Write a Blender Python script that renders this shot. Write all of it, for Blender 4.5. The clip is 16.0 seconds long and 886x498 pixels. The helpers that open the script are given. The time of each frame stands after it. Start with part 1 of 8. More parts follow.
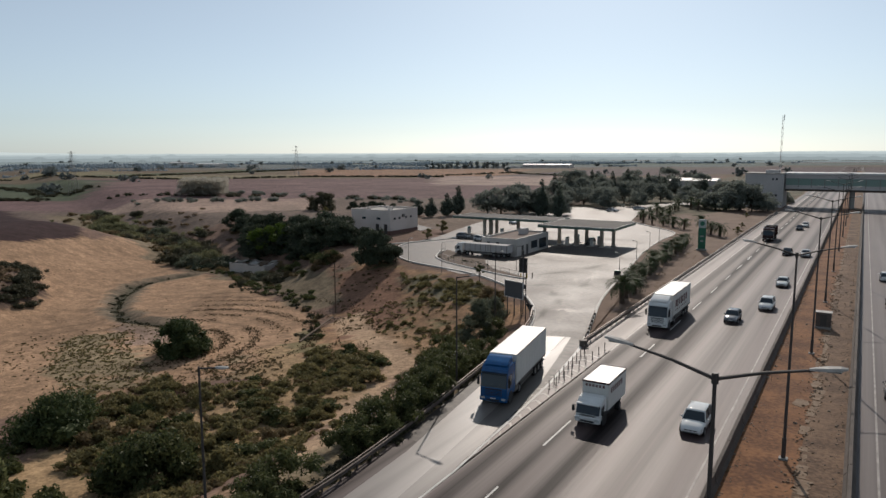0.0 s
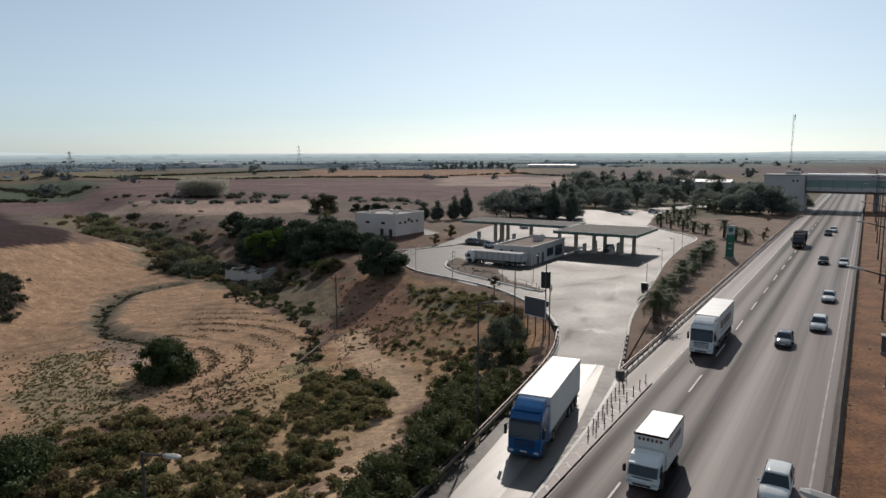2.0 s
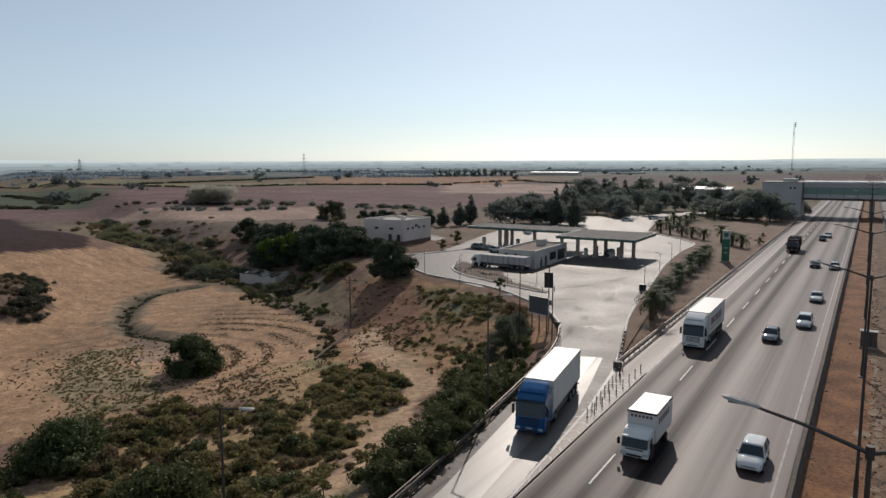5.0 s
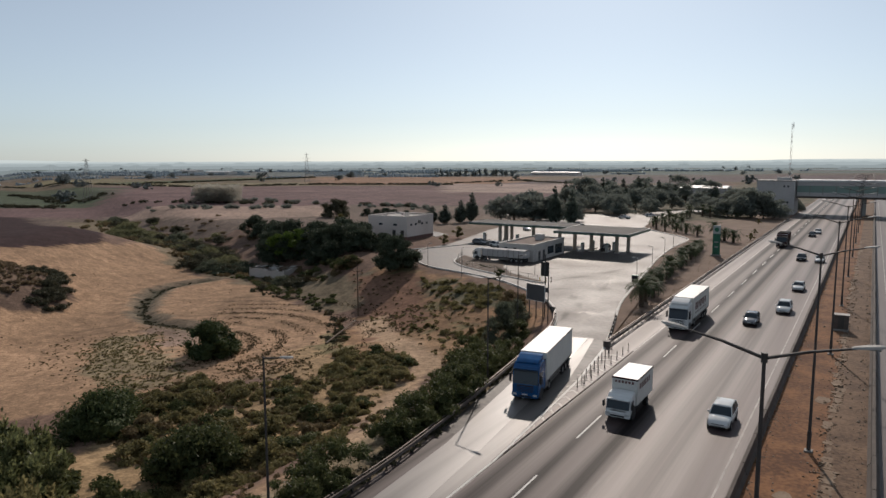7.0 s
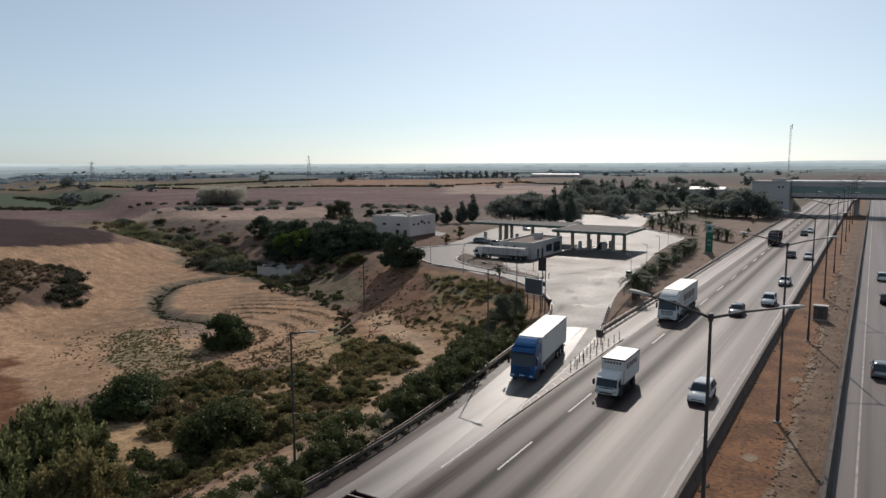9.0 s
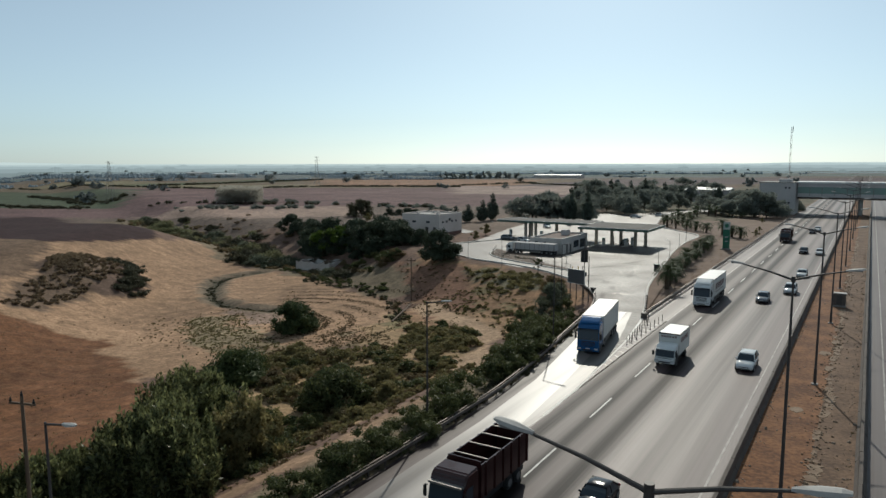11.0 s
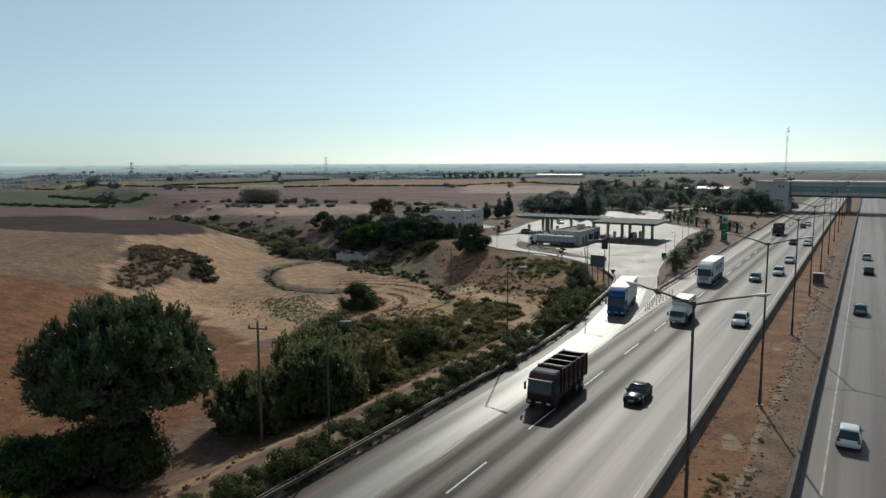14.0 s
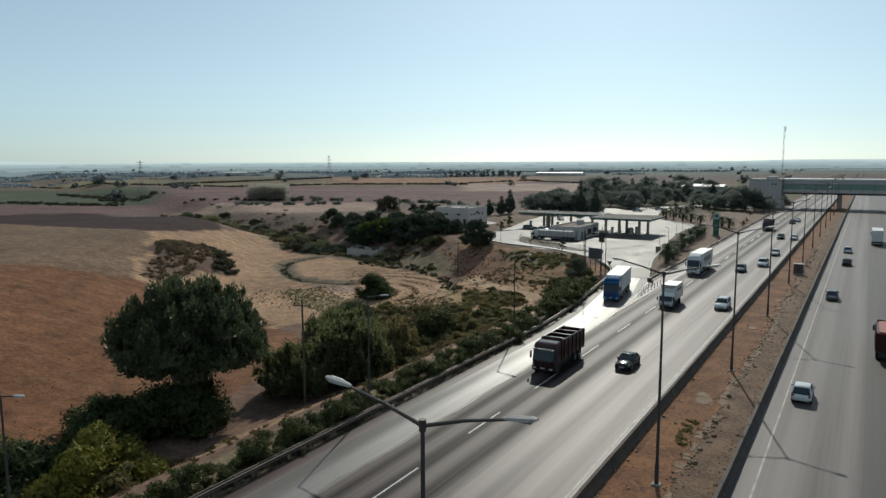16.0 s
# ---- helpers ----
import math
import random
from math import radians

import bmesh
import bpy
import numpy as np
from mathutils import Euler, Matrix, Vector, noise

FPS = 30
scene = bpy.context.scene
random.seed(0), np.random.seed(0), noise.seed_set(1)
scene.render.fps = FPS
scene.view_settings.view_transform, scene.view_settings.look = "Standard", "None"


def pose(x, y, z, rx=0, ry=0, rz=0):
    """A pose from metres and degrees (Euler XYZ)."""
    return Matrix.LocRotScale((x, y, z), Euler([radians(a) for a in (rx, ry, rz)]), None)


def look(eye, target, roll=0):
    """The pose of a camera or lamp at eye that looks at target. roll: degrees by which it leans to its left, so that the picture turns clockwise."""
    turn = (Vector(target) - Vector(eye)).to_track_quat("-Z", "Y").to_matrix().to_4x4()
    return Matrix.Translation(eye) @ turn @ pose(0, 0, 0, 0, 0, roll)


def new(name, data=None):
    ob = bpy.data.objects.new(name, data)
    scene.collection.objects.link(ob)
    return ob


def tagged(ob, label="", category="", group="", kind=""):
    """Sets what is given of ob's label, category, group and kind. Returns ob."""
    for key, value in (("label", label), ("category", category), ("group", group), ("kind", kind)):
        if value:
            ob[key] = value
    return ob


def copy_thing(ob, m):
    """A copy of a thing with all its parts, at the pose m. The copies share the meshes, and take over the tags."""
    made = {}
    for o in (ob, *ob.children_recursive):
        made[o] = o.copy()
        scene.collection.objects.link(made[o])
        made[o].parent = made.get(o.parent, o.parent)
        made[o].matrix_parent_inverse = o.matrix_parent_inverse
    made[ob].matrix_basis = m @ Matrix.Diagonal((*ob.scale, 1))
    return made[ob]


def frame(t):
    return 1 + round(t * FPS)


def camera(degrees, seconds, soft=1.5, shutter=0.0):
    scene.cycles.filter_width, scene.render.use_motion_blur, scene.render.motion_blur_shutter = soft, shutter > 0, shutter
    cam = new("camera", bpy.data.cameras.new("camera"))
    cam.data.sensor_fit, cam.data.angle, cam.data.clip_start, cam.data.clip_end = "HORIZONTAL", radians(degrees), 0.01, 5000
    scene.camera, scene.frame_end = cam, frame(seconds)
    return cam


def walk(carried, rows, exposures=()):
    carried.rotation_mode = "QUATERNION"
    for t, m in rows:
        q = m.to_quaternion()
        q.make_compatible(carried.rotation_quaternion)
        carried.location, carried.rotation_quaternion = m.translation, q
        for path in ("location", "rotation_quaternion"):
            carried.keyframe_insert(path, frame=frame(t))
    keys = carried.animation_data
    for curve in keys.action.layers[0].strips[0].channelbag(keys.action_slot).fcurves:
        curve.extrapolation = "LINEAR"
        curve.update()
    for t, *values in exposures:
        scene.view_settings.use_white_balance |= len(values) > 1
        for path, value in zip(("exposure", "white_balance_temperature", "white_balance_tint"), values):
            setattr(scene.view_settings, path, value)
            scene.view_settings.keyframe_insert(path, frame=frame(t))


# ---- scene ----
cam = camera(65.2, 16.0)
# seconds, x, y, z, yaw, pitch, roll
PATH = [
    (0, 3.565, -22.439, 21.963, 31.154, -7.879, -0.135),
    (0.5, 2.369, -20.089, 21.923, 31.228, -7.955, -0.174),
    (1, 0.735, -17.559, 21.903, 31.332, -7.991, -0.162),
    (1.5, -1.363, -15.480, 22.032, 31.387, -7.936, -0.158),
    (2, -2.880, -14.167, 22.165, 31.437, -7.875, -0.122),
    (2.5, -3.518, -13.712, 22.298, 31.504, -7.740, -0.128),
    (3, -3.503, -14.165, 22.432, 31.555, -7.641, -0.156),
    (3.5, -3.099, -15.112, 22.520, 31.616, -7.491, -0.147),
    (4, -2.308, -16.510, 22.517, 31.668, -7.345, -0.168),
    (6.5, 2.222, -24.936, 21.853, 31.676, -7.245, -0.108),
    (7, 2.836, -25.946, 21.767, 31.736, -7.233, -0.131),
    (7.5, 3.413, -26.770, 21.675, 31.792, -7.223, -0.201),
    (8, 4.084, -27.739, 21.591, 31.846, -7.186, -0.266),
    (8.5, 4.864, -29.033, 21.583, 31.854, -7.133, -0.274),
    (9, 5.635, -30.984, 21.561, 31.816, -7.043, -0.243),
    (11.5, 3.255, -48.656, 21.696, 31.588, -6.992, -0.055),
    (12, 3.378, -52.673, 21.845, 31.547, -6.965, -0.072),
    (12.5, 3.927, -56.568, 22.009, 31.517, -6.964, -0.092),
    (13, 4.896, -60.438, 22.172, 31.490, -6.970, -0.103),
    (13.5, 6.105, -64.209, 22.117, 31.482, -6.994, -0.136),
    (14, 7.292, -67.450, 22.153, 31.482, -7.025, -0.151),
    (14.5, 8.493, -70.566, 22.218, 31.481, -7.059, -0.176),
    (15, 9.540, -73.266, 22.288, 31.489, -7.098, -0.201),
    (15.5, 10.454, -75.605, 22.376, 31.488, -7.141, -0.195),
    (16, 11.316, -77.623, 22.445, 31.487, -7.176, -0.209),
]
walk(cam, [(t, pose(x, y, z, 90 + pitch, 0, yaw) @ pose(0, 0, 0, 0, 0, roll)) for t, x, y, z, yaw, pitch, roll in PATH], exposures=[(0.0, 0.0, 6600, 5), (1.9, 0.0, 6500, 5), (2.5, 0.0, 6330, -2), (3.1, 0.0, 6420, 2), (4.0, 0.0, 6450, 4), (6.5, -0.05, 6700, 7), (8.0, 0.0, 6650, 6), (9.2, 0.0, 6450, 5), (11.3, 0.0, 6300, -4), (16.0, 0.0, 6250, -5)])

# ---- world, sun, exposure ----
SUN_AZ, SUN_EL = -19.1, 33.6   # degrees from +y towards +x, and above the horizon
world = bpy.data.worlds.new("world")
scene.world = world
world.use_nodes = True
wn = world.node_tree.nodes
sky = wn.new("ShaderNodeTexSky")
sky.sky_type = "NISHITA"
sky.sun_disc = False
sky.sun_elevation, sky.sun_rotation = radians(SUN_EL), radians(SUN_AZ)
sky.altitude, sky.air_density, sky.dust_density, sky.ozone_density = 20.0, 0.8, 0.55, 3.2
wn["Background"].inputs["Strength"].default_value = 0.0885
haze = wn.new("ShaderNodeHueSaturation")
haze.inputs["Saturation"].default_value = 0.58
world.node_tree.links.new(sky.outputs["Color"], haze.inputs["Color"])
tint = wn.new("ShaderNodeMix")
tint.data_type, tint.blend_type = "RGBA", "MULTIPLY"
tint.inputs["Factor"].default_value = 1.0
tint.inputs["B"].default_value = (0.93, 0.99, 1.065, 1)
world.node_tree.links.new(haze.outputs["Color"], tint.inputs["A"])
veil = wn.new("ShaderNodeMix")
veil.data_type = "RGBA"
veil.inputs["Factor"].default_value = 0.22
veil.inputs["B"].default_value = (6.0, 6.8, 7.5, 1)
world.node_tree.links.new(tint.outputs["Result"], veil.inputs["A"])
world.node_tree.links.new(veil.outputs["Result"], wn["Background"].inputs["Color"])
sun_way = Vector((math.sin(radians(SUN_AZ)) * math.cos(radians(SUN_EL)), math.cos(radians(SUN_AZ)) * math.cos(radians(SUN_EL)), math.sin(radians(SUN_EL))))
lamp_data = bpy.data.lights.new("sun", "SUN")
lamp_data.energy, lamp_data.angle, lamp_data.color = 3.4, radians(0.55), (1.0, 0.872, 0.80)
sun = new("sun", lamp_data)
sun.matrix_world = look(sun_way * 300, (0, 0, 0))
scene.view_settings.exposure = 0.0


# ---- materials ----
ALBEDO_SCALE = 0.74   # every base colour darkened by a quarter, so shade deepens under a stronger sun


def scaled_albedo(c):
    return tuple(v * ALBEDO_SCALE for v in c)


def surface(name, c1, c2, scale=1.0, rough=0.8, bump=0.0, fine=12.0, metal=0.0, spec=0.4, stretch=(1, 1, 1), world_space=True, fine_amount=0.5, rough_var=0.0, tracks=0.0, phase=0.0, contrast=1.0, often=3.44):
    """A paint or stone with two scales of variation between two colours."""
    m = bpy.data.materials.new(name)
    m.use_nodes = True
    nt = m.node_tree
    n, l = nt.nodes, nt.links
    b = n["Principled BSDF"]
    if world_space:
        src = n.new("ShaderNodeNewGeometry").outputs["Position"]
    else:
        src = n.new("ShaderNodeTexCoord").outputs["Object"]
    mp = n.new("ShaderNodeMapping")
    mp.inputs["Scale"].default_value = stretch
    l.new(src, mp.inputs["Vector"])
    a = n.new("ShaderNodeTexNoise")
    a.inputs["Scale"].default_value, a.inputs["Detail"].default_value = scale, 5
    f = n.new("ShaderNodeTexNoise")
    f.inputs["Scale"].default_value, f.inputs["Detail"].default_value = scale * fine, 4
    l.new(mp.outputs["Vector"], a.inputs["Vector"])
    l.new(mp.outputs["Vector"], f.inputs["Vector"])
    mx = n.new("ShaderNodeMath")
    mx.operation = "MULTIPLY_ADD"
    l.new(f.outputs["Fac"], mx.inputs[0])
    mx.inputs[1].default_value = fine_amount
    l.new(a.outputs["Fac"], mx.inputs[2])
    value = mx.outputs["Value"]
    if tracks:
        # wheel tracks along the lanes
        sx = n.new("ShaderNodeSeparateXYZ")
        l.new(src, sx.inputs["Vector"])
        arg, wave, put = (n.new("ShaderNodeMath") for _ in range(3))
        arg.operation, wave.operation, put.operation = "MULTIPLY_ADD", "SINE", "MULTIPLY_ADD"
        l.new(sx.outputs["X"], arg.inputs[0])
        arg.inputs[1].default_value, arg.inputs[2].default_value = often, phase
        l.new(arg.outputs["Value"], wave.inputs[0])
        l.new(wave.outputs["Value"], put.inputs[0])
        put.inputs[1].default_value = tracks
        l.new(value, put.inputs[2])
        value = put.outputs["Value"]
    rng = n.new("ShaderNodeMapRange")
    middle = 0.5 + 0.5 * fine_amount
    rng.inputs["From Min"].default_value, rng.inputs["From Max"].default_value = middle - 0.25 / contrast, middle + 0.25 / contrast
    l.new(value, rng.inputs["Value"])
    mix = n.new("ShaderNodeMix")
    mix.data_type = "RGBA"
    mix.inputs["A"].default_value, mix.inputs["B"].default_value = (*scaled_albedo(c1), 1), (*scaled_albedo(c2), 1)
    l.new(rng.outputs["Result"], mix.inputs["Factor"])
    l.new(mix.outputs["Result"], b.inputs["Base Color"])
    b.inputs["Roughness"].default_value, b.inputs["Metallic"].default_value = rough, metal
    b.inputs["Specular IOR Level"].default_value = spec
    if tracks:
        # where the binder is worn off the stone shines more
        sp = n.new("ShaderNodeMapRange")
        sp.inputs["To Min"].default_value, sp.inputs["To Max"].default_value = spec * 0.45, spec * 1.55
        l.new(rng.outputs["Result"], sp.inputs["Value"])
        l.new(sp.outputs["Result"], b.inputs["Specular IOR Level"])
    if rough_var:
        rr = n.new("ShaderNodeMapRange")
        rr.inputs["To Min"].default_value, rr.inputs["To Max"].default_value = rough - rough_var, rough + rough_var
        l.new(a.outputs["Fac"], rr.inputs["Value"])
        l.new(rr.outputs["Result"], b.inputs["Roughness"])
    if bump:
        bp = n.new("ShaderNodeBump")
        bp.inputs["Strength"].default_value, bp.inputs["Distance"].default_value = 0.7, bump
        l.new(mx.outputs["Value"], bp.inputs["Height"])
        l.new(bp.outputs["Normal"], b.inputs["Normal"])
    return m


def leafy(name, c1, c2, rough=0.55, through_light=0.25, gloss=0.1):
    """Foliage that varies from leaf to leaf and lets some light through."""
    m = bpy.data.materials.new(name)
    m.use_nodes = True
    nt = m.node_tree
    n, l = nt.nodes, nt.links
    b = n["Principled BSDF"]
    g = n.new("ShaderNodeNewGeometry")
    o = n.new("ShaderNodeObjectInfo")
    add = n.new("ShaderNodeMath")
    add.operation = "MULTIPLY_ADD"
    l.new(o.outputs["Random"], add.inputs[0])
    add.inputs[1].default_value = 0.35
    l.new(g.outputs["Random Per Island"], add.inputs[2])
    mix = n.new("ShaderNodeMix")
    mix.data_type = "RGBA"
    mix.inputs["A"].default_value, mix.inputs["B"].default_value = (*scaled_albedo(c1), 1), (*scaled_albedo(c2), 1)
    l.new(add.outputs["Value"], mix.inputs["Factor"])
    l.new(mix.outputs["Result"], b.inputs["Base Color"])
    b.inputs["Roughness"].default_value = rough + 0.1
    b.inputs["Specular IOR Level"].default_value = gloss
    tr = n.new("ShaderNodeBsdfTranslucent")
    l.new(mix.outputs["Result"], tr.inputs["Color"])
    ms = n.new("ShaderNodeMixShader")
    ms.inputs["Fac"].default_value = through_light
    l.new(b.outputs["BSDF"], ms.inputs[1])
    l.new(tr.outputs["BSDF"], ms.inputs[2])
    l.new(ms.outputs["Shader"], n["Material Output"].inputs["Surface"])
    return m


def soil_material():
    """The land: its cover's colour lies on the mesh, with clods, stubble and stains over it."""
    m = bpy.data.materials.new("soil")
    m.use_nodes = True
    nt = m.node_tree
    n, l = nt.nodes, nt.links
    b = n["Principled BSDF"]
    at = n.new("ShaderNodeAttribute")
    at.attribute_name = "cover"
    pos = n.new("ShaderNodeNewGeometry").outputs["Position"]
    out = at.outputs["Color"]
    height = None
    for scale, low, high, detail in ((0.035, 0.78, 1.22, 4), (0.35, 0.76, 1.24, 5), (1.3, 0.74, 1.26, 5), (4.0, 0.74, 1.26, 4)):
        t = n.new("ShaderNodeTexNoise")
        t.inputs["Scale"].default_value, t.inputs["Detail"].default_value = scale, detail
        l.new(pos, t.inputs["Vector"])
        r = n.new("ShaderNodeMapRange")
        r.inputs["From Min"].default_value, r.inputs["From Max"].default_value = 0.3, 0.7
        r.inputs["To Min"].default_value, r.inputs["To Max"].default_value = low, high
        l.new(t.outputs["Fac"], r.inputs["Value"])
        mul = n.new("ShaderNodeVectorMath")
        mul.operation = "SCALE"
        l.new(out, mul.inputs[0])
        l.new(r.outputs["Result"], mul.inputs["Scale"])
        out = mul.outputs["Vector"]
        height = t.outputs["Fac"]
    # faint drill rows and windrows
    wave = n.new("ShaderNodeTexWave")
    wave.wave_type, wave.bands_direction = "BANDS", "DIAGONAL"
    wave.inputs["Scale"].default_value, wave.inputs["Distortion"].default_value = 0.13, 14.0
    wave.inputs["Detail"].default_value, wave.inputs["Detail Scale"].default_value = 3.0, 0.35
    l.new(pos, wave.inputs["Vector"])
    r = n.new("ShaderNodeMapRange")
    r.inputs["To Min"].default_value, r.inputs["To Max"].default_value = 0.955, 1.04
    l.new(wave.outputs["Fac"], r.inputs["Value"])
    mul = n.new("ShaderNodeVectorMath")
    mul.operation = "SCALE"
    l.new(out, mul.inputs[0])
    l.new(r.outputs["Result"], mul.inputs["Scale"])
    out = mul.outputs["Vector"]
    l.new(out, b.inputs["Base Color"])
    b.inputs["Roughness"].default_value = 0.95
    b.inputs["Specular IOR Level"].default_value = 0.1
    bp = n.new("ShaderNodeBump")
    bp.inputs["Strength"].default_value, bp.inputs["Distance"].default_value = 0.7, 0.05
    l.new(height, bp.inputs["Height"])
    l.new(bp.outputs["Normal"], b.inputs["Normal"])
    return m


def glass(name, tint=(0.03, 0.04, 0.05)):
    m = bpy.data.materials.new(name)
    m.use_nodes = True
    b = m.node_tree.nodes["Principled BSDF"]
    b.inputs["Base Color"].default_value = (*tint, 1)
    b.inputs["Roughness"].default_value = 0.12
    b.inputs["Specular IOR Level"].default_value = 0.35
    return m


M_SOIL = soil_material()
LONG = (1, 0.007, 1)
M_ASPHALT_DARK = surface("asphalt_dark", (0.0135, 0.0088, 0.0082), (0.088, 0.059, 0.055), 0.5, 0.60, 0.004, 9, spec=0.15, stretch=(1, 0.01, 1), fine_amount=0.16, rough_var=0.12, tracks=0.16, phase=3.48, contrast=1.65, often=2.33)
M_ASPHALT_LIGHT = surface("asphalt_light", (0.038, 0.0255, 0.0235), (0.134, 0.090, 0.084), 0.42, 0.55, 0.004, 9, spec=0.25, stretch=(1, 0.01, 1), fine_amount=0.18, rough_var=0.12, tracks=0.085, phase=4.04, contrast=1.4, often=2.03)
M_ASPHALT_OPPOSITE = surface("asphalt_opposite", (0.070, 0.053, 0.050), (0.150, 0.118, 0.112), 0.5, 0.56, 0.004, 9, spec=0.25, stretch=(1, 0.01, 1), fine_amount=0.2, rough_var=0.1, tracks=0.04, phase=4.04, contrast=1.1, often=2.03)
M_ASPHALT_GREY = surface("asphalt_grey", (0.038, 0.03, 0.028), (0.082, 0.066, 0.061), 0.7, 0.58, 0.004, 7, spec=0.23, stretch=LONG, fine_amount=0.3)
M_ASPHALT_RAMP = surface("asphalt_ramp", (0.036, 0.029, 0.026), (0.094, 0.076, 0.065), 0.13, 0.60, 0.006, 11, spec=0.26, contrast=1.9, rough_var=0.14, fine_amount=0.8)
# polished asphalt, with part of the sun's glare put into the pale base
M_ASPHALT_BRIGHT = surface("asphalt_polished_glare", (0.15, 0.13, 0.115), (0.25, 0.22, 0.195), 0.35, 0.42, 0.003, 9, spec=0.42, stretch=(1, 0.03, 1), fine_amount=0.2, rough_var=0.1, tracks=0.07, phase=5.38, contrast=1.2, often=1.7)
M_ASPHALT_FRINGE = surface("asphalt_half_polished_glare", (0.085, 0.072, 0.063), (0.165, 0.142, 0.124), 0.35, 0.47, 0.003, 9, spec=0.34, stretch=(1, 0.03, 1), fine_amount=0.3, rough_var=0.1, tracks=0.07, phase=5.38, contrast=1.3, often=1.7)
M_PAINT = surface("road_paint", (0.62, 0.61, 0.58), (0.40, 0.39, 0.37), 1.5, 0.6, 0.002)
M_PAINT_FAINT = surface("road_paint_faint", (0.40, 0.365, 0.335), (0.19, 0.168, 0.152), 0.8, 0.6, 0.002, contrast=1.5)
M_KERB = surface("kerb_concrete", (0.74, 0.71, 0.66), (0.52, 0.49, 0.45), 0.6, 0.75, 0.004)
M_CONCRETE = surface("concrete", (0.42, 0.40, 0.37), (0.30, 0.285, 0.26), 0.35, 0.85, 0.006)
M_BARRIER = surface("barrier_concrete", (0.125, 0.098, 0.08), (0.06, 0.046, 0.038), 0.7, 0.85, 0.006)
M_GALV = surface("galvanised_steel", (0.33, 0.31, 0.29), (0.2, 0.185, 0.17), 1.2, 0.5, 0.0, metal=0.55)
M_RUST = surface("weathered_post", (0.16, 0.13, 0.11), (0.09, 0.075, 0.065), 2.0, 0.7, 0.002)
M_GUARD = surface("weathered_guard_rail", (0.20, 0.155, 0.13), (0.12, 0.092, 0.078), 1.2, 0.55, 0.0, metal=0.35)
M_LAMP_STEEL = surface("lamp_steel", (0.10, 0.088, 0.082), (0.06, 0.054, 0.05), 1.0, 0.6, 0.0, metal=0.2)
M_LAMP_HEAD = surface("lamp_head", (0.55, 0.53, 0.50), (0.40, 0.385, 0.36), 1.5, 0.6)
M_DIFFUSER = surface("lamp_diffuser", (0.35, 0.34, 0.32), (0.28, 0.27, 0.26), 3.0, 0.2)
M_WALL_WHITE = surface("wall_cream", (0.86, 0.76, 0.70), (0.70, 0.62, 0.56), 0.25, 0.85, 0.004)
M_WALL_SHOP = surface("wall_shop", (0.72, 0.66, 0.61), (0.54, 0.50, 0.46), 0.3, 0.85, 0.004)
M_WALL_GREY = surface("wall_grey", (0.66, 0.62, 0.60), (0.53, 0.50, 0.48), 0.12, 0.85, 0.006)
M_ROOF = surface("flat_roof", (0.50, 0.47, 0.43), (0.36, 0.33, 0.30), 0.3, 0.9, 0.006)
M_ROOF_CANOPY = surface("canopy_roof", (0.15, 0.14, 0.13), (0.10, 0.094, 0.088), 0.25, 0.8, 0.004, spec=0.08)
M_WHITE = surface("white_sheet", (0.78, 0.77, 0.75), (0.66, 0.65, 0.63), 0.4, 0.5)
M_TRAILER = surface("white_trailer", (0.90, 0.875, 0.82), (0.76, 0.74, 0.69), 0.5, 0.42, world_space=False)
M_BLUE = surface("blue_paint", (0.022, 0.125, 0.33), (0.015, 0.09, 0.25), 1.0, 0.10, world_space=False, spec=0.3)
M_CARWHITE = surface("white_car_paint", (0.92, 0.92, 0.90), (0.84, 0.84, 0.82), 1.0, 0.10, world_space=False, spec=0.3)
M_CARSILVER = surface("silver_car_paint", (0.36, 0.36, 0.37), (0.29, 0.29, 0.30), 1.0, 0.16, metal=0.5, world_space=False, spec=0.3)
M_CARDARK = surface("dark_car_paint", (0.022, 0.022, 0.024), (0.014, 0.014, 0.016), 1.0, 0.09, world_space=False, spec=0.3)
M_MAROON = surface("dark_red_paint", (0.06, 0.022, 0.02), (0.035, 0.015, 0.014), 0.8, 0.12, world_space=False)
M_REDTARP = surface("faded_red_sheet", (0.42, 0.13, 0.10), (0.30, 0.09, 0.07), 0.6, 0.7, world_space=False)
M_BLACK = surface("black_plastic", (0.02, 0.02, 0.02), (0.035, 0.033, 0.032), 2.0, 0.55, world_space=False)
M_TYRE = surface("tyre_rubber", (0.018, 0.018, 0.018), (0.03, 0.029, 0.028), 3.0, 0.85, world_space=False)
M_RIM = surface("wheel_rim", (0.4, 0.4, 0.4), (0.28, 0.28, 0.28), 3.0, 0.4, metal=0.7, world_space=False)
M_GLASS = glass("dark_glass")
M_LIGHTGLASS = surface("headlight_lens", (0.7, 0.7, 0.68), (0.55, 0.55, 0.53), 5.0, 0.15, world_space=False, spec=0.8)
M_LAMPRED = surface("red_lens", (0.4, 0.02, 0.02), (0.3, 0.015, 0.015), 5.0, 0.2, world_space=False)
M_GREEN_SIGN = surface("green_sign", (0.03, 0.18, 0.105), (0.022, 0.135, 0.08), 0.8, 0.35)
M_GREY_BOARD = surface("grey_board", (0.11, 0.115, 0.125), (0.08, 0.085, 0.092), 0.6, 0.6)
M_YELLOW = surface("yellow_paint", (0.65, 0.42, 0.05), (0.5, 0.32, 0.04), 1.0, 0.5)
M_WOOD = surface("weathered_wood", (0.20, 0.14, 0.095), (0.12, 0.085, 0.06), 1.5, 0.9, 0.004, stretch=(1, 1, 0.15))
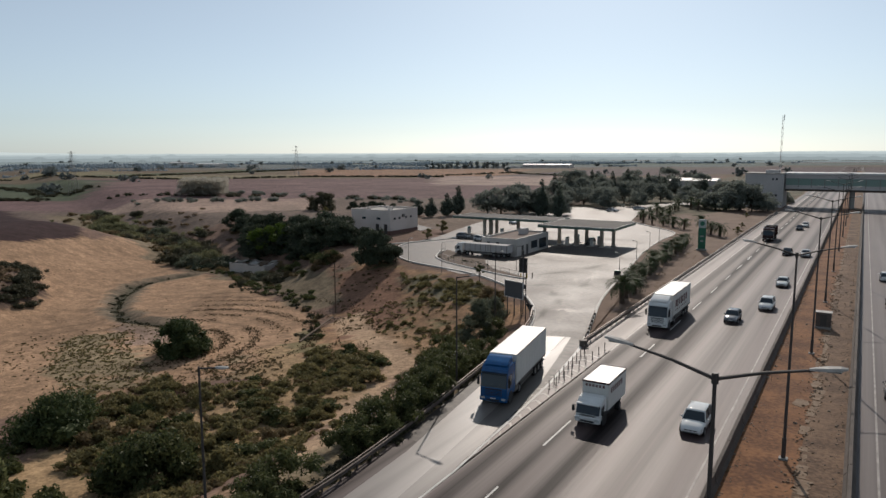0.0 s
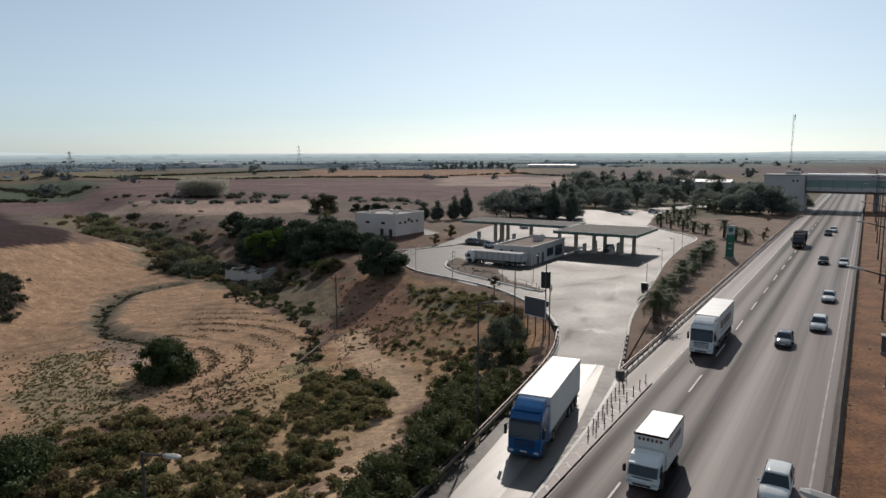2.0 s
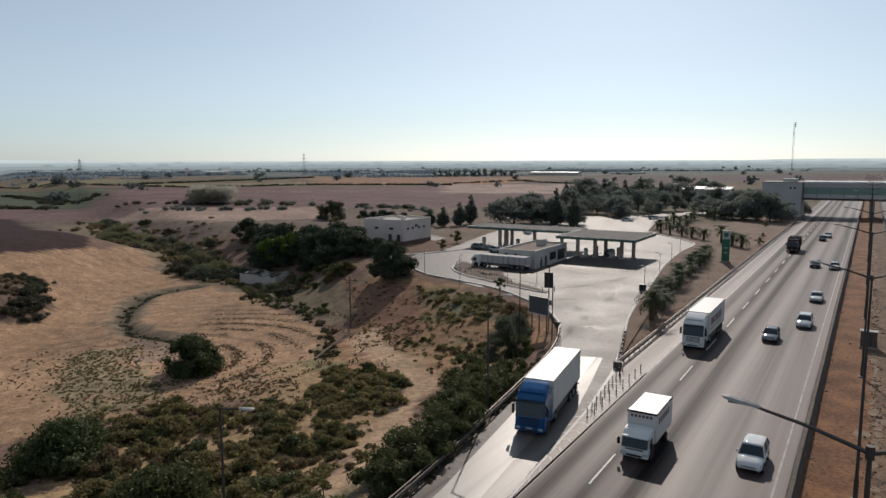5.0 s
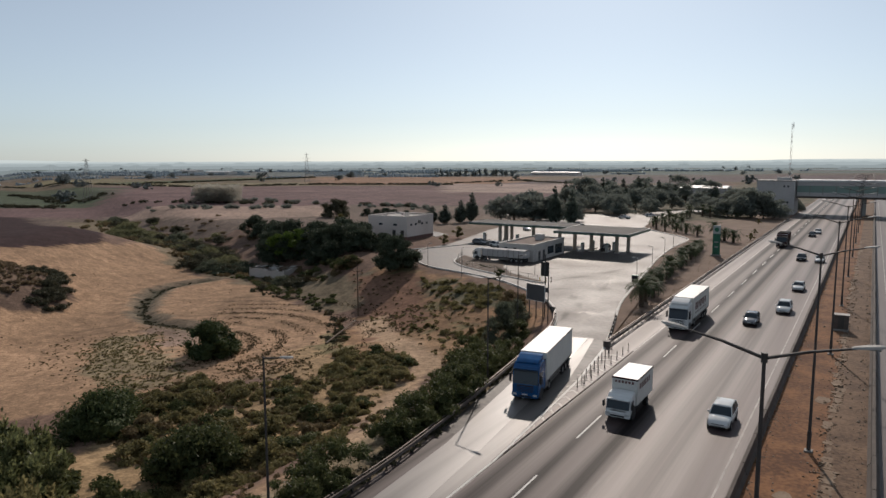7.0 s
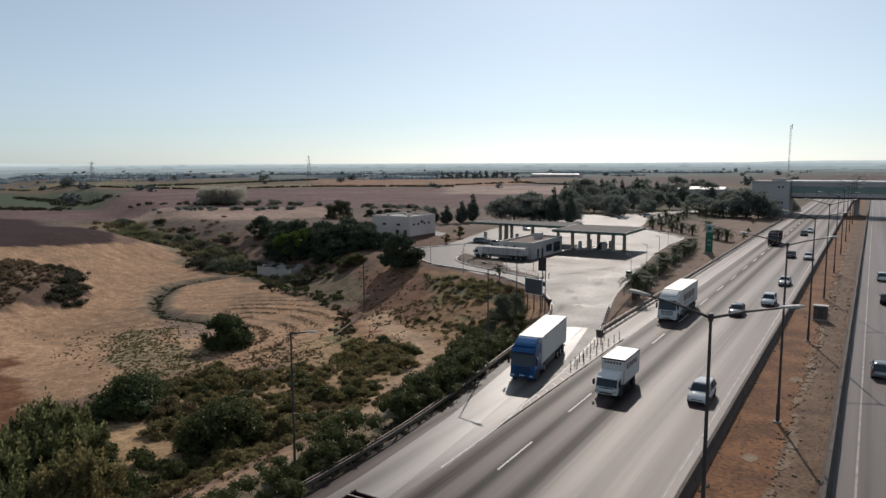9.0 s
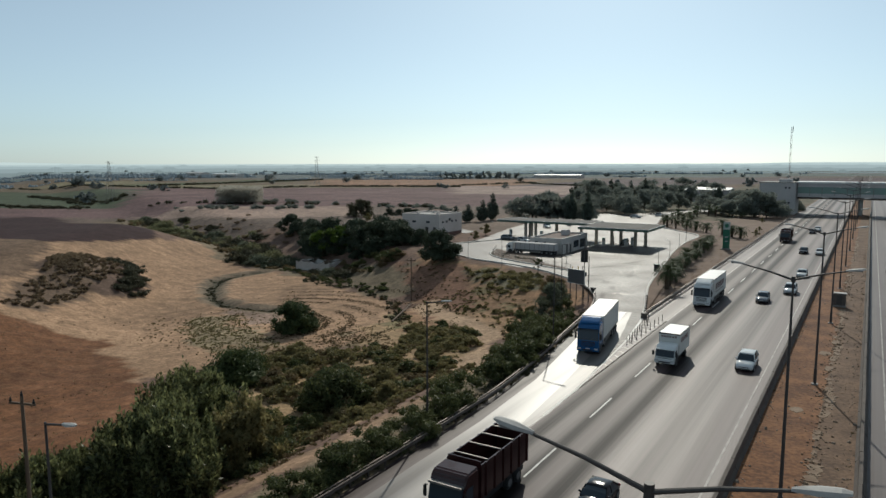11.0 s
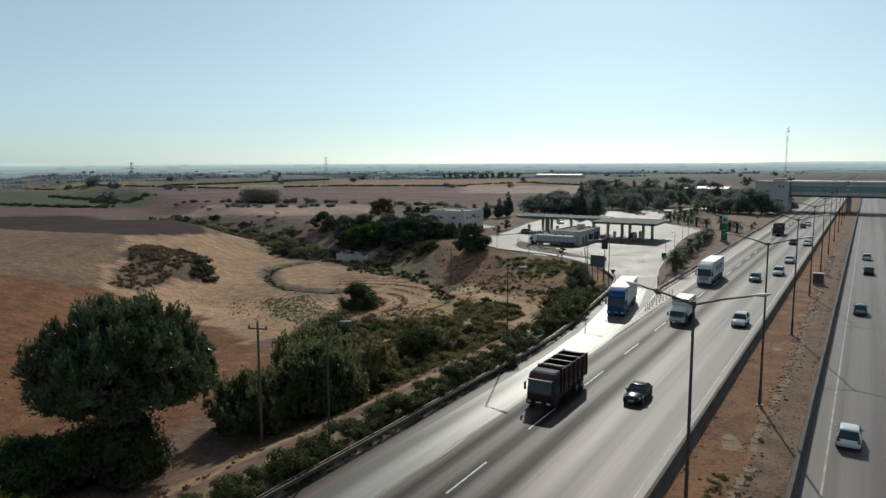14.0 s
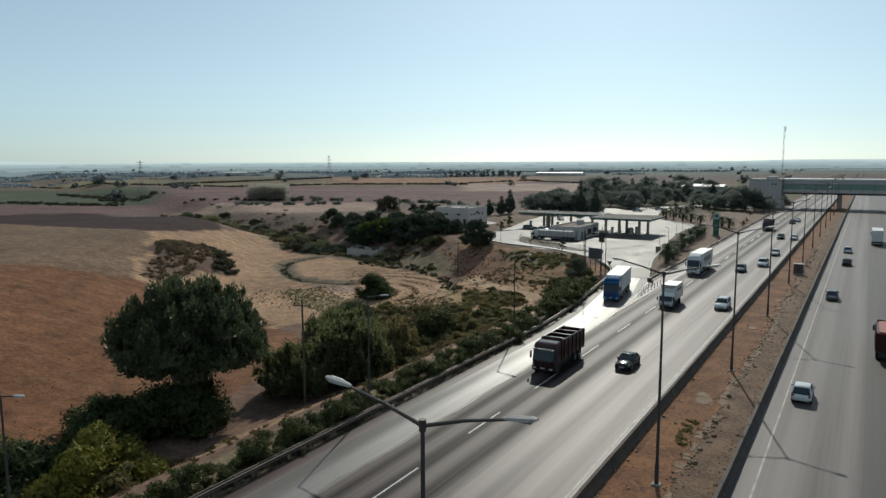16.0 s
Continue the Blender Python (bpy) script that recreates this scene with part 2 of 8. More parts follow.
M_BARK = surface("bark", (0.15, 0.115, 0.085), (0.085, 0.065, 0.05), 2.5, 0.95, 0.02, stretch=(1, 1, 0.3))
M_PALMBARK = surface("palm_bark", (0.19, 0.14, 0.10), (0.10, 0.075, 0.055), 3.0, 0.95, 0.02)
M_LEAF_DARK = leafy("leaf_dark", (0.036, 0.058, 0.026), (0.105, 0.13, 0.05), 0.5, 0.28)
M_LEAF_CAROB = leafy("leaf_carob", (0.012, 0.021, 0.013), (0.15, 0.178, 0.088), 0.28, 0.30, 0.28)
M_LEAF_FIG = leafy("leaf_fig", (0.018, 0.028, 0.013), (0.29, 0.305, 0.135), 0.30, 0.46, 0.28)
M_LEAF_HEDGE = leafy("leaf_hedge", (0.06, 0.062, 0.04), (0.11, 0.105, 0.065), 0.6, 0.3)
M_LEAF_REED = leafy("leaf_reed", (0.16, 0.165, 0.085), (0.27, 0.265, 0.14), 0.6, 0.42)
M_BLOSSOM = leafy("blossom", (0.34, 0.32, 0.26), (0.52, 0.48, 0.40), 0.6, 0.4)
# plantation leaves, far paler than foliage: the haze is in this colour
M_LEAF_GREY_HAZE = leafy("leaf_grey", (0.42, 0.40, 0.34), (0.54, 0.51, 0.44), 0.6, 0.75)
M_LEAF_TAMARISK = leafy("leaf_tamarisk", (0.115, 0.135, 0.095), (0.21, 0.225, 0.15), 0.6, 0.4)
M_LEAF_OLEANDER = leafy("leaf_oleander", (0.045, 0.062, 0.027), (0.155, 0.165, 0.066), 0.42, 0.32, 0.08)
M_LEAF_SCRUB = leafy("leaf_scrub", (0.118, 0.106, 0.047), (0.315, 0.272, 0.125), 0.55, 0.45)
M_LEAF_GROVE = leafy("leaf_grove", (0.034, 0.05, 0.034), (0.088, 0.108, 0.068), 0.55, 0.24)
M_LEAF_BRIGHT = leafy("leaf_bright", (0.07, 0.12, 0.02), (0.14, 0.20, 0.035))
M_LEAF_DRY = leafy("leaf_dry", (0.16, 0.115, 0.06), (0.26, 0.20, 0.11))
M_LEAF_BROWN = leafy("leaf_brown", (0.15, 0.11, 0.055), (0.26, 0.20, 0.11), 0.6, 0.38)
M_LEAF_YELLOW = leafy("leaf_yellow", (0.16, 0.16, 0.03), (0.25, 0.23, 0.05))
M_LEAF_CYPRESS = leafy("leaf_cypress", (0.07, 0.09, 0.07), (0.13, 0.155, 0.12), 0.5, 0.3)
M_FROND = leafy("palm_frond", (0.045, 0.068, 0.03), (0.085, 0.11, 0.05))
M_LEAF_WITHERED = leafy("leaf_withered", (0.17, 0.125, 0.08), (0.29, 0.215, 0.135), 0.6, 0.4)
# rest area foliage, lightened and greyed to put distance haze into its colour
M_LEAF_HAZED = leafy("leaf_dusty", (0.185, 0.21, 0.185), (0.265, 0.29, 0.25), 0.55, 0.55, 0.04)
# far trees and woods: pale blue-grey haze painted into the base colours
M_LEAF_FAR_HAZE = leafy("leaf_far", (0.22, 0.25, 0.245), (0.31, 0.34, 0.325), 0.6, 0.4)
M_FAR_TREE_HAZE = surface("far_wood_haze", (0.36, 0.41, 0.43), (0.46, 0.50, 0.52), 0.05, 0.95)
M_STONE = surface("rubble_stone", (0.34, 0.285, 0.225), (0.22, 0.175, 0.135), 1.2, 0.95, 0.02)
M_BRIDGE_GLASS = glass("bridge_glass", (0.20, 0.28, 0.25))
M_LETTER = surface("dark_red_lettering", (0.20, 0.085, 0.075), (0.15, 0.065, 0.06), 2.0, 0.6, world_space=False)


# ---- mesh helpers ----
def part(name, bm, material, parent=None, label="", smooth=False):
    me = bpy.data.meshes.new(name)
    bmesh.ops.recalc_face_normals(bm, faces=bm.faces)
    bm.to_mesh(me)
    bm.free()
    me.materials.append(material)
    if smooth:
        for p in me.polygons:
            p.use_smooth = True
    ob = new(name, me)
    ob.parent = parent
    return tagged(ob, label)


def again(ob, m, parent=None):
    """Another object on the same mesh."""
    c = bpy.data.objects.new(ob.name.split(".")[0], ob.data)
    scene.collection.objects.link(c)
    c.parent = parent
    c.matrix_basis = m
    return c


def raw(name, verts, faces, material, parent=None, label=""):
    me = bpy.data.meshes.new(name)
    me.from_pydata(verts, [], faces)
    me.materials.append(material)
    ob = new(name, me)
    ob.parent = parent
    return tagged(ob, label)


def box(bm, x0, x1, y0, y1, z0, z1, bevel=0.0):
    vs = [bm.verts.new((x, y, z)) for z in (z0, z1) for x, y in ((x0, y0), (x1, y0), (x1, y1), (x0, y1))]
    fs = [bm.faces.new([vs[i] for i in q]) for q in ((3, 2, 1, 0), (4, 5, 6, 7), (0, 1, 5, 4), (1, 2, 6, 5), (2, 3, 7, 6), (3, 0, 4, 7))]
    if bevel:
        es = list({e for f in fs for e in f.edges})
        bmesh.ops.bevel(bm, geom=es, offset=bevel, segments=2, affect="EDGES", clamp_overlap=True)
    return bm


def boxes(*rows, bevel=0.0):
    bm = bmesh.new()
    for r in rows:
        one = bmesh.new()
        box(one, *r, bevel=bevel)
        tmp = bpy.data.meshes.new("tmp")
        one.to_mesh(tmp)
        one.free()
        bm.from_mesh(tmp)
        bpy.data.meshes.remove(tmp)
    return bm


def tube(bm, p0, p1, r0, r1=None, seg=8, caps=True):
    p0, p1 = Vector(p0), Vector(p1)
    r1 = r0 if r1 is None else r1
    d = (p1 - p0).normalized()
    u = d.orthogonal().normalized()
    v = d.cross(u)
    rings = []
    for p, r in ((p0, r0), (p1, r1)):
        rings.append([bm.verts.new(p + (u * math.cos(a) + v * math.sin(a)) * r) for a in [2 * math.pi * i / seg for i in range(seg)]])
    for i in range(seg):
        bm.faces.new((rings[0][i], rings[0][(i + 1) % seg], rings[1][(i + 1) % seg], rings[1][i]))
    if caps:
        bm.faces.new(rings[0][::-1])
        bm.faces.new(rings[1])
    return bm


def prism(bm, pts, z0, z1):
    """A flat outline between two heights."""
    a = [bm.verts.new((x, y, z0)) for x, y in pts]
    b = [bm.verts.new((x, y, z1)) for x, y in pts]
    bm.faces.new(a[::-1])
    bm.faces.new(b)
    for i in range(len(pts)):
        j = (i + 1) % len(pts)
        bm.faces.new((a[i], a[j], b[j], b[i]))
    return bm


def side_prism(bm, pts, x0, x1):
    """An outline in y and z, drawn out along x."""
    a = [bm.verts.new((x0, y, z)) for y, z in pts]
    b = [bm.verts.new((x1, y, z)) for y, z in pts]
    bm.faces.new(a)
    bm.faces.new(b[::-1])
    for i in range(len(pts)):
        j = (i + 1) % len(pts)
        bm.faces.new((a[j], a[i], b[i], b[j]))
    return bm


def smooth_line(pts, step):
    """Points at even steps along a curve through pts."""
    out = []
    n = len(pts)
    P = [Vector((*p, 0)) for p in pts]
    for i in range(n - 1):
        p0, p1, p2, p3 = P[max(i - 1, 0)], P[i], P[i + 1], P[min(i + 2, n - 1)]
        k = max(1, int((p2 - p1).length / step * 3))
        for j in range(k):
            t = j / k
            out.append(0.5 * ((2 * p1) + (p2 - p0) * t + (2 * p0 - 5 * p1 + 4 * p2 - p3) * t * t + (3 * p1 - p0 - 3 * p2 + p3) * t ** 3))
    out.append(P[-1])
    even, left = [out[0]], step
    for a, b in zip(out, out[1:]):
        d = (b - a).length
        while d >= left and d > 0:
            a = a + (b - a) * (left / d)
            d = (b - a).length
            even.append(a.copy())
            left = step
        left -= d
    return [(p.x, p.y) for p in even]


def ribbon(line, profile, material, name, parent=None, z=0.0, label="", closed=True):
    """A profile of (across, up) drawn along a line on the plan; across is to the right of the way."""
    bm = bmesh.new()
    rows = []
    for i, (x, y) in enumerate(line):
        ax, ay = line[max(i - 1, 0)]
        bx, by = line[min(i + 1, len(line) - 1)]
        d = Vector((bx - ax, by - ay)).normalized()
        r = Vector((d.y, -d.x))
        rows.append([bm.verts.new((x + r.x * a, y + r.y * a, z + h)) for a, h in profile])
    k = len(profile)
    for a, b in zip(rows, rows[1:]):
        for i in range(k if closed else k - 1):
            j = (i + 1) % k
            bm.faces.new((a[i], a[j], b[j], b[i]))
    if closed:
        bm.faces.new(rows[0])
        bm.faces.new(rows[-1][::-1])
    return part(name, bm, material, parent, label)


def inside(px, py, poly):
    """Which of the points lie in a polygon."""
    hit = np.zeros(px.shape, bool)
    for (x0, y0), (x1, y1) in zip(poly, poly[1:] + poly[:1]):
        c = (y0 > py) != (y1 > py)
        with np.errstate(divide="ignore", invalid="ignore"):
            hit ^= c & (px < (x1 - x0) * (py - y0) / (y1 - y0) + x0)
    return hit


def near_line(px, py, pts):
    """Distance from points to a broken line."""
    best = np.full(px.shape, 1e9)
    for (x0, y0), (x1, y1) in zip(pts, pts[1:]):
        dx, dy = x1 - x0, y1 - y0
        t = np.clip(((px - x0) * dx + (py - y0) * dy) / (dx * dx + dy * dy), 0, 1)
        best = np.minimum(best, np.hypot(px - x0 - t * dx, py - y0 - t * dy))
    return best


# ---- the land ----
def ramp01(a, b, v):
    t = np.clip((v - a) / (b - a), 0, 1)
    return t * t * (3 - 2 * t)


DITCH = [(-140, 92), (-141, 83), (-139, 76), (-131, 67), (-120, 58), (-108, 52), (-101, 52), (-95, 52)]
RAMP_EDGE = [(-25.0, -130), (-25.0, -20), (-25.0, 5), (-25.6, 17), (-27.9, 36), (-30.5, 53), (-34.0, 64), (-38.4, 72), (-42.5, 77), (-51, 84), (-57, 87.6), (-64.6, 90.4), (-75, 94), (-84, 102), (-90, 112), (-92, 122)]


def ground(x, y):
    x, y = np.asarray(x, float), np.asarray(y, float)
    low = -3.9 - 2.9 * ramp01(-42, -79, x) - 1.5 * ramp01(-82, -137, x)
    n, al = -0.8 * x - 0.6 * y, -0.6 * x + 0.8 * y
    hill = ramp01(66, 110, n) * (1 - ramp01(187, 236, al))
    z = low + (3.3 - low) * hill
    nb = 0.405 * x + 0.914 * y
    k = ramp01(30, 55, nb - 8 * ramp01(-92, -126, x))
    z = z + (-1.6 * ramp01(-132, -165, x) - z) * k
    k = ramp01(-42, -28.5, x)
    z = z * (1 - k)
    # the grassy mound beside the stubble field, and the ditch round its island
    u, v = (x + 141) * 0.75 + (y - 44) * 0.66, -(x + 141) * 0.66 + (y - 44) * 0.75
    z = z + 2.6 * np.exp(-((u / 9) ** 2 + (v / 14) ** 2) ** 2)
    z = z - 1.7 * np.exp(-((x + 117) / 9) ** 2 - ((y - 126) / 5.5) ** 2)
    d = near_line(x, y, DITCH)
    z = z - 0.7 * np.exp(-((d / 1.6) ** 2)) + 0.35 * np.exp(-(((d - 3.2) / 1.5) ** 2))
    # low rolling and clods off the roads
    off = ramp01(-28.5, -46, x) * (1 - 0.8 * ramp01(50, 58, nb) * ramp01(-150, -120, x))
    z = z + off * (0.10 * np.sin(x * 0.19 + 1.3 * np.sin(y * 0.11)) * np.sin(y * 0.23) + 0.03 * np.sin(x * 0.71 + y * 0.4) * np.sin(y * 0.83 - x * 0.3))
    far = ramp01(700, 2600, np.hypot(x, y))
    return z - 0.08 + 6.0 * far * (np.sin(x * 0.0021 + 1) * np.sin(y * 0.0017) * 0.5 + 0.5) * 0.6


def gz(x, y):
    return float(ground(np.array([x]), np.array([y]))[0])


def stretched(lo, hi, a, b, fine, grow):
    """Even fine steps from a to b, growing steps outside."""
    mid = list(np.arange(a, b + fine, fine))
    up, s = [], fine
    while (up or mid)[-1] < hi:
        s *= grow
        up.append((up or mid)[-1] + s)
    down, s = [], fine
    while (down or mid[:1])[-1] > lo:
        s *= grow
        down.append((down or mid[:1])[-1] - s)
    return np.array(down[::-1] + mid + up)


WEEDS = [(-99, 32), (-104, 40), (-98, 47), (-86, 38), (-72, 33), (-71, 29), (-77, 23), (-88, 27)]


FOOTPATH = [(-28.6, 9.5), (-30.2, 14), (-33.4, 21), (-37.4, 28.3), (-40.4, 35.5), (-42.4, 41), (-45.4, 48), (-53, 54), (-62, 61), (-69, 67)]


def build_ground():
    gx = stretched(-4600, 3000, -205, -24, 1.25, 1.07)
    gy = stretched(-300, 4700, -95, 150, 1.25, 1.05)
    X, Y = np.meshgrid(gx, gy, indexing="ij")
    Z = ground(X, Y)
    nx, ny = X.shape
    jig = np.array([[noise.noise((float(a) * 0.11, float(b) * 0.11, 0.0)) + 0.5 * noise.noise((float(a) * 0.4, float(b) * 0.4, 3.0)) for b in gy] for a in gx])
    px, py = X + 4.0 * jig, Y + 4.0 * np.roll(jig, 7, 0)
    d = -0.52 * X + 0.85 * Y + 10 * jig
    C = np.empty((nx, ny, 3))
    C[:] = (0.172, 0.108, 0.072)

    def lay(mask, colour):
        C[mask] = colour

    # far strips, nearest first
    west = px < -128
    lay((d > 225) & west, (0.152, 0.110, 0.079))
    lay(inside(px, py, [(-370, 212), (-300, 238), (-245, 258), (-195, 205), (-222, 166), (-262, 176), (-330, 190)]), (0.31, 0.218, 0.155))
    lay((d > 345) & (d < 640) & (px < -110), (0.150, 0.092, 0.079))
    lay((d > 500) & (d < 560) & (px < -110), (0.168, 0.104, 0.088))
    lay((d > 640) & (d < 1010), (0.148, 0.110, 0.067))
    lay(inside(px, py, [(-900, 401), (-527, 401), (-481, 504), (-520, 560), (-640, 470), (-900, 560)]), (0.19, 0.16, 0.085))
    lay(inside(px, py, [(-481, 504), (-736, 784), (-534, 865), (-400, 900), (-354, 741), (-300, 640), (-354, 567)]), (0.26, 0.15, 0.085))
    lay(inside(px, py, [(-653, 429), (-684, 734), (-736, 784), (-760, 700), (-720, 440)]), (0.085, 0.105, 0.05))
    lay(inside(px, py, [(-271, 420), (-376, 591), (-253, 647), (-182, 462)]), (0.33, 0.24, 0.18))
    lay(inside(px, py, [(-182, 470), (-128, 372), (-95, 400), (-150, 520)]), (0.075, 0.11, 0.045))
    lay(inside(px, py, [(-810, 356), (-566, 351), (-461, 274), (-430, 240), (-495, 205), (-560, 190), (-950, 240)]), (0.078, 0.092, 0.050))
    lay(inside(px, py, [(-640, 330), (-500, 300), (-461, 268), (-520, 262), (-660, 300)]), (0.05, 0.062, 0.034))
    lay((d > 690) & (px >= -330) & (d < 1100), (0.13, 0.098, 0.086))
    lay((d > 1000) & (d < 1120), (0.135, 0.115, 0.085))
    # beyond 1120 m haze is painted into the cover as cooler grey-green
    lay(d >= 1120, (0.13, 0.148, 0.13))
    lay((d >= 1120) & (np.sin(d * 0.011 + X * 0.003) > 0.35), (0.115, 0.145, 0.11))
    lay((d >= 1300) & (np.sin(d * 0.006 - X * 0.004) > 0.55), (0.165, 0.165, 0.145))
    # dirt round the service area
    lay((px > -128) & (py > 150) & (d < 590) & (px < -20), (0.20, 0.145, 0.10))
    lay((px > -100) & (px < -24) & (py > 236) & (d < 640), (0.14, 0.12, 0.075))
    # near fields
    stubble = [(-168, 52), (-174, 68), (-181, 88), (-193, 110), (-175, 109), (-155, 97), (-141, 94), (-119, 89), (-97, 79), (-81, 70.5), (-71, 61.5), (-62, 50), (-58, 38), (-63, 31), (-76, 22), (-75, 6), (-102, 20), (-121, 12), (-123, -1), (-130, -10), (-205, -34), (-235, 34), (-201, 42)]
    red = [(-205, -34), (-130, -10), (-123, -1), (-121, 12), (-102, 20), (-76, 10), (-63, 3), (-55, -8), (-48, -30), (-47, -110), (-260, -110)]
    tilled = [(-166, 48), (-172, 67), (-180, 88), (-200, 100), (-260, 127), (-400, 178), (-450, 120), (-300, 62), (-235, 36), (-190, 42)]
    lay(inside(px, py, [(-300, -60), (-205, -34), (-235, 34), (-300, 62), (-420, 120), (-600, 60), (-600, -110), (-260, -110)]), (0.20, 0.135, 0.088))
    lay(inside(px, py, stubble), (0.354, 0.222, 0.123))
    lay(inside(px, py, stubble) & (px < -118) & (py < 0.8 * (-px - 118) + 10), (0.175, 0.114, 0.068))
    lay(inside(px, py, red), (0.176, 0.082, 0.037))
    furrow = np.sin((-0.50 * X + 0.86 * Y) * 1.9 + 4 * jig)
    lay(inside(px, py, red) & (furrow > 0.45) & (np.roll(jig, 11, 0) > -0.2), (0.188, 0.093, 0.045))
    lay(inside(px, py, red) & (furrow < -0.6) & (np.roll(jig, 23, 1) > -0.1), (0.157, 0.074, 0.036))
    lay(inside(X + 1.5 * jig, Y, tilled), (0.042, 0.022, 0.020))
    # the island's rings, its weedy near part, and the ditch
    ring = np.hypot(X + 88, Y - 42)
    isl = inside(px, py, stubble) & (X > -140) & (Y > 18)
    lay(isl & (np.abs(((ring + 1.6 * jig) / 4.6) % 1 - 0.5) < 0.13) & (X > -114) & (Y > 38) & (ring > 9) & (np.roll(jig, 5, 1) > -0.25), (0.24, 0.152, 0.085))
    weedy = inside(px, py, WEEDS)
    lay(weedy & (jig > -0.2), (0.25, 0.19, 0.105))
    lay(inside(px, py, [(-106, 52), (-94, 51), (-84, 44), (-90, 41), (-101, 46)]), (0.29, 0.20, 0.135))
    lay(inside(px, py, [(-74, 44), (-60, 40), (-53, 34), (-66, 33)]) & (jig > 0), (0.24, 0.18, 0.10))
    dd = near_line(X, Y, DITCH)
    lay(dd + 1.5 * jig < 3.4, (0.215, 0.16, 0.10))
    lay(dd + 1.0 * jig < 1.5, (0.085, 0.075, 0.045))
    # the mound: bare broken earth on its near side, scrub on top
    u, v = (X + 141) * 0.75 + (Y - 44) * 0.66, -(X + 141) * 0.66 + (Y - 44) * 0.75
    lay(((u / 10) ** 2 + (v / 15) ** 2 + 0.3 * jig) < 1.0, (0.125, 0.082, 0.055))
    lay(inside(X + 2 * jig, Y + 2 * jig, [(-122, 14), (-136, 27), (-152, 41), (-140, 46), (-127, 33), (-120, 20)]), (0.155, 0.105, 0.066))
    # creek, scrub and slopes
    creek = near_line(X, Y, [(-330, 172), (-242, 139), (-190, 119), (-147, 104), (-115, 93.5), (-98, 87), (-84, 78)])
    lay(creek + 5 * jig < 6.0 + 3 * (X < -150), (0.19, 0.145, 0.085))
    lay(inside(px, py, [(-70, 47), (-60, 51), (-46, 46), (-41, 39), (-37, 20), (-37, -10), (-50, -6), (-57, 6), (-66, 22), (-57, 31)]), (0.34, 0.228, 0.115))
    slope = inside(px, py, [(-66, 50), (-58, 46), (-46, 48), (-38, 52), (-33, 58), (-40, 70), (-52, 80), (-66, 87), (-80, 92), (-92, 98), (-84, 84), (-74, 68)])
    lay(slope, (0.29, 0.172, 0.088))
    lay(slope & (jig > 0.22), (0.20, 0.16, 0.075))
    lay(inside(px, py, [(-93, 91), (-70, 85), (-60, 70), (-54, 60), (-64, 58), (-76, 72)]), (0.225, 0.122, 0.072))
    lay(inside(px, py, [(-60, 59), (-47, 45), (-38, 47.5), (-40, 55), (-46, 60), (-52, 62)]), (0.33, 0.205, 0.105))
    lay(inside(px, py, [(-71, 85), (-55, 70), (-45, 70), (-51, 81)]) & (jig > -0.3), (0.16, 0.14, 0.08))
    # footpath along the hedge
    path = near_line(X, Y, FOOTPATH)
    lay(path + 1.5 * jig < 2.3, (0.42, 0.285, 0.165))
    path = near_line(X, Y, [(-31, 8), (-33, -10), (-36, -30), (-37, -60), (-36, -95)])
    lay(path + 1.2 * jig < 1.5, (0.31, 0.20, 0.115))
    # verge, median and the island with the palms
    lay((X > -30.5) & (X < -24) & (Y < 60), (0.20, 0.155, 0.09))
    C *= np.array((0.98, 1.0, 1.12)) * ALBEDO_SCALE * 1.14
    me = bpy.data.meshes.new("ground")
    verts = np.stack([X, Y, Z], -1).reshape(-1, 3)
    idx = np.arange(nx * ny).reshape(nx, ny)
    quads = np.stack([idx[:-1, :-1], idx[1:, :-1], idx[1:, 1:], idx[:-1, 1:]], -1).reshape(-1, 4)
    me.vertices.add(len(verts))
    me.vertices.foreach_set("co", verts.ravel())
    me.loops.add(quads.size)
    me.loops.foreach_set("vertex_index", quads.ravel())
    me.polygons.add(len(quads))
    me.polygons.foreach_set("loop_start", np.arange(len(quads)) * 4)
    me.polygons.foreach_set("use_smooth", np.ones(len(quads), bool))
    me.update(calc_edges=True)
    col = me.attributes.new("cover", "FLOAT_COLOR", "POINT")
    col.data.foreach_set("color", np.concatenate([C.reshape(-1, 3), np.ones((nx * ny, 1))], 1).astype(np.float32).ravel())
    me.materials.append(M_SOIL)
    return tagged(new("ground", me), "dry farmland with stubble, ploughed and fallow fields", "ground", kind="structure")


build_ground()


# ---- roads ----
def slab(name, pts, material, label, z=0.0, deep=0.3, category="road"):
    bm = bmesh.new()
    prism(bm, pts, z - deep, z)
    bmesh.ops.triangulate(bm, faces=[f for f in bm.faces if len(f.verts) > 4])
    return tagged(part(name, bm, material, None, label), category=category, kind="structure")


Y0, Y1 = -130.0, 1500.0
slab("road", [(-25.0, Y0), (-19.2, Y0), (-19.2, 18), (-19.2, 20), (-25.9, 20), (-25.3, 10), (-25.0, 5)], M_ASPHALT_LIGHT, "pale grey asphalt merging lane with tyre streaks")
slab("road", [(-19.2, Y0), (-11.9, Y0), (-11.9, Y1), (-19.2, Y1)], M_ASPHALT_DARK, "dark grey asphalt lanes with long tyre streaks")
slab("road", [(-11.9, Y0), (-3.5, Y0), (-3.5, Y1), (-11.9, Y1)], M_ASPHALT_LIGHT, "pale resurfaced asphalt lanes beside the median")
slab("road", [(-22.9, 50), (-19.2, 50), (-19.2, Y1), (-22.9, Y1)], M_ASPHALT_LIGHT, "pale asphalt hard shoulder")
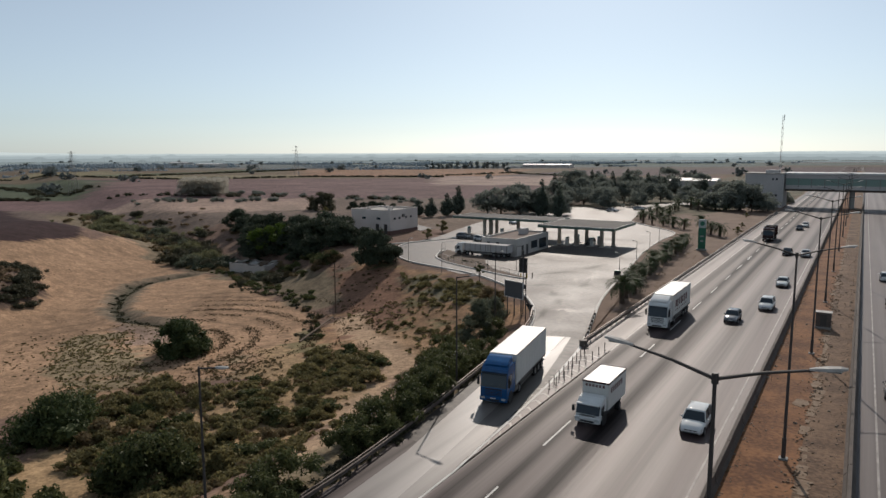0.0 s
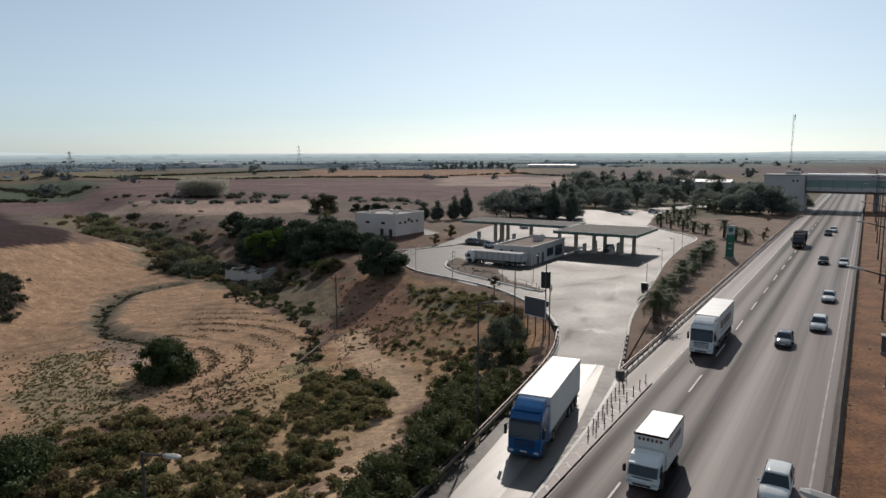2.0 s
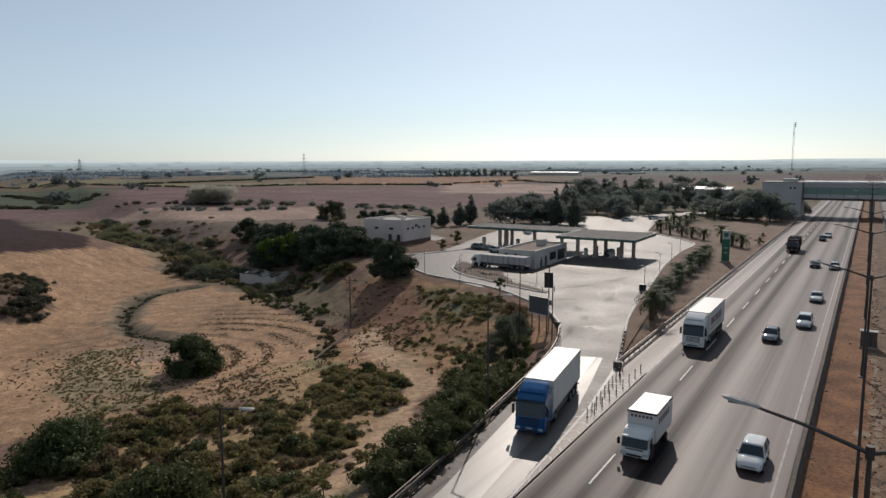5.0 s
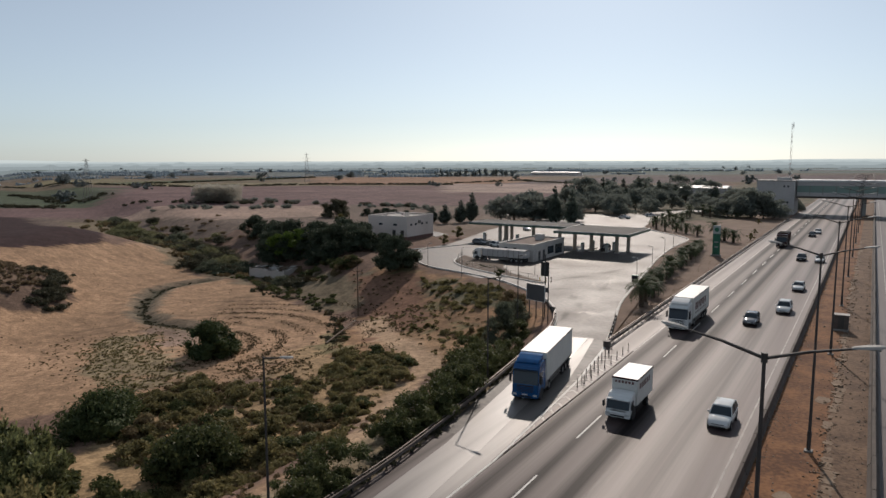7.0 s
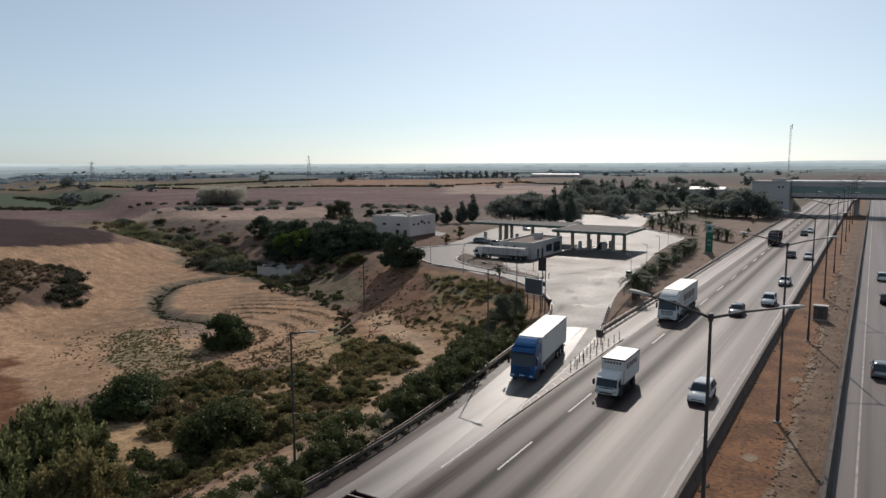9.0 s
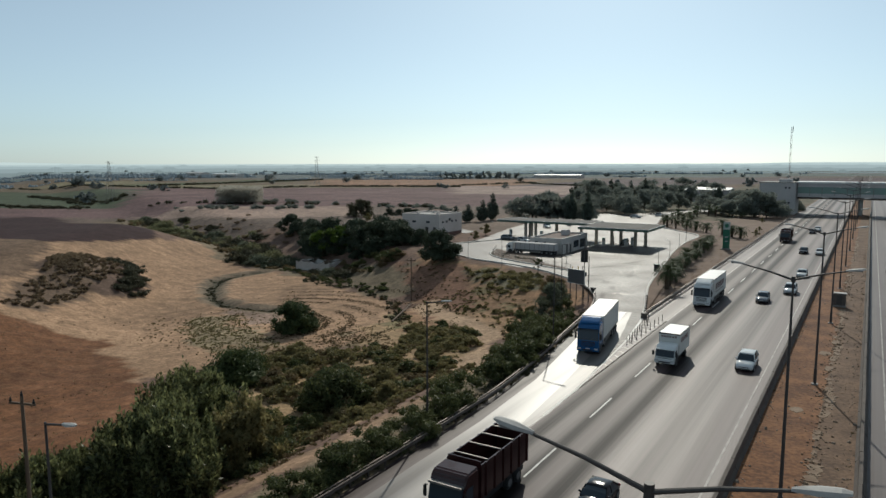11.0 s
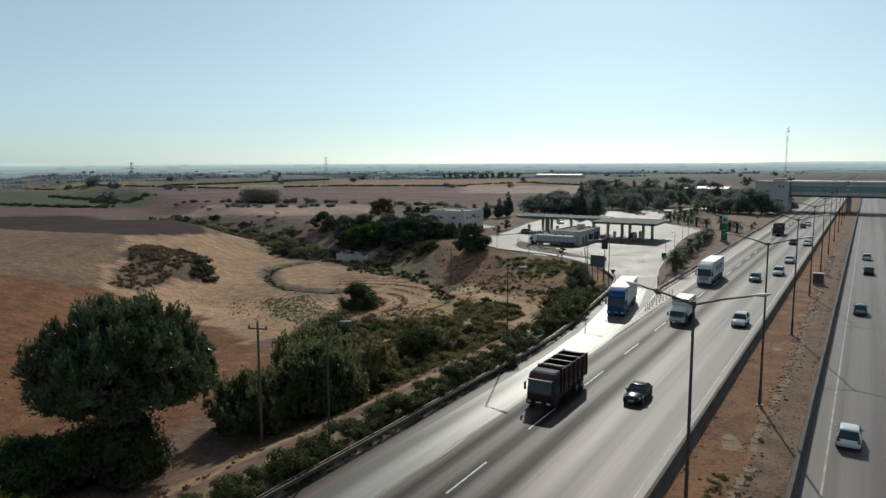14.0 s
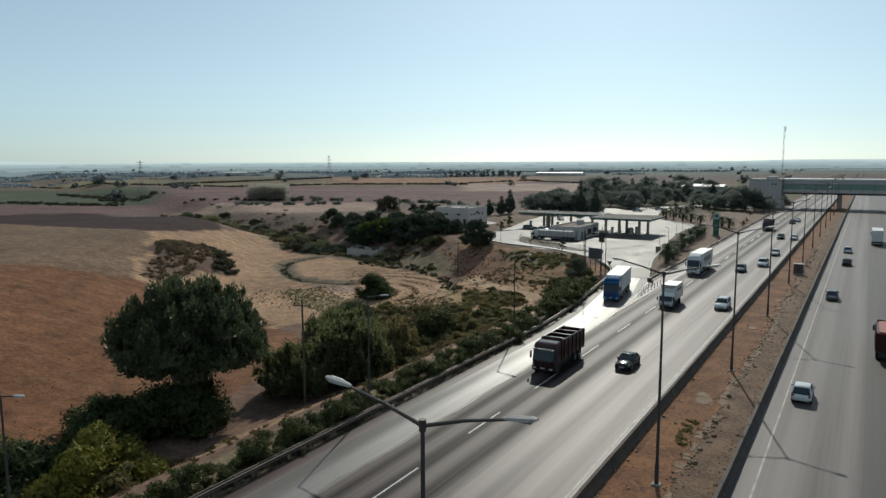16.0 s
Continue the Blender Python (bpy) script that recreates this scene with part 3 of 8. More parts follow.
slab("road", [(4.0, Y0), (12.3, Y0), (12.3, Y1), (4.0, Y1)], M_ASPHALT_OPPOSITE, "pale asphalt lanes of the opposite carriageway")
slab("road", [(12.3, Y0), (24.0, Y0), (24.0, Y1), (12.3, Y1)], M_ASPHALT_GREY, "darker asphalt lanes of the opposite carriageway", -0.02)
# the slip road from the service area down to the motorway
ramp_left = [p for p in smooth_line(RAMP_EDGE, 3.0) if p[1] >= 19.9]
RAMP_KERB = [(-22.7, 52), (-23.4, 55), (-26.2, 66), (-28.9, 77.3), (-31.1, 90.7), (-33.3, 105.6), (-36.8, 128.5), (-39.0, 152), (-39.2, 169), (-42, 177), (-52.1, 189), (-60, 200)]
ramp_right = smooth_line(RAMP_KERB, 3.0)
forecourt = ramp_left + [(-92, 132), (-96, 150), (-100, 168), (-104, 196), (-100, 222), (-67, 238)] + ramp_right[::-1] + [(-22.9, 50), (-19.2, 50), (-19.2, 20)]
slab("pavement", forecourt, M_ASPHALT_RAMP, "sun-bleached asphalt forecourt and slip road with stains", 0.004, category="pavement")
slab("pavement", [(-100, 222), (-67, 238), (-66, 264), (-56, 292), (-50, 330), (-58, 330), (-66, 296), (-78, 262), (-96, 246), (-128, 236), (-128, 226)], M_ASPHALT_RAMP, "sun-bleached car park of the rest area", 0.0, category="pavement")
slab("pavement", [(-104, 150), (-128, 166), (-150, 196), (-156, 194), (-133, 160), (-104, 143)], M_ASPHALT_RAMP, "pale service road behind the flat-roofed building", 0.0, category="pavement")
# polished strip, its glare partly painted pale, ends raggedly against the dark lanes
rag = random.Random(77)
ragged = [(-19.30 + 0.10 * math.sin(k * 0.61) + rag.uniform(-0.09, 0.07), 13.0 - 1.1 * k) for k in range(128)]
slab("road_patch", [(-25.8, 54.6), (-25.2, 54.8), (-23.2, 45), (-21.0, 33.5), (-19.9, 22), (-19.35, 14)] + ragged + [(-19.3, -128.5), (-21.0, -128.5), (-21.0, 0), (-21.6, 16), (-22.6, 28), (-23.9, 40)], M_ASPHALT_FRINGE, "half-polished fringe of the slip road, painted glare fading out", 0.012)
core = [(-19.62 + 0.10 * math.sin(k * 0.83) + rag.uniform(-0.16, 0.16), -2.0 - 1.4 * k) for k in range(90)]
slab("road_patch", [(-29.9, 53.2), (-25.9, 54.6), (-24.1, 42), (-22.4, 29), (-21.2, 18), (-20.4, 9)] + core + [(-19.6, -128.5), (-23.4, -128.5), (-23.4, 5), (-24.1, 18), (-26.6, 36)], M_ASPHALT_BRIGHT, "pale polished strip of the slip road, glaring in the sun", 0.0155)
slab("median", [(-3.5, Y0), (1.0, Y0), (1.0, Y1), (-3.5, Y1)], surface("median_earth", (0.115, 0.045, 0.0165), (0.285, 0.129, 0.052), 0.30, 0.95, 0.05, 9, fine_amount=0.9, contrast=1.4), "bare orange-brown earth of the median strip", 0.05, category="median")
slab("median", [(1.0, Y0), (4.0, Y0), (4.0, Y1), (1.0, Y1)], surface("median_gravel", (0.096, 0.054, 0.031), (0.232, 0.143, 0.086), 0.35, 0.95, 0.05, 9, fine_amount=0.9, contrast=1.4), "grey-brown gravelly earth of the median strip", 0.05, category="median")
slab("palm_island", ramp_right[:-3] + [(-30, 300), (-22.9, 300), (-22.9, 52)], surface("island_earth", (0.145, 0.088, 0.06), (0.235, 0.155, 0.105), 0.2, 0.95, 0.05, 9), "dry reddish earth island with palms", 0.10, category="verge")
# broken concrete along the median, in irregular pieces
M_RUBBLE = surface("rubble_strip", (0.33, 0.245, 0.17), (0.18, 0.11, 0.066), 0.8, 0.95, 0.05, 6)
rr = random.Random(77)
yy = -112.0
while yy < 190:
    ln = rr.uniform(0.5, 2.6)
    cx, w = 1.05 + 0.16 * math.sin(yy * 0.05) + 0.2 * math.sin(yy * 0.31) + rr.uniform(-0.15, 0.15), rr.uniform(0.16, 0.62)
    n_side = max(4, int(ln / 0.22))
    edge = lambda s, b: [(cx + s * w * rr.uniform(0.35, 1.15), yy + ln * ((k if b else n_side - k) + rr.uniform(-0.2, 0.2)) / n_side) for k in range(n_side + 1)]
    if rr.random() < 0.8:
        slab("median_path", edge(1, True) + edge(-1, False), M_RUBBLE, "broken pale concrete strip in the median", 0.05 + rr.uniform(0.004, 0.04), 0.1, category="median")
    yy += ln + rr.uniform(0.0, 0.9)
for x, y, w in ((-0.6, -11.0, 0.9), (-1.1, -9.4, 0.6), (1.4, -38, 0.7), (-0.9, 22, 0.6), (0.2, 44, 0.8)):
    ring = [(x + w * rr.uniform(0.7, 1.1) * math.cos(6.283 * k / 9), y + 1.5 * w * rr.uniform(0.7, 1.1) * math.sin(6.283 * k / 9)) for k in range(9)]
    slab("median_path", ring, M_RUBBLE, "broken concrete slab lying in the median", 0.07, 0.1, category="median")


def stones(n, pick, sizes, material, label, seed, z=None):
    """Small angular stones, lying about."""
    g = random.Random(seed)
    verts, faces = [], []
    for i in range(n):
        x, y = pick(g)
        s = g.uniform(*sizes) * (2.2 if g.random() < 0.06 else 1)
        b = z if z is not None else gz(x, y)
        n0 = len(verts)
        for k in range(5):
            q = 6.283 * (k + g.uniform(-0.25, 0.25)) / 5
            verts.append((x + s * math.cos(q), y + s * math.sin(q) * g.uniform(0.6, 1.1), b - 0.02))
        for k in range(5):
            vx, vy, _ = verts[n0 + k]
            verts.append((x + (vx - x) * 0.6, y + (vy - y) * 0.6, b + s * g.uniform(0.35, 0.8)))
        for k in range(5):
            m = (k + 1) % 5
            faces.append((n0 + k, n0 + m, n0 + 5 + m, n0 + 5 + k))
        faces.append(tuple(n0 + 5 + k for k in range(5)))
    return tagged(raw("stones", verts, faces, material), label, "stones", kind="stuff")


stones(2600, lambda g: (g.choice((g.uniform(-3.2, 3.8), g.gauss(1.0, 0.5), g.gauss(-2.9, 0.2), g.gauss(3.4, 0.25))), g.uniform(-100, 160)), (0.03, 0.10), M_STONE, "loose stones and rubble on the median", 5, 0.05)

stones(900, lambda g: (g.gauss(1.05, 0.45), g.uniform(-100, 120)), (0.05, 0.16), M_RUBBLE, "pale concrete rubble along the median", 15, 0.05)

# worn and stained patches on the forecourt and the slip road
def worn_asphalt(name, gain, shine):
    """The asphalt of the forecourt, stained or scoured where the mesh says so."""
    m = M_ASPHALT_RAMP.copy()
    m.name = name
    n, l = m.node_tree.nodes, m.node_tree.links
    base = n["Principled BSDF"].inputs["Base Color"]
    wear = n.new("ShaderNodeAttribute")
    wear.attribute_name = "wear"
    rng = n.new("ShaderNodeMapRange")
    rng.inputs["To Min"].default_value, rng.inputs["To Max"].default_value = 1.0, gain
    l.new(wear.outputs["Fac"], rng.inputs["Value"])
    mul = n.new("ShaderNodeVectorMath")
    mul.operation = "SCALE"
    l.new(base.links[0].from_socket, mul.inputs[0])
    l.new(rng.outputs["Result"], mul.inputs["Scale"])
    l.new(mul.outputs["Vector"], base)
    gloss = n.new("ShaderNodeMapRange")
    gloss.inputs["To Min"].default_value, gloss.inputs["To Max"].default_value = 0.26, 0.26 * shine
    l.new(wear.outputs["Fac"], gloss.inputs["Value"])
    l.new(gloss.outputs["Result"], n["Principled BSDF"].inputs["Specular IOR Level"])
    return m


rr = random.Random(12)


def worn_patch(x, y, a, b, turn, m, label, z, points=28):
    """A stain or worn place that fades out at its ragged edge."""
    q = radians(turn)
    rough = [rr.uniform(0.35, 1.25) for _ in range(points)]
    verts, worn, faces = [(x, y, z)], [1.0], []
    rings = ((0.3, 0.95), (0.55, 0.7), (0.8, 0.3), (1.1, 0.0))
    for part_way, wear in rings:
        for k in range(points):
            t = 6.283 * k / points
            w = part_way * (rough[k - 2] + 2 * rough[k - 1] + rough[k]) / 4
            u, v = a * math.cos(t) * w, b * math.sin(t) * w
            verts.append((x + u * math.cos(q) - v * math.sin(q), y + u * math.sin(q) + v * math.cos(q), z))
            worn.append(wear * (rr.uniform(0.75, 1.0) if wear else 0))
    for k in range(points):
        j = (k + 1) % points
        faces.append((0, 1 + k, 1 + j))
        for ring in range(len(rings) - 1):
            o, i = 1 + ring * points, 1 + (ring + 1) * points
            faces.append((o + k, i + k, i + j, o + j))
    ob = raw("pavement_patch", verts, faces, m, None, label)
    ob.data.attributes.new("wear", "FLOAT", "POINT").data.foreach_set("value", worn)
    tagged(ob, category="pavement", kind="structure")


LOOKS = ((worn_asphalt("stained_asphalt", 0.6, 0.45), "dark worn patch in the bleached asphalt"), (worn_asphalt("bleached_asphalt", 1.4, 1.35), "pale bleached patch in the asphalt"), (worn_asphalt("scoured_asphalt", 3.2, 1.9), "whitish scoured spot in the asphalt"))
PLACES = [(-50, 150, 6.0, 2.6, 20, 0), (-70, 158, 7.0, 2.2, 5, 0), (-62, 172, 5.0, 3.0, 0, 0), (-84, 126, 3.4, 1.9, 40, 0), (-40.1, 106.5, 1.2, 6.0, -12, 0), (-35.2, 88, 1.3, 5.5, 8, 0), (-37, 78, 1.2, 3.6, 30, 0), (-31.1, 68.2, 2.2, 2.0, 0, 2), (-30.2, 64.4, 1.6, 4.0, 12, 1), (-33.5, 78, 1.8, 6.0, 14, 1), (-36.6, 96, 1.6, 9.0, 8, 1), (-33.0, 64.5, 0.8, 5.5, 14, 0), (-44, 96, 5.5, 1.4, 60, 0), (-41.5, 84.0, 4.0, 1.0, 40, 0), (-52, 118, 7.0, 2.0, -15, 1), (-66, 145, 2.5, 1.8, 0, 0), (-56, 128, 3.0, 1.4, 0, 0), (-48, 112, 4.0, 1.6, 10, 1), (-44, 128, 2.0, 4.5, -10, 1), (-58, 112, 5.0, 1.5, -25, 1), (-38.5, 92, 1.0, 4.0, 15, 1), (-34, 73, 0.9, 2.6, 20, 0), (-52, 104, 3.2, 1.2, 30, 0), (-78, 120, 3.0, 1.4, 30, 1), (-72, 93, 3.2, 0.9, -20, 0), (-60, 88, 3.0, 0.8, -22, 1), (-50, 83.5, 2.2, 0.8, -30, 0), (-88, 112, 1.4, 3.6, 30, 0), (-46, 165, 3.6, 1.6, 0, 1), (-42, 146, 1.2, 4.0, 0, 0)]
for k, (x, y, a, b, turn, look_no) in enumerate(PLACES):
    worn_patch(x, y, a, b, turn, *LOOKS[look_no], 0.0079 + 0.0004 * (k % 7))

# painted lines
def stripe(name, rows, material, z, parent, label=""):
    bm = bmesh.new()
    for pts in rows:
        f = bm.faces.new([bm.verts.new((x, y, z)) for x, y in pts])
    return part(name, bm, material, parent, label)


slab("road_patch", [(-19.2, 10), (-19.2, 51.6), (-22.5, 51.6), (-20.9, 38), (-19.6, 18), (-19.45, 10)], M_ASPHALT_LIGHT, "grey asphalt of the painted gore", 0.008)
marks = tagged(new("lane_markings"), "white painted lane lines, partly worn", "road marking", kind="structure")
dash = stripe("dash", [[(-0.075, 0), (0.075, 0), (0.075, 5.8), (-0.075, 5.8)]], M_PAINT, 0.0, marks)
dash.matrix_basis = pose(-15.8, 37.6 - 13.4 * 12, 0.006)
for i in range(-11, 44):
    again(dash, pose(-15.8, 37.6 + 13.4 * i, 0.006), marks)
stripe("edge_line", [[(-19.46, 14), (-19.29, 14), (-19.29, 600), (-19.46, 600)]], M_PAINT_FAINT, 0.008, marks)
stripe("edge_line", [[(-4.83, Y0), (-4.68, Y0), (-4.68, 600), (-4.83, 600)]], M_PAINT_FAINT, 0.007, marks)
stripe("edge_line", [[(5.77, Y0), (5.92, Y0), (5.92, 600), (5.77, 600)]], M_PAINT_FAINT, 0.007, marks)
stripe("edge_line", [[(-19.5, 9), (-19.34, 9), (-19.34, 17), (-20.8, 38), (-22.4, 50.5), (-25.5, 64), (-25.75, 64), (-22.75, 50.5), (-21.05, 38), (-19.52, 17)]], M_PAINT, 0.0195, marks)
for i in range(15):
    y = 20 + 2.0 * i
    xl, xr = -19.55 - (y - 17) * 0.088, -19.5
    xm = 0.45 * xl + 0.55 * xr
    stripe("chevron", [[(xl, y - 0.5), (xm, y + 0.75), (xr, y + 0.1), (xr, y + 0.48), (xm, y + 1.1), (xl, y - 0.15)]], M_PAINT_FAINT, 0.016, marks)

# kerbs round the forecourt
kerb_profile = [(-0.2, -0.1), (-0.2, 0.16), (-0.15, 0.2), (0.15, 0.2), (0.2, 0.16), (0.2, -0.1)]
tagged(ribbon(ramp_right[1:], kerb_profile, M_KERB, "kerb"), "whitewashed concrete kerb of the palm island", "kerb", kind="structure")
tagged(ribbon([p for p in smooth_line(RAMP_EDGE, 2.0) if p[1] > 50], kerb_profile, M_KERB, "kerb"), "pale concrete kerb of the slip road", "kerb", kind="structure")
tagged(ribbon(smooth_line([(-77, 112), (-74, 103), (-68, 97), (-58, 92), (-47, 87.5), (-45.6, 88.6)], 2.0), kerb_profile, M_KERB, "kerb"), "low concrete kerb of the forecourt divider", "kerb", kind="structure")
tagged(ribbon(smooth_line([(-94, 114), (-90, 122), (-86, 133), (-84.5, 138)], 2.0), kerb_profile, M_KERB, "kerb"), "pale concrete kerb beside the flat-roofed building", "kerb", kind="structure")


# ---- barriers and guard rails ----
NJ = [(-0.38, 0.0), (-0.38, 0.08), (-0.18, 0.36), (-0.12, 0.98), (0.12, 0.98), (0.18, 0.36), (0.38, 0.08), (0.38, 0.0)]


def barrier(x, label):
    root = tagged(new("median_barrier"), label, "barrier", kind="structure")
    root.matrix_basis = pose(x, 0, 0.0)
    bm = bmesh.new()
    a = [bm.verts.new((u, 0.02, h)) for u, h in NJ]
    b = [bm.verts.new((u, 5.96, h)) for u, h in NJ]
    bm.faces.new(a)
    bm.faces.new(b[::-1])
    for i in range(len(NJ)):
        j = (i + 1) % len(NJ)
        bm.faces.new((a[j], a[i], b[i], b[j]))
    first = part("segment", bm, M_BARRIER, root)
    first.matrix_basis = pose(0, -126, 0)
    rnd = random.Random(int(x * 10))
    for k in range(1, 72):
        again(first, pose(rnd.uniform(-0.012, 0.012), -126 + 6 * k, rnd.uniform(-0.01, 0.006), 0, 0, rnd.uniform(-0.12, 0.12)), root)
    bm = bmesh.new()
    box(bm, -0.2, 0.2, 306, 1400, 0, 0.98)
    part("far_run", bm, M_BARRIER, root)


barrier(-3.6, "weathered dark concrete median barrier")
barrier(4.15, "weathered dark concrete barrier on the far side of the median")


W_BEAM = [(0.0, 0.40), (0.06, 0.45), (0.06, 0.51), (0.0, 0.55), (0.0, 0.59), (0.06, 0.63), (0.06, 0.69), (0.0, 0.74), (-0.02, 0.74), (-0.02, 0.40)]


def guard_rail(line, label, step=2.0, side=1, handrail=False, z=0.0):
    root = tagged(new("guard_rail"), label, "guard rail", kind="structure")
    ribbon(line, [(side * a, h) for a, h in W_BEAM], M_GUARD, "beam", root, z)
    if handrail:
        ribbon(line, [(-side * 0.30 + a, h) for a, h in ((-0.05, 0.62), (0.05, 0.62), (0.05, 0.72), (-0.05, 0.72))], M_GUARD, "rear_beam", root, z)
    first = None
    pts = smooth_line(line, step)
    for i, (x, y) in enumerate(pts):
        ax, ay = pts[max(i - 1, 0)]
        bx, by = pts[min(i + 1, len(pts) - 1)]
        turn = math.degrees(math.atan2(by - ay, bx - ax)) - 90
        if first is None:
            first = part("post", boxes((-side * 0.22 - 0.05, -side * 0.22 + 0.05, -0.06, 0.06, -0.4, 0.74), (-side * 0.24 - 0.02, 0.0 + side * 0.02, -0.05, 0.05, 0.46, 0.68)), M_RUST, root)
            first.matrix_basis = pose(x, y, z, 0, 0, turn)
        else:
            again(first, pose(x, y, z, 0, 0, turn), root)
    return root


guard_rail([p for p in smooth_line(RAMP_EDGE, 2.0) if p[1] < 66], "weathered steel guard rail along the slip road", 2.0, 1, True)
guard_rail([(-22.5, 52.6 + 4 * i) for i in range(52)], "weathered steel guard rail along the motorway shoulder", 2.0, 1, True)
guard_rail([p for p in smooth_line(RAMP_KERB, 2.0) if 52.5 < p[1] < 68], "short steel guard rail closing the gore", 2.0, -1)
nose = tagged(new("crash_nose"), "rounded rusty end of the gore guard rail", "guard rail", kind="structure")
bm = bmesh.new()
tube(bm, (-22.6, 51.9, 0), (-22.6, 51.9, 0.74), 0.45, seg=14)
part("nose_plate", bm, M_RUST, nose)


def gore_post():
    root = new("delineator_post")
    bm = bmesh.new()
    tube(bm, (0, 0, 0), (0, 0, 0.9), 0.045, seg=8)
    part("shaft", bm, M_RUST, root)
    bm = bmesh.new()
    tube(bm, (0, 0, 0), (0, 0, 0.05), 0.13, 0.10, seg=8)
    part("foot", bm, M_BLACK, root)
    return tagged(root, "thin dark flexible delineator post on the gore", "post", "gore posts")


first = gore_post()
places = [(-20.3 - 0.16 * i, 36.2 + 1.65 * i) for i in range(10)] + [(-20.1 + 0.02 * i, 37.5 + 2.0 * i) for i in range(8)] + [(-20.9, 47.5), (-21.6, 49.5)]
first.matrix_basis = pose(*places[0], 0.0)
for x, y in places[1:]:
    copy_thing(first, pose(x, y, 0.0, 0, 0, 20 * (x + y)))


# ---- street lamps ----
def lamp_head(bm, tip, way):
    """A flat cobra head that points along way."""
    tip, way = Vector(tip), Vector(way).normalized()
    s = way.cross(Vector((0, 0, 1))).normalized()
    rows = []
    for t, w, h in ((-0.15, 0.06, 0.05), (0.0, 0.10, 0.08), (0.32, 0.165, 0.105), (0.66, 0.155, 0.095), (0.84, 0.08, 0.045)):
        c = tip + way * t
        rows.append([bm.verts.new(c + s * a * w + Vector((0, 0, b * h))) for a, b in ((-1, -0.3), (-0.8, 0.6), (0, 1), (0.8, 0.6), (1, -0.3), (0, -0.5))])
    for a, b in zip(rows, rows[1:]):
        for i in range(6):
            j = (i + 1) % 6
            bm.faces.new((a[i], a[j], b[j], b[i]))
    bm.faces.new(rows[0])
    bm.faces.new(rows[-1][::-1])


def double_lamp():
    root = new("street_lamp")
    bm = bmesh.new()
    tube(bm, (0, 0, 0), (0, 0, 1.6), 0.15, 0.15, 10)
    tube(bm, (0, 0, 1.6), (0, 0, 14.95), 0.115, 0.062, 10)
    part("pole", bm, M_LAMP_STEEL, root)
    bm = boxes((-0.3, 0.3, -0.3, 0.3, -0.05, 0.12), bevel=0.03)
    part("base_block", bm, M_CONCRETE, root)
    bm = bmesh.new()
    tube(bm, (0, 0, 14.7), (0, 0, 15.05), 0.11, 0.11, 10)
    part("collar", bm, M_LAMP_STEEL, root)
    for s in (-1, 1):
        bm = bmesh.new()
        tube(bm, (0, 0, 14.85), (s * 1.4, 0, 15.28), 0.066, 0.055, 8)
        tube(bm, (s * 1.4, 0, 15.28), (s * 2.75, 0, 15.58), 0.055, 0.04, 8)
        arm = part("arm", bm, M_LAMP_STEEL, root)
        bm = bmesh.new()
        lamp_head(bm, (s * 2.75, 0, 15.60), (s, 0, 0.16))
        head = part("lamp_head", bm, M_LAMP_HEAD, root, "pale grey luminaire")
        bm = boxes((s * 3.18 - 0.24, s * 3.18 + 0.24, -0.11, 0.11, 15.60, 15.64))
        part("diffuser", bm, M_DIFFUSER, head)
    return tagged(root, "tall dark steel street lamp with two arms in the median", "street lamp", "median lamps")


first = double_lamp()
first.matrix_basis = pose(0.79, -61.6, 0.05)
for k in list(range(-1, 12)):
    copy_thing(first, pose(0.0, 30.8 * k, 0.05))


def single_lamp():
    root = new("street_lamp")
    bm = bmesh.new()
    tube(bm, (0, 0, -1.2), (0, 0, 10.6), 0.095, 0.055, 10)
    part("pole", bm, M_LAMP_STEEL, root)
    bm = bmesh.new()
    tube(bm, (0, 0, 10.5), (1.5, 0, 10.78), 0.055, 0.045, 8)
    part("arm", bm, M_LAMP_STEEL, root)
    bm = bmesh.new()
    lamp_head(bm, (1.5, 0, 10.8), (1, 0, 0.12))
    part("lamp_head", bm, M_LAMP_HEAD, root, "pale grey luminaire")
    return tagged(root, "dark steel street lamp with one arm beside the guard rail", "street lamp", "verge lamps")


first = single_lamp()
first.matrix_basis = pose(-26.4, -29.0, gz(-26.4, -29))
for x, y in ((-26.5, -60.0), (-26.6, 1.8), (-28.4, 32.9), (-39.3, 62.5)):
    copy_thing(first, pose(x, y, gz(x, y), 0, 0, 0 if y < 40 else -35))


def yard_lamp(h):
    root = new("yard_lamp")
    bm = bmesh.new()
    tube(bm, (0, 0, 0), (0, 0, h), 0.06, 0.04, 8)
    part("pole", bm, M_GALV, root)
    bm = bmesh.new()
    tube(bm, (0, 0, h - 0.05), (0.55, 0, h + 0.05), 0.035, 0.03, 6)
    part("arm", bm, M_GALV, root)
    bm = boxes((0.4, 0.95, -0.12, 0.12, h + 0.02, h + 0.14), bevel=0.03)
    part("lamp_head", bm, M_LAMP_HEAD, root, "pale luminaire")
    return tagged(root, "slim grey yard lamp on the forecourt edge", "yard lamp", "yard lamps")


for x, y, h, turn in ((-62.2, 85.9, 5.5, 90), (-74.6, 93.3, 4.8, 60), (-105.7, 114.7, 4.2, 0), (-32.7, 98.6, 4.2, 180), (-35.3, 118.8, 4.0, 180), (-37.2, 136.4, 4.0, 180), (-38.6, 150.5, 4.0, 180), (-51.5, 95.5, 4.5, 0), (-55.5, 91.5, 5.0, 90)):
    yard_lamp(h).matrix_basis = pose(x, y, max(0.0, gz(x, y)), 0, 0, turn)


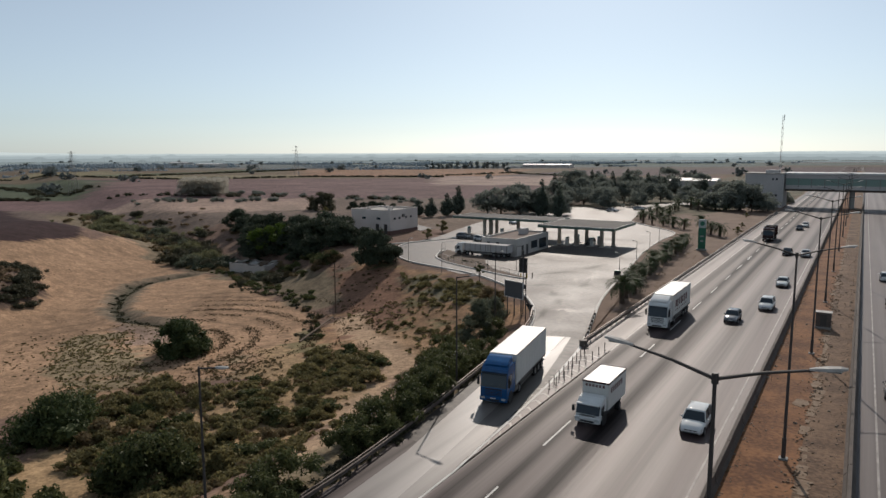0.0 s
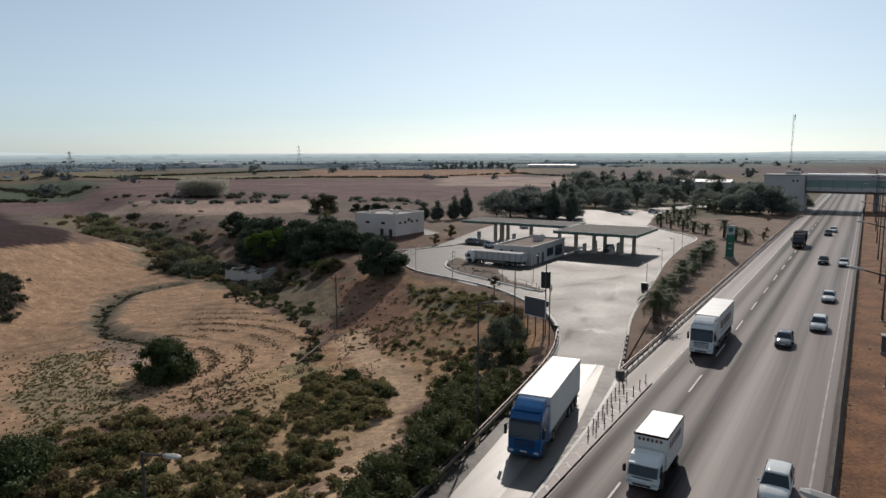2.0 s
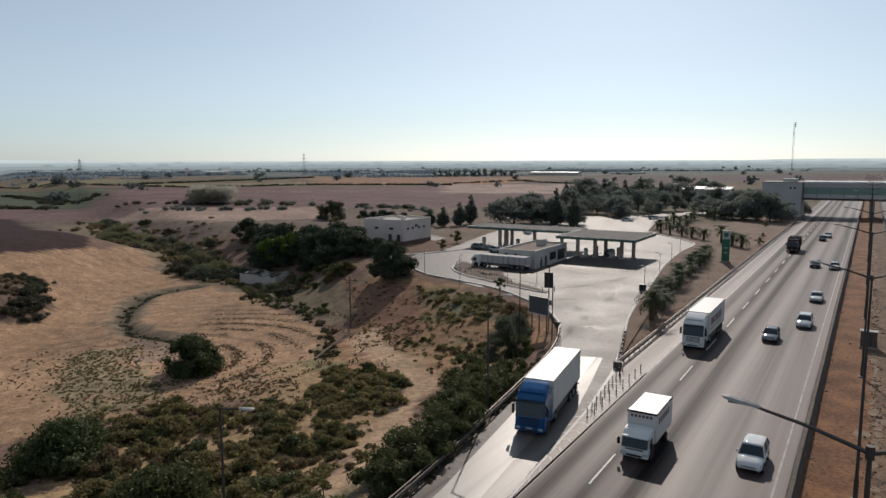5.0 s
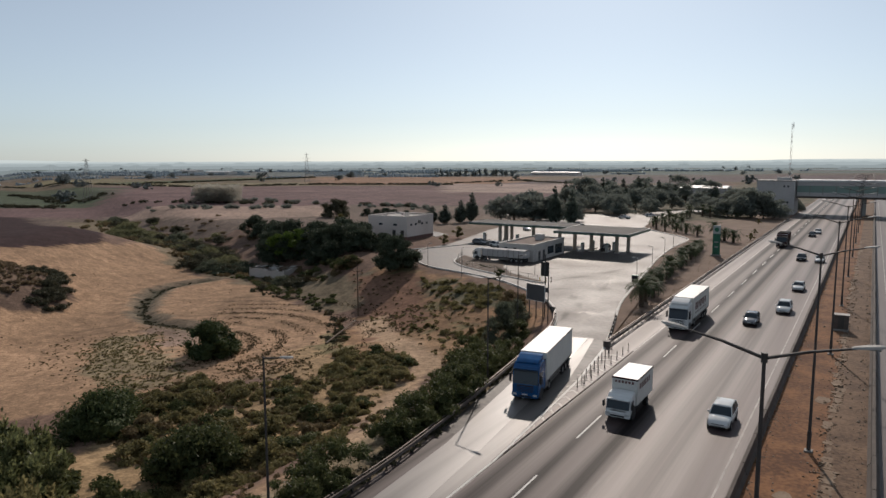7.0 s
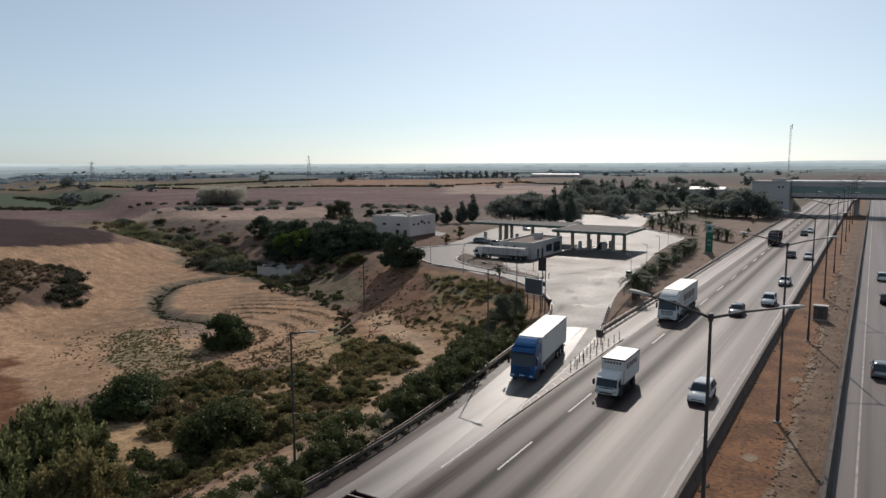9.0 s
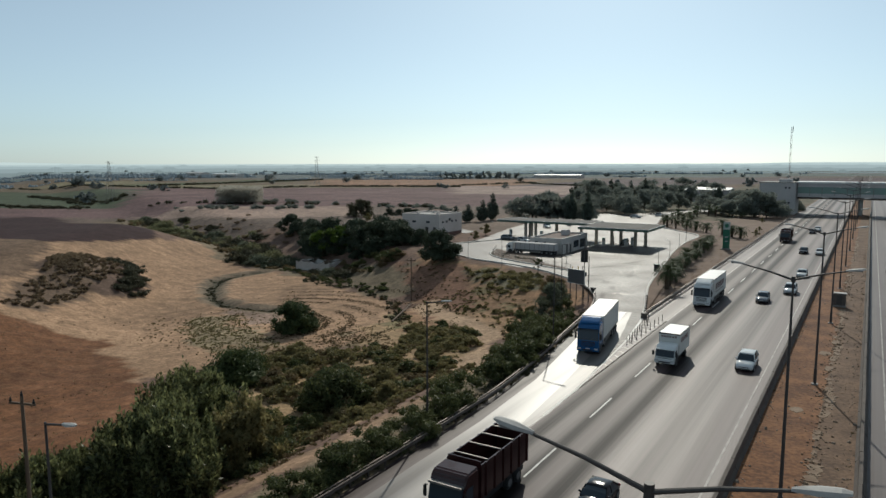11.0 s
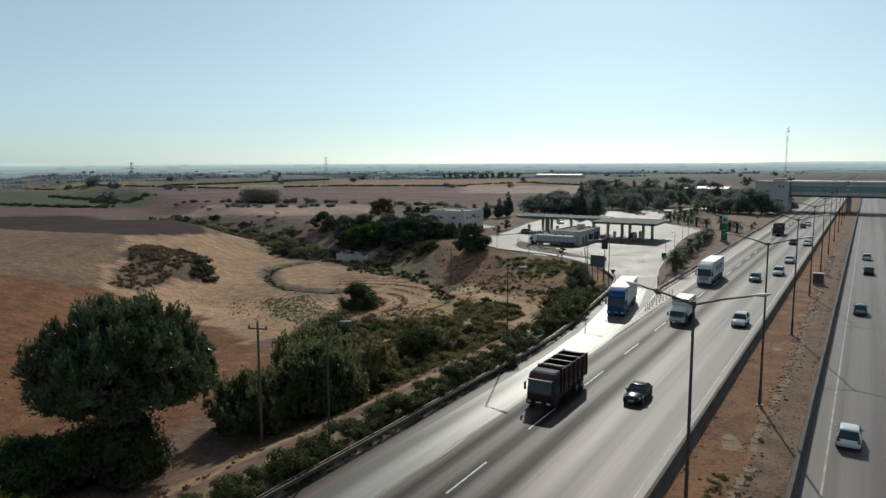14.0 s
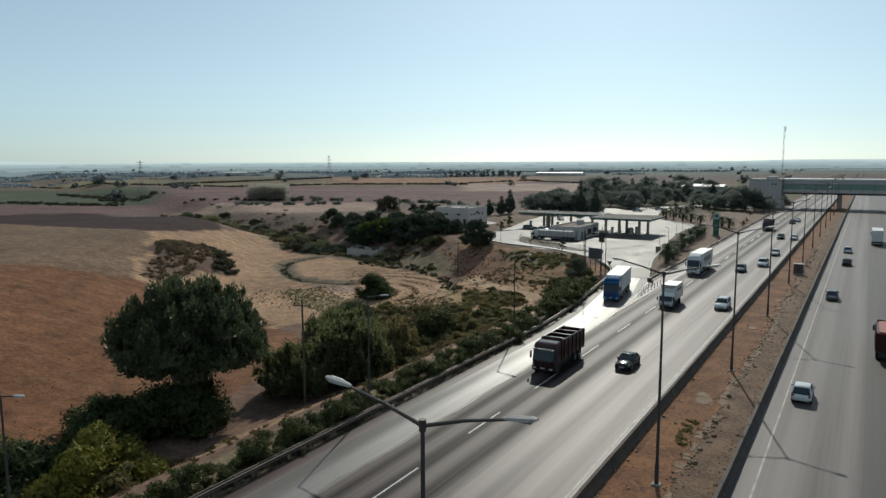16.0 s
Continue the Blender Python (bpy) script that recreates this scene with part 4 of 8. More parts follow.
# ---- plants ----
def leaf_cloud(blobs, count, size, rng, inner=0.25, slim=0.45, droop=0.0, shell=0.28, cores=0.66, upright=0.35):
    """Leaves as small folded diamonds, thick near the skin of the blobs: rows of x, y, z, rx, ry, rz."""
    B = np.array(blobs, float)
    w = B[:, 3] * B[:, 4] + B[:, 4] * B[:, 5]
    k = rng.choice(len(B), count, p=w / w.sum())
    d = rng.normal(size=(count, 3))
    d /= np.linalg.norm(d, axis=1)[:, None]
    d[:, 2] = np.where(d[:, 2] < -0.35, -d[:, 2] * 0.6, d[:, 2])
    r = 1.0 + rng.normal(size=count) * shell * 0.45
    r = np.where(rng.random(count) < inner, rng.random(count) ** 0.5, r)
    c = B[k, :3] + d * B[k, 3:] * r[:, None]
    n = d + rng.normal(size=(count, 3)) * 0.7
    n /= np.linalg.norm(n, axis=1)[:, None]
    a = np.cross(n, rng.normal(size=(count, 3)))
    a[:, 2] += upright - droop
    a -= n * (a * n).sum(1)[:, None]
    a /= np.linalg.norm(a, axis=1)[:, None] + 1e-9
    if upright >= 1.0:
        # leaves that stand outwards and upwards like small spikes
        a = d * 0.9 + rng.normal(size=(count, 3)) * 0.4
        a[:, 2] += 0.3 * upright
        a /= np.linalg.norm(a, axis=1)[:, None]
        n = np.cross(a, rng.normal(size=(count, 3)))
        n /= np.linalg.norm(n, axis=1)[:, None] + 1e-9
    b = np.cross(n, a)
    s = size * rng.uniform(0.6, 1.35, count)[:, None]
    core = []
    for x, y, z, rx, ry, rz in (blobs if cores else ()):
        ring = []
        for i in range(5):
            t = math.pi * (i + 0.5) / 5
            for j in range(8):
                q = 2 * math.pi * (j + 0.5 * (i % 2)) / 8
                g = cores * (0.85 + 0.3 * math.sin(5.1 * j + 3.7 * i + x * 7))
                ring.append((x + rx * g * math.sin(t) * math.cos(q), y + ry * g * math.sin(t) * math.sin(q), z + rz * g * math.cos(t)))
        for i in range(4):
            for j in range(8):
                core += [ring[8 * i + j], ring[8 * i + (j + 1) % 8], ring[8 * i + 8 + (j + 1) % 8], ring[8 * i + 8 + j]]
    v = np.stack([c - a * s * 0.5, c + b * s * slim * 0.5 + n * s * 0.06, c + a * s * 0.6, c - b * s * slim * 0.5 + n * s * 0.06], 1).reshape(-1, 3)
    if core:
        v = np.concatenate([v, np.array(core)])
    f = np.arange(len(v)).reshape(-1, 4)
    return v, f


def leaf_object(name, v, f, material, parent, label=""):
    me = bpy.data.meshes.new(name)
    me.vertices.add(len(v))
    me.vertices.foreach_set("co", v.ravel())
    me.loops.add(f.size)
    me.loops.foreach_set("vertex_index", f.ravel())
    me.polygons.add(len(f))
    me.polygons.foreach_set("loop_start", np.arange(len(f)) * 4)
    me.update(calc_edges=True)
    me.materials.append(material)
    ob = new(name, me)
    ob.parent = parent
    return tagged(ob, label)


def blob_heap(rng, n, rx, ry, h, r0, r1, base=0.15):
    """Blobs heaped into an uneven crown of half width rx, ry and height h."""
    out = []
    for i in range(n):
        a, q = rng.uniform(0, 2 * math.pi), rng.uniform(0, 1) ** 0.5
        z = rng.uniform(base, 1.0)
        lim = math.sqrt(max(0.05, 1 - (z * 1.02 - 0.38) ** 2 / 0.42))
        r = rng.uniform(r0, r1)
        out.append((rx * q * lim * math.cos(a), ry * q * lim * math.sin(a), max(h * z - r * 0.7, r * 0.4), r, r, r * rng.uniform(0.7, 1.0)))
    return out


def make_tree(name, seed, h, rx, trunk_h, blobs, leaves, size, material, bark=M_BARK, r0=0.16, r1=0.34, slim=0.45, ry=None, upright=0.35, sprays=0, low=0.0, cores=0.66):
    rng = np.random.default_rng(seed)
    root = new(name)
    heap = [(x, y, z + trunk_h, a, b, c) for x, y, z, a, b, c in blob_heap(rng, blobs, rx, ry or rx, h - trunk_h, r0 * rx, r1 * rx)]
    if low:
        # boughs that hang round the foot of the crown
        for i in range(int(blobs * 0.3)):
            a, q = 6.283 * (i + rng.uniform(0, 0.6)) / int(blobs * 0.3), rng.uniform(0.5, 0.98)
            heap.append((rx * q * low * math.cos(a), rx * q * low * math.sin(a), trunk_h + (h - trunk_h) * rng.uniform(0.05, 0.34), *(rng.uniform(r0, r1) * rx for _ in range(3))))
    bm = bmesh.new()
    tr = max(0.05, h * 0.022)
    tube(bm, (0, 0, -0.5), (0.02 * h, 0, trunk_h + 0.2 * h), tr * 1.5, tr, 8)
    for x, y, z, *_ in heap[: min(9, len(heap))]:
        tube(bm, (0.015 * h, 0, trunk_h + 0.1 * h), (x * 0.85, y * 0.85, z), tr * 0.6, tr * 0.2, 6)
    part("trunk", bm, bark, root)
    v, f = leaf_cloud(heap, leaves, size, rng, slim=slim, upright=upright, cores=cores)
    if sprays:
        # upright leafy shoots standing out of the crown's skin
        tips = []
        for k in rng.integers(0, len(heap), sprays):
            x, y, z, a, b, c = heap[k]
            t, e = rng.uniform(0, 6.283), rng.uniform(0.0, 1.3)
            w = rng.uniform(0.16, 0.34)
            tips.append((x + a * math.cos(t) * math.cos(e), y + b * math.sin(t) * math.cos(e), z + c * math.sin(e) + rng.uniform(0.1, 0.6), w, w, rng.uniform(0.7, 1.6)))
        v2, f2 = leaf_cloud(tips, sprays * 52, size * 0.9, rng, slim=slim, upright=2.2, cores=0)
        f = np.concatenate([f, f2 + len(v)])
        v = np.concatenate([v, v2])
    leaf_object("crown", v, f, material, root)
    return root


def make_shrub(seed, rx, h, blobs, leaves, size, material, slim=0.45, ry=None):
    rng = np.random.default_rng(seed)
    root = new("shrub")
    heap = blob_heap(rng, blobs, rx, ry or rx, h, 0.22 * rx, 0.45 * rx, 0.1)
    bm = bmesh.new()
    for x, y, z, *_ in heap[:6]:
        tube(bm, (0.05 * x, 0.05 * y, -0.3), (x * 0.8, y * 0.8, z), 0.035, 0.012, 5)
    part("branching", bm, M_BARK, root)
    v, f = leaf_cloud(heap, leaves, size, rng, slim=slim)
    leaf_object("foliage", v, f, material, root)
    return root


def plant(first, used, x, y, scale, turn, sink=0.0, up=None):
    """Set a plant, or a copy of it once the first is placed."""
    m = pose(x, y, gz(x, y) - sink, 0, 0, turn)
    s = Matrix.Diagonal((scale, scale, scale * (up or 1.0), 1))
    if used[0]:
        ob = copy_thing(first, m)
        ob.matrix_basis = m @ s
    else:
        ob = first
        ob.matrix_basis = m @ s
        used[0] = True
    return ob


PR = random.Random(5)

# the large dark tree beside the red field, and the growth at its foot
ob = make_tree("tree", 11, 13.5, 7.4, 5.6, 190, 54000, 0.46, M_LEAF_CAROB, r0=0.10, r1=0.19, slim=0.34, upright=1.8, sprays=1300, low=1.0)
ob.matrix_basis = pose(-47.2, -32.0, gz(-47.2, -32.0))
tagged(ob, "large dense dark green tree with a rounded crown in the field", "tree")
ob = make_tree("tree", 12, 6.2, 5.2, 1.3, 90, 17000, 0.40, M_LEAF_FIG, slim=0.42, r0=0.11, r1=0.21, upright=1.2, sprays=520, low=0.85)
ob.matrix_basis = pose(-40.5, -14.5, gz(-40.5, -14.5))
tagged(ob, "broad green fig-like tree beside the wooden pole", "tree")
for x, y, sd, h, rx in ((-50.5, -2.5, 212, 4.7, 4.8), (-56.0, 0.5, 213, 4.0, 4.4), (-47.0, -8.5, 214, 4.2, 3.8)):
    ob = make_tree("tree", sd, h, rx, 0.2, 46, 10000, 0.42, M_LEAF_FIG, slim=0.42, r0=0.13, r1=0.26, upright=1.2, sprays=240)
    ob.matrix_basis = pose(x, y, gz(x, y) - 0.1)
    tagged(ob, "low leafy green tree at the edge of the red field", "tree", "low field trees")
ob = make_tree("tree", 13, 4.4, 4.6, 0.7, 56, 10000, 0.38, M_LEAF_FIG, slim=0.42, r0=0.11, r1=0.21, upright=1.2, sprays=420, low=0.9)
ob.matrix_basis = pose(-43.5, -20.5, gz(-43.5, -20.5))
tagged(ob, "low spreading green tree below the wooden pole", "tree")
ob = make_tree("tree", 14, 4.6, 3.4, 0.1, 30, 7000, 0.4, M_LEAF_SCRUB, slim=0.5, r0=0.14, r1=0.28, sprays=60)
ob.matrix_basis = pose(-40.0, -5.5, gz(-40, -5.5))
tagged(ob, "olive green bushy tree on the roadside slope", "tree")
ob = make_shrub(15, 4.2, 5.2, 22, 7000, 0.42, M_LEAF_YELLOW)
ob.matrix_basis = pose(-37.5, -48.5, gz(-37.5, -48.5))
tagged(ob, "yellow-green leafy shrub above the roadside track", "shrub")
ob = make_shrub(16, 5.0, 5.4, 36, 10500, 0.40, M_LEAF_DARK)
ob.matrix_basis = pose(-46.4, -35.0, gz(-46.4, -35.0))
tagged(ob, "dark green thicket at the foot of the large tree", "shrub")
ob = make_shrub(17, 4.0, 3.8, 20, 6000, 0.42, M_LEAF_DARK)
ob.matrix_basis = pose(-47.0, -42.5, gz(-47, -42.5))
tagged(ob, "dark green thicket in the shade of the large tree", "shrub")
ob = make_shrub(117, 4.4, 3.9, 26, 7000, 0.42, M_LEAF_DARK, ry=3.4)
ob.matrix_basis = pose(-53.0, -38.0, gz(-53, -38) - 0.1, 0, 0, 30)
tagged(ob, "low dark thicket spreading into the ploughed field", "shrub")
ob = make_shrub(118, 4.6, 4.6, 30, 8000, 0.42, M_LEAF_DARK)
ob.matrix_basis = pose(-44.2, -51.0, gz(-44.2, -51.0) - 0.1)
tagged(ob, "dense dark green thicket beside the yellow-green shrub", "shrub")
ob = make_shrub(119, 3.4, 3.2, 20, 5000, 0.40, M_LEAF_SCRUB)
ob.matrix_basis = pose(-52.0, -49.0, gz(-52, -49) - 0.1)
tagged(ob, "olive thicket at the edge of the ploughed field", "shrub")

# oleanders along the guard rail
oleanders = []
for s in range(3):
    bush = make_shrub(30 + s, 1.9, 2.7, 15, 2600, 0.30, M_LEAF_OLEANDER, 0.3)
    rng = np.random.default_rng(330 + s)
    v, f = leaf_cloud(blob_heap(rng, 15, 1.7, 1.7, 2.8, 0.4, 0.8, 0.4), 24, 0.10, rng, inner=0, slim=0.8, cores=0)
    leaf_object("blossoms", v, f, M_BLOSSOM, bush, "small whitish blossoms")
    oleanders.append((tagged(bush, "dense dark oleander bush along the guard rail", "shrub", "oleander hedge"), [False]))
rail = [p for p in smooth_line(RAMP_EDGE, 2.4) if -80 < p[1] < 47]
for i, (x, y) in enumerate(rail):
    k = PR.randrange(3)
    if 10 < y < 14.5:
        continue
    thick = (1.0 if y < 36 else 0.85) if y > 6 else 0.86
    off = (2.2 if y > 6 else 1.7) + PR.uniform(-0.2, 0.5) + (0.8 if y > 36 else 0.0)
    plant(*oleanders[k], x - off, y + PR.uniform(-0.6, 0.6), thick * PR.uniform(0.85, 1.15), PR.uniform(0, 360), 0.1)
    if 30 < y < 44:
        plant(*oleanders[(k + 1) % 3], x - off - 2.6, y + PR.uniform(-1, 1), PR.uniform(0.85, 1.2), PR.uniform(0, 360), 0.1)
for x, y, s in ((-36.4, 57.2, 0.9), (-39.6, 49.0, 1.2)):
    plant(*oleanders[0], x, y, s, PR.uniform(0, 360), 0.1, 1.1)

def area(outline):
    """Anywhere inside an outline."""
    xs, ys = [p[0] for p in outline], [p[1] for p in outline]

    def pick(r):
        while True:
            x, y = r.uniform(min(xs), max(xs)), r.uniform(min(ys), max(ys))
            if inside(np.array([x]), np.array([y]), outline)[0]:
                return x, y
    return pick


ob = make_shrub(20, 2.5, 5.8, 34, 9000, 0.30, M_LEAF_TAMARISK, 0.3)
ob.matrix_basis = pose(-38.6, 56.6, gz(-38.6, 56.6) - 0.1)
tagged(ob, "tall feathery grey-green tamarisk beside the guard rail", "shrub")
ob = make_shrub(21, 2.1, 3.3, 22, 5000, 0.28, M_LEAF_TAMARISK, 0.3)
ob.matrix_basis = pose(-41.2, 65.6, gz(-41.2, 65.6) - 0.1)
tagged(ob, "grey-green bush below the billboard", "shrub")
ob = make_shrub(22, 2.2, 3.0, 22, 5000, 0.28, M_LEAF_BROWN, 0.3)
ob.matrix_basis = pose(-44.2, 70.4, gz(-44.2, 70.4) - 0.1)
tagged(ob, "dry brownish bush behind the billboard", "shrub")

# scrub on the slope and in the creek
scrubs = []
for s, mat, lab in ((0, M_LEAF_SCRUB, "olive green scrub bush on dry ground"), (1, M_LEAF_SCRUB, "olive green scrub bush on dry ground"), (2, M_LEAF_OLEANDER, "dark green scrub bush on dry ground"), (3, M_LEAF_BROWN, "brownish withered scrub bush on dry ground")):
    scrubs.append((tagged(make_shrub(40 + s, 1.3, 1.5, 11, 1300, 0.26, mat), lab, "shrub", "scrub bushes"), [False]))


def scatter(n, pick, sizes, kinds, seed, sink=0.1):
    r = random.Random(seed)
    done = 0
    while done < n:
        x, y = pick(r)
        plant(*scrubs[r.choice(kinds)], x, y, r.uniform(*sizes), r.uniform(0, 360), sink, r.uniform(0.7, 1.1))
        done += 1


def scrub_mass(n, pick, sizes, material, label, seed, leaves=130, leaf=0.34):
    """Many small bushes that stay one mass."""
    r, rng = random.Random(seed), np.random.default_rng(seed)
    blobs = []
    for i in range(n):
        x, y = pick(r)
        s = r.uniform(*sizes)
        z = gz(x, y)
        for k in range(4):
            q = s * r.uniform(0.4, 0.7)
            blobs.append((x + r.gauss(0, 0.5) * s, y + r.gauss(0, 0.5) * s, z + q * 0.5, q, q, q * 0.85))
    v, f = leaf_cloud(blobs, n * leaves, leaf, rng, cores=0.66 if sizes[1] > 0.5 else 0)
    return tagged(leaf_object("scrub", v, f, material, None), label, "scrub", kind="stuff")


def along(pts, spread):
    def pick(r):
        i = r.randrange(len(pts) - 1)
        t = r.random()
        (x0, y0), (x1, y1) = pts[i], pts[i + 1]
        return x0 + (x1 - x0) * t + r.gauss(0, spread), y0 + (y1 - y0) * t + r.gauss(0, spread)
    return pick


def off_path(pick, width=1.7):
    """The same places, but none on the trodden path."""
    def again_pick(r):
        while True:
            x, y = pick(r)
            if near_line(np.array([x]), np.array([y]), FOOTPATH)[0] > width:
                return x, y
    return again_pick


scatter(44, off_path(area([(-59, 47), (-53, 48.5), (-46, 47), (-41, 37.5), (-45, 36), (-53, 37)])), (0.55, 1.2), (0, 0, 1, 2), 1)
scatter(20, off_path(area([(-51, 32), (-41, 29.5), (-38, 24), (-46, 22), (-54, 28)])), (0.5, 1.1), (0, 0, 1, 2), 101)
BAND = [(-67, 13), (-58, 10.5), (-47, 8.5), (-39.5, 8), (-44, 18), (-51, 24), (-61, 31), (-70, 29), (-73, 22)]
scatter(46, area(BAND), (0.6, 1.6), (0, 0, 1, 1, 2, 3), 2)
ob = make_shrub(18, 5.0, 4.2, 40, 9000, 0.36, M_LEAF_DARK, ry=3.6)
ob.matrix_basis = pose(-62.5, 13.5, gz(-62.5, 13.5) - 0.2, 0, 0, -25)
tagged(ob, "broad dark green thicket at the edge of the red field", "shrub")
ob = make_shrub(19, 3.6, 4.4, 30, 8000, 0.36, M_LEAF_OLEANDER)
ob.matrix_basis = pose(-43.5, 9.5, gz(-43.5, 9.5) - 0.2)
tagged(ob, "rounded green bush with long leaves on the slope", "shrub")
scatter(16, along([(-50, -2), (-48, -6), (-46, -11), (-52, -10)], 2.2), (0.8, 1.9), (1, 2, 2), 107)
scatter(8, along([(-44, 20), (-42, 12), (-38, 4)], 1.6), (0.5, 1.2), (0, 1, 2, 3), 3)
scrub_mass(40, area([(-70, 84), (-55, 70), (-45, 69), (-51, 80)]), (0.5, 1.0), M_LEAF_SCRUB, "olive scrub on the forecourt embankment", 4, 200, 0.28)
scatter(9, area([(-62, 64), (-54, 64), (-54, 61), (-60, 61)]), (0.35, 0.6), (0, 1), 104)
scatter(12, area([(-51, 61), (-44, 62), (-43, 58), (-50, 56)]), (0.35, 0.7), (0, 1, 3), 105)
scrub_mass(20, along([(-200, 123), (-170, 112), (-150, 106), (-138, 101), (-108, 92)], 2.4), (0.9, 2.2), M_LEAF_HEDGE, "dull green scrub in the creek bed", 6, 360, 0.34)
scrub_mass(26, along([(-262, 143), (-232, 134), (-205, 126)], 3.4), (1.2, 2.6), M_LEAF_REED, "pale olive reeds in the upper creek", 106, 320, 0.5)
scrub_mass(16, along([(-330, 200), (-300, 205), (-270, 214), (-245, 236)], 4.0), (1.6, 3.0), M_LEAF_HAZED, "bushes on the field boundary", 13, 300, 0.5)
scatter(7, along([(-83, 73), (-76, 68), (-72, 62), (-66, 55)], 0.7), (0.4, 0.8), (2, 3, 3), 15)
scrub_mass(70, off_path(area([(-60, 48), (-53, 49.5), (-45.5, 47.5), (-40.5, 37), (-45, 35), (-54, 36)])), (0.4, 0.8), M_LEAF_SCRUB, "low olive scrub on the dry slope", 41)
scrub_mass(90, area(BAND), (0.35, 0.9), M_LEAF_SCRUB, "low olive scrub beside the field", 42)
scrub_mass(90, area(BAND), (0.3, 0.8), M_LEAF_BROWN, "withered scrub beside the field", 142)
scrub_mass(60, area([(-68, 10), (-52, 6), (-44, 4), (-44, -6), (-54, -4), (-66, 4)]), (0.5, 1.3), M_LEAF_OLEANDER, "dark scrub between the trees and the red field", 143, 190)
scrub_mass(70, along([(-39.5, -14), (-38.8, -4), (-38.2, 6), (-35.6, 14), (-35.0, 19)], 1.3), (0.3, 0.8), M_LEAF_SCRUB, "low olive weeds between the hedge and the slope", 145)
scrub_mass(60, along([(-39.5, -16), (-38.8, -4), (-38.2, 6), (-35.6, 14), (-36.5, 24)], 1.7), (0.25, 0.6), M_LEAF_BROWN, "withered weeds between the hedge and the slope", 146)
scatter(9, along([(-38.8, -8), (-38.6, 2), (-37.6, 10)], 1.2), (0.5, 1.1), (0, 1, 3), 108)
scrub_mass(46, area([(-71, 85), (-55, 70), (-45, 69), (-50, 81)]), (0.3, 0.6), M_LEAF_SCRUB, "low withered scrub on the embankment", 43)
scrub_mass(70, along([(-250, 141), (-200, 123), (-170, 110), (-150, 106), (-138, 101), (-106, 91)], 2.6), (0.4, 1.1), M_LEAF_BROWN, "tangled dry scrub along the creek", 44)
scrub_mass(40, along([(-230, 134), (-200, 123), (-170, 110), (-150, 106), (-138, 101), (-106, 91)], 2.6), (0.5, 1.3), M_LEAF_BROWN, "tangled grey-brown scrub along the creek", 144)
scrub_mass(90, along([(-330, 178), (-250, 146), (-205, 130), (-170, 118)], 6.0), (1.0, 2.2), M_LEAF_BROWN, "brownish scrub in the upper creek", 45, 150, 0.5)
scrub_mass(50, along([(-330, 180), (-250, 150), (-205, 134), (-170, 120)], 6.0), (0.9, 2.2), M_LEAF_REED, "green scrub in the upper creek", 46, 170, 0.5)
scrub_mass(22, along([(-250, 168), (-215, 155), (-180, 140), (-158, 126)], 7.0), (0.5, 1.2), M_LEAF_WITHERED, "scattered scrub on the bank", 47, 130, 0.45)
scrub_mass(80, along([(-153, 57), (-146, 56), (-139.5, 52), (-134, 47.5), (-130, 43)], 1.4), (0.8, 1.6), M_LEAF_HEDGE, "dark olive scrub on top of the mound", 48, 220)
scrub_mass(150, area([(-158, 50), (-152, 56), (-142, 52), (-133, 44), (-132, 38), (-142, 35), (-152, 40)]), (0.35, 0.8), M_LEAF_WITHERED, "withered brown scrub on the broken mound side", 49, 130)
scrub_mass(170, area([(-122.5, 15), (-136, 28), (-152, 42), (-140, 45), (-128, 33), (-121, 21)]), (0.3, 0.7), M_LEAF_WITHERED, "withered brown scrub on the bare tail of the mound", 149, 110, 0.3)
scrub_mass(60, along([(-140, 100), (-126, 94), (-114, 89), (-100, 83), (-86, 76)], 1.3), (0.4, 0.9), M_LEAF_OLEANDER, "dark low scrub under the grove", 52, 150)
scrub_mass(26, along([(-152, 109), (-145, 106), (-140, 103), (-162, 112), (-175, 117)], 2.4), (1.6, 2.8), M_LEAF_GROVE, "tall dark scrub in the creek bend", 53, 420, 0.36)
scrub_mass(30, along([(-260, 146), (-225, 135), (-195, 124), (-172, 114)], 5.0), (1.2, 2.8), M_LEAF_HEDGE, "tall scrub along the upper creek", 54, 320, 0.42)
# ditch weeds, kept dense and dark to double as the bank's shadow line
scrub_mass(190, along(DITCH, 0.55), (0.2, 0.5), M_LEAF_HEDGE, "dark dry weeds along the ditch, filling in its bank shadow", 51, 46, 0.25)
scrub_mass(90, along([(-66, 53), (-72, 62), (-80, 70), (-92, 77), (-108, 83), (-120, 86)], 0.8), (0.25, 0.6), M_LEAF_HEDGE, "dark weeds on the field edge", 151, 50, 0.25)

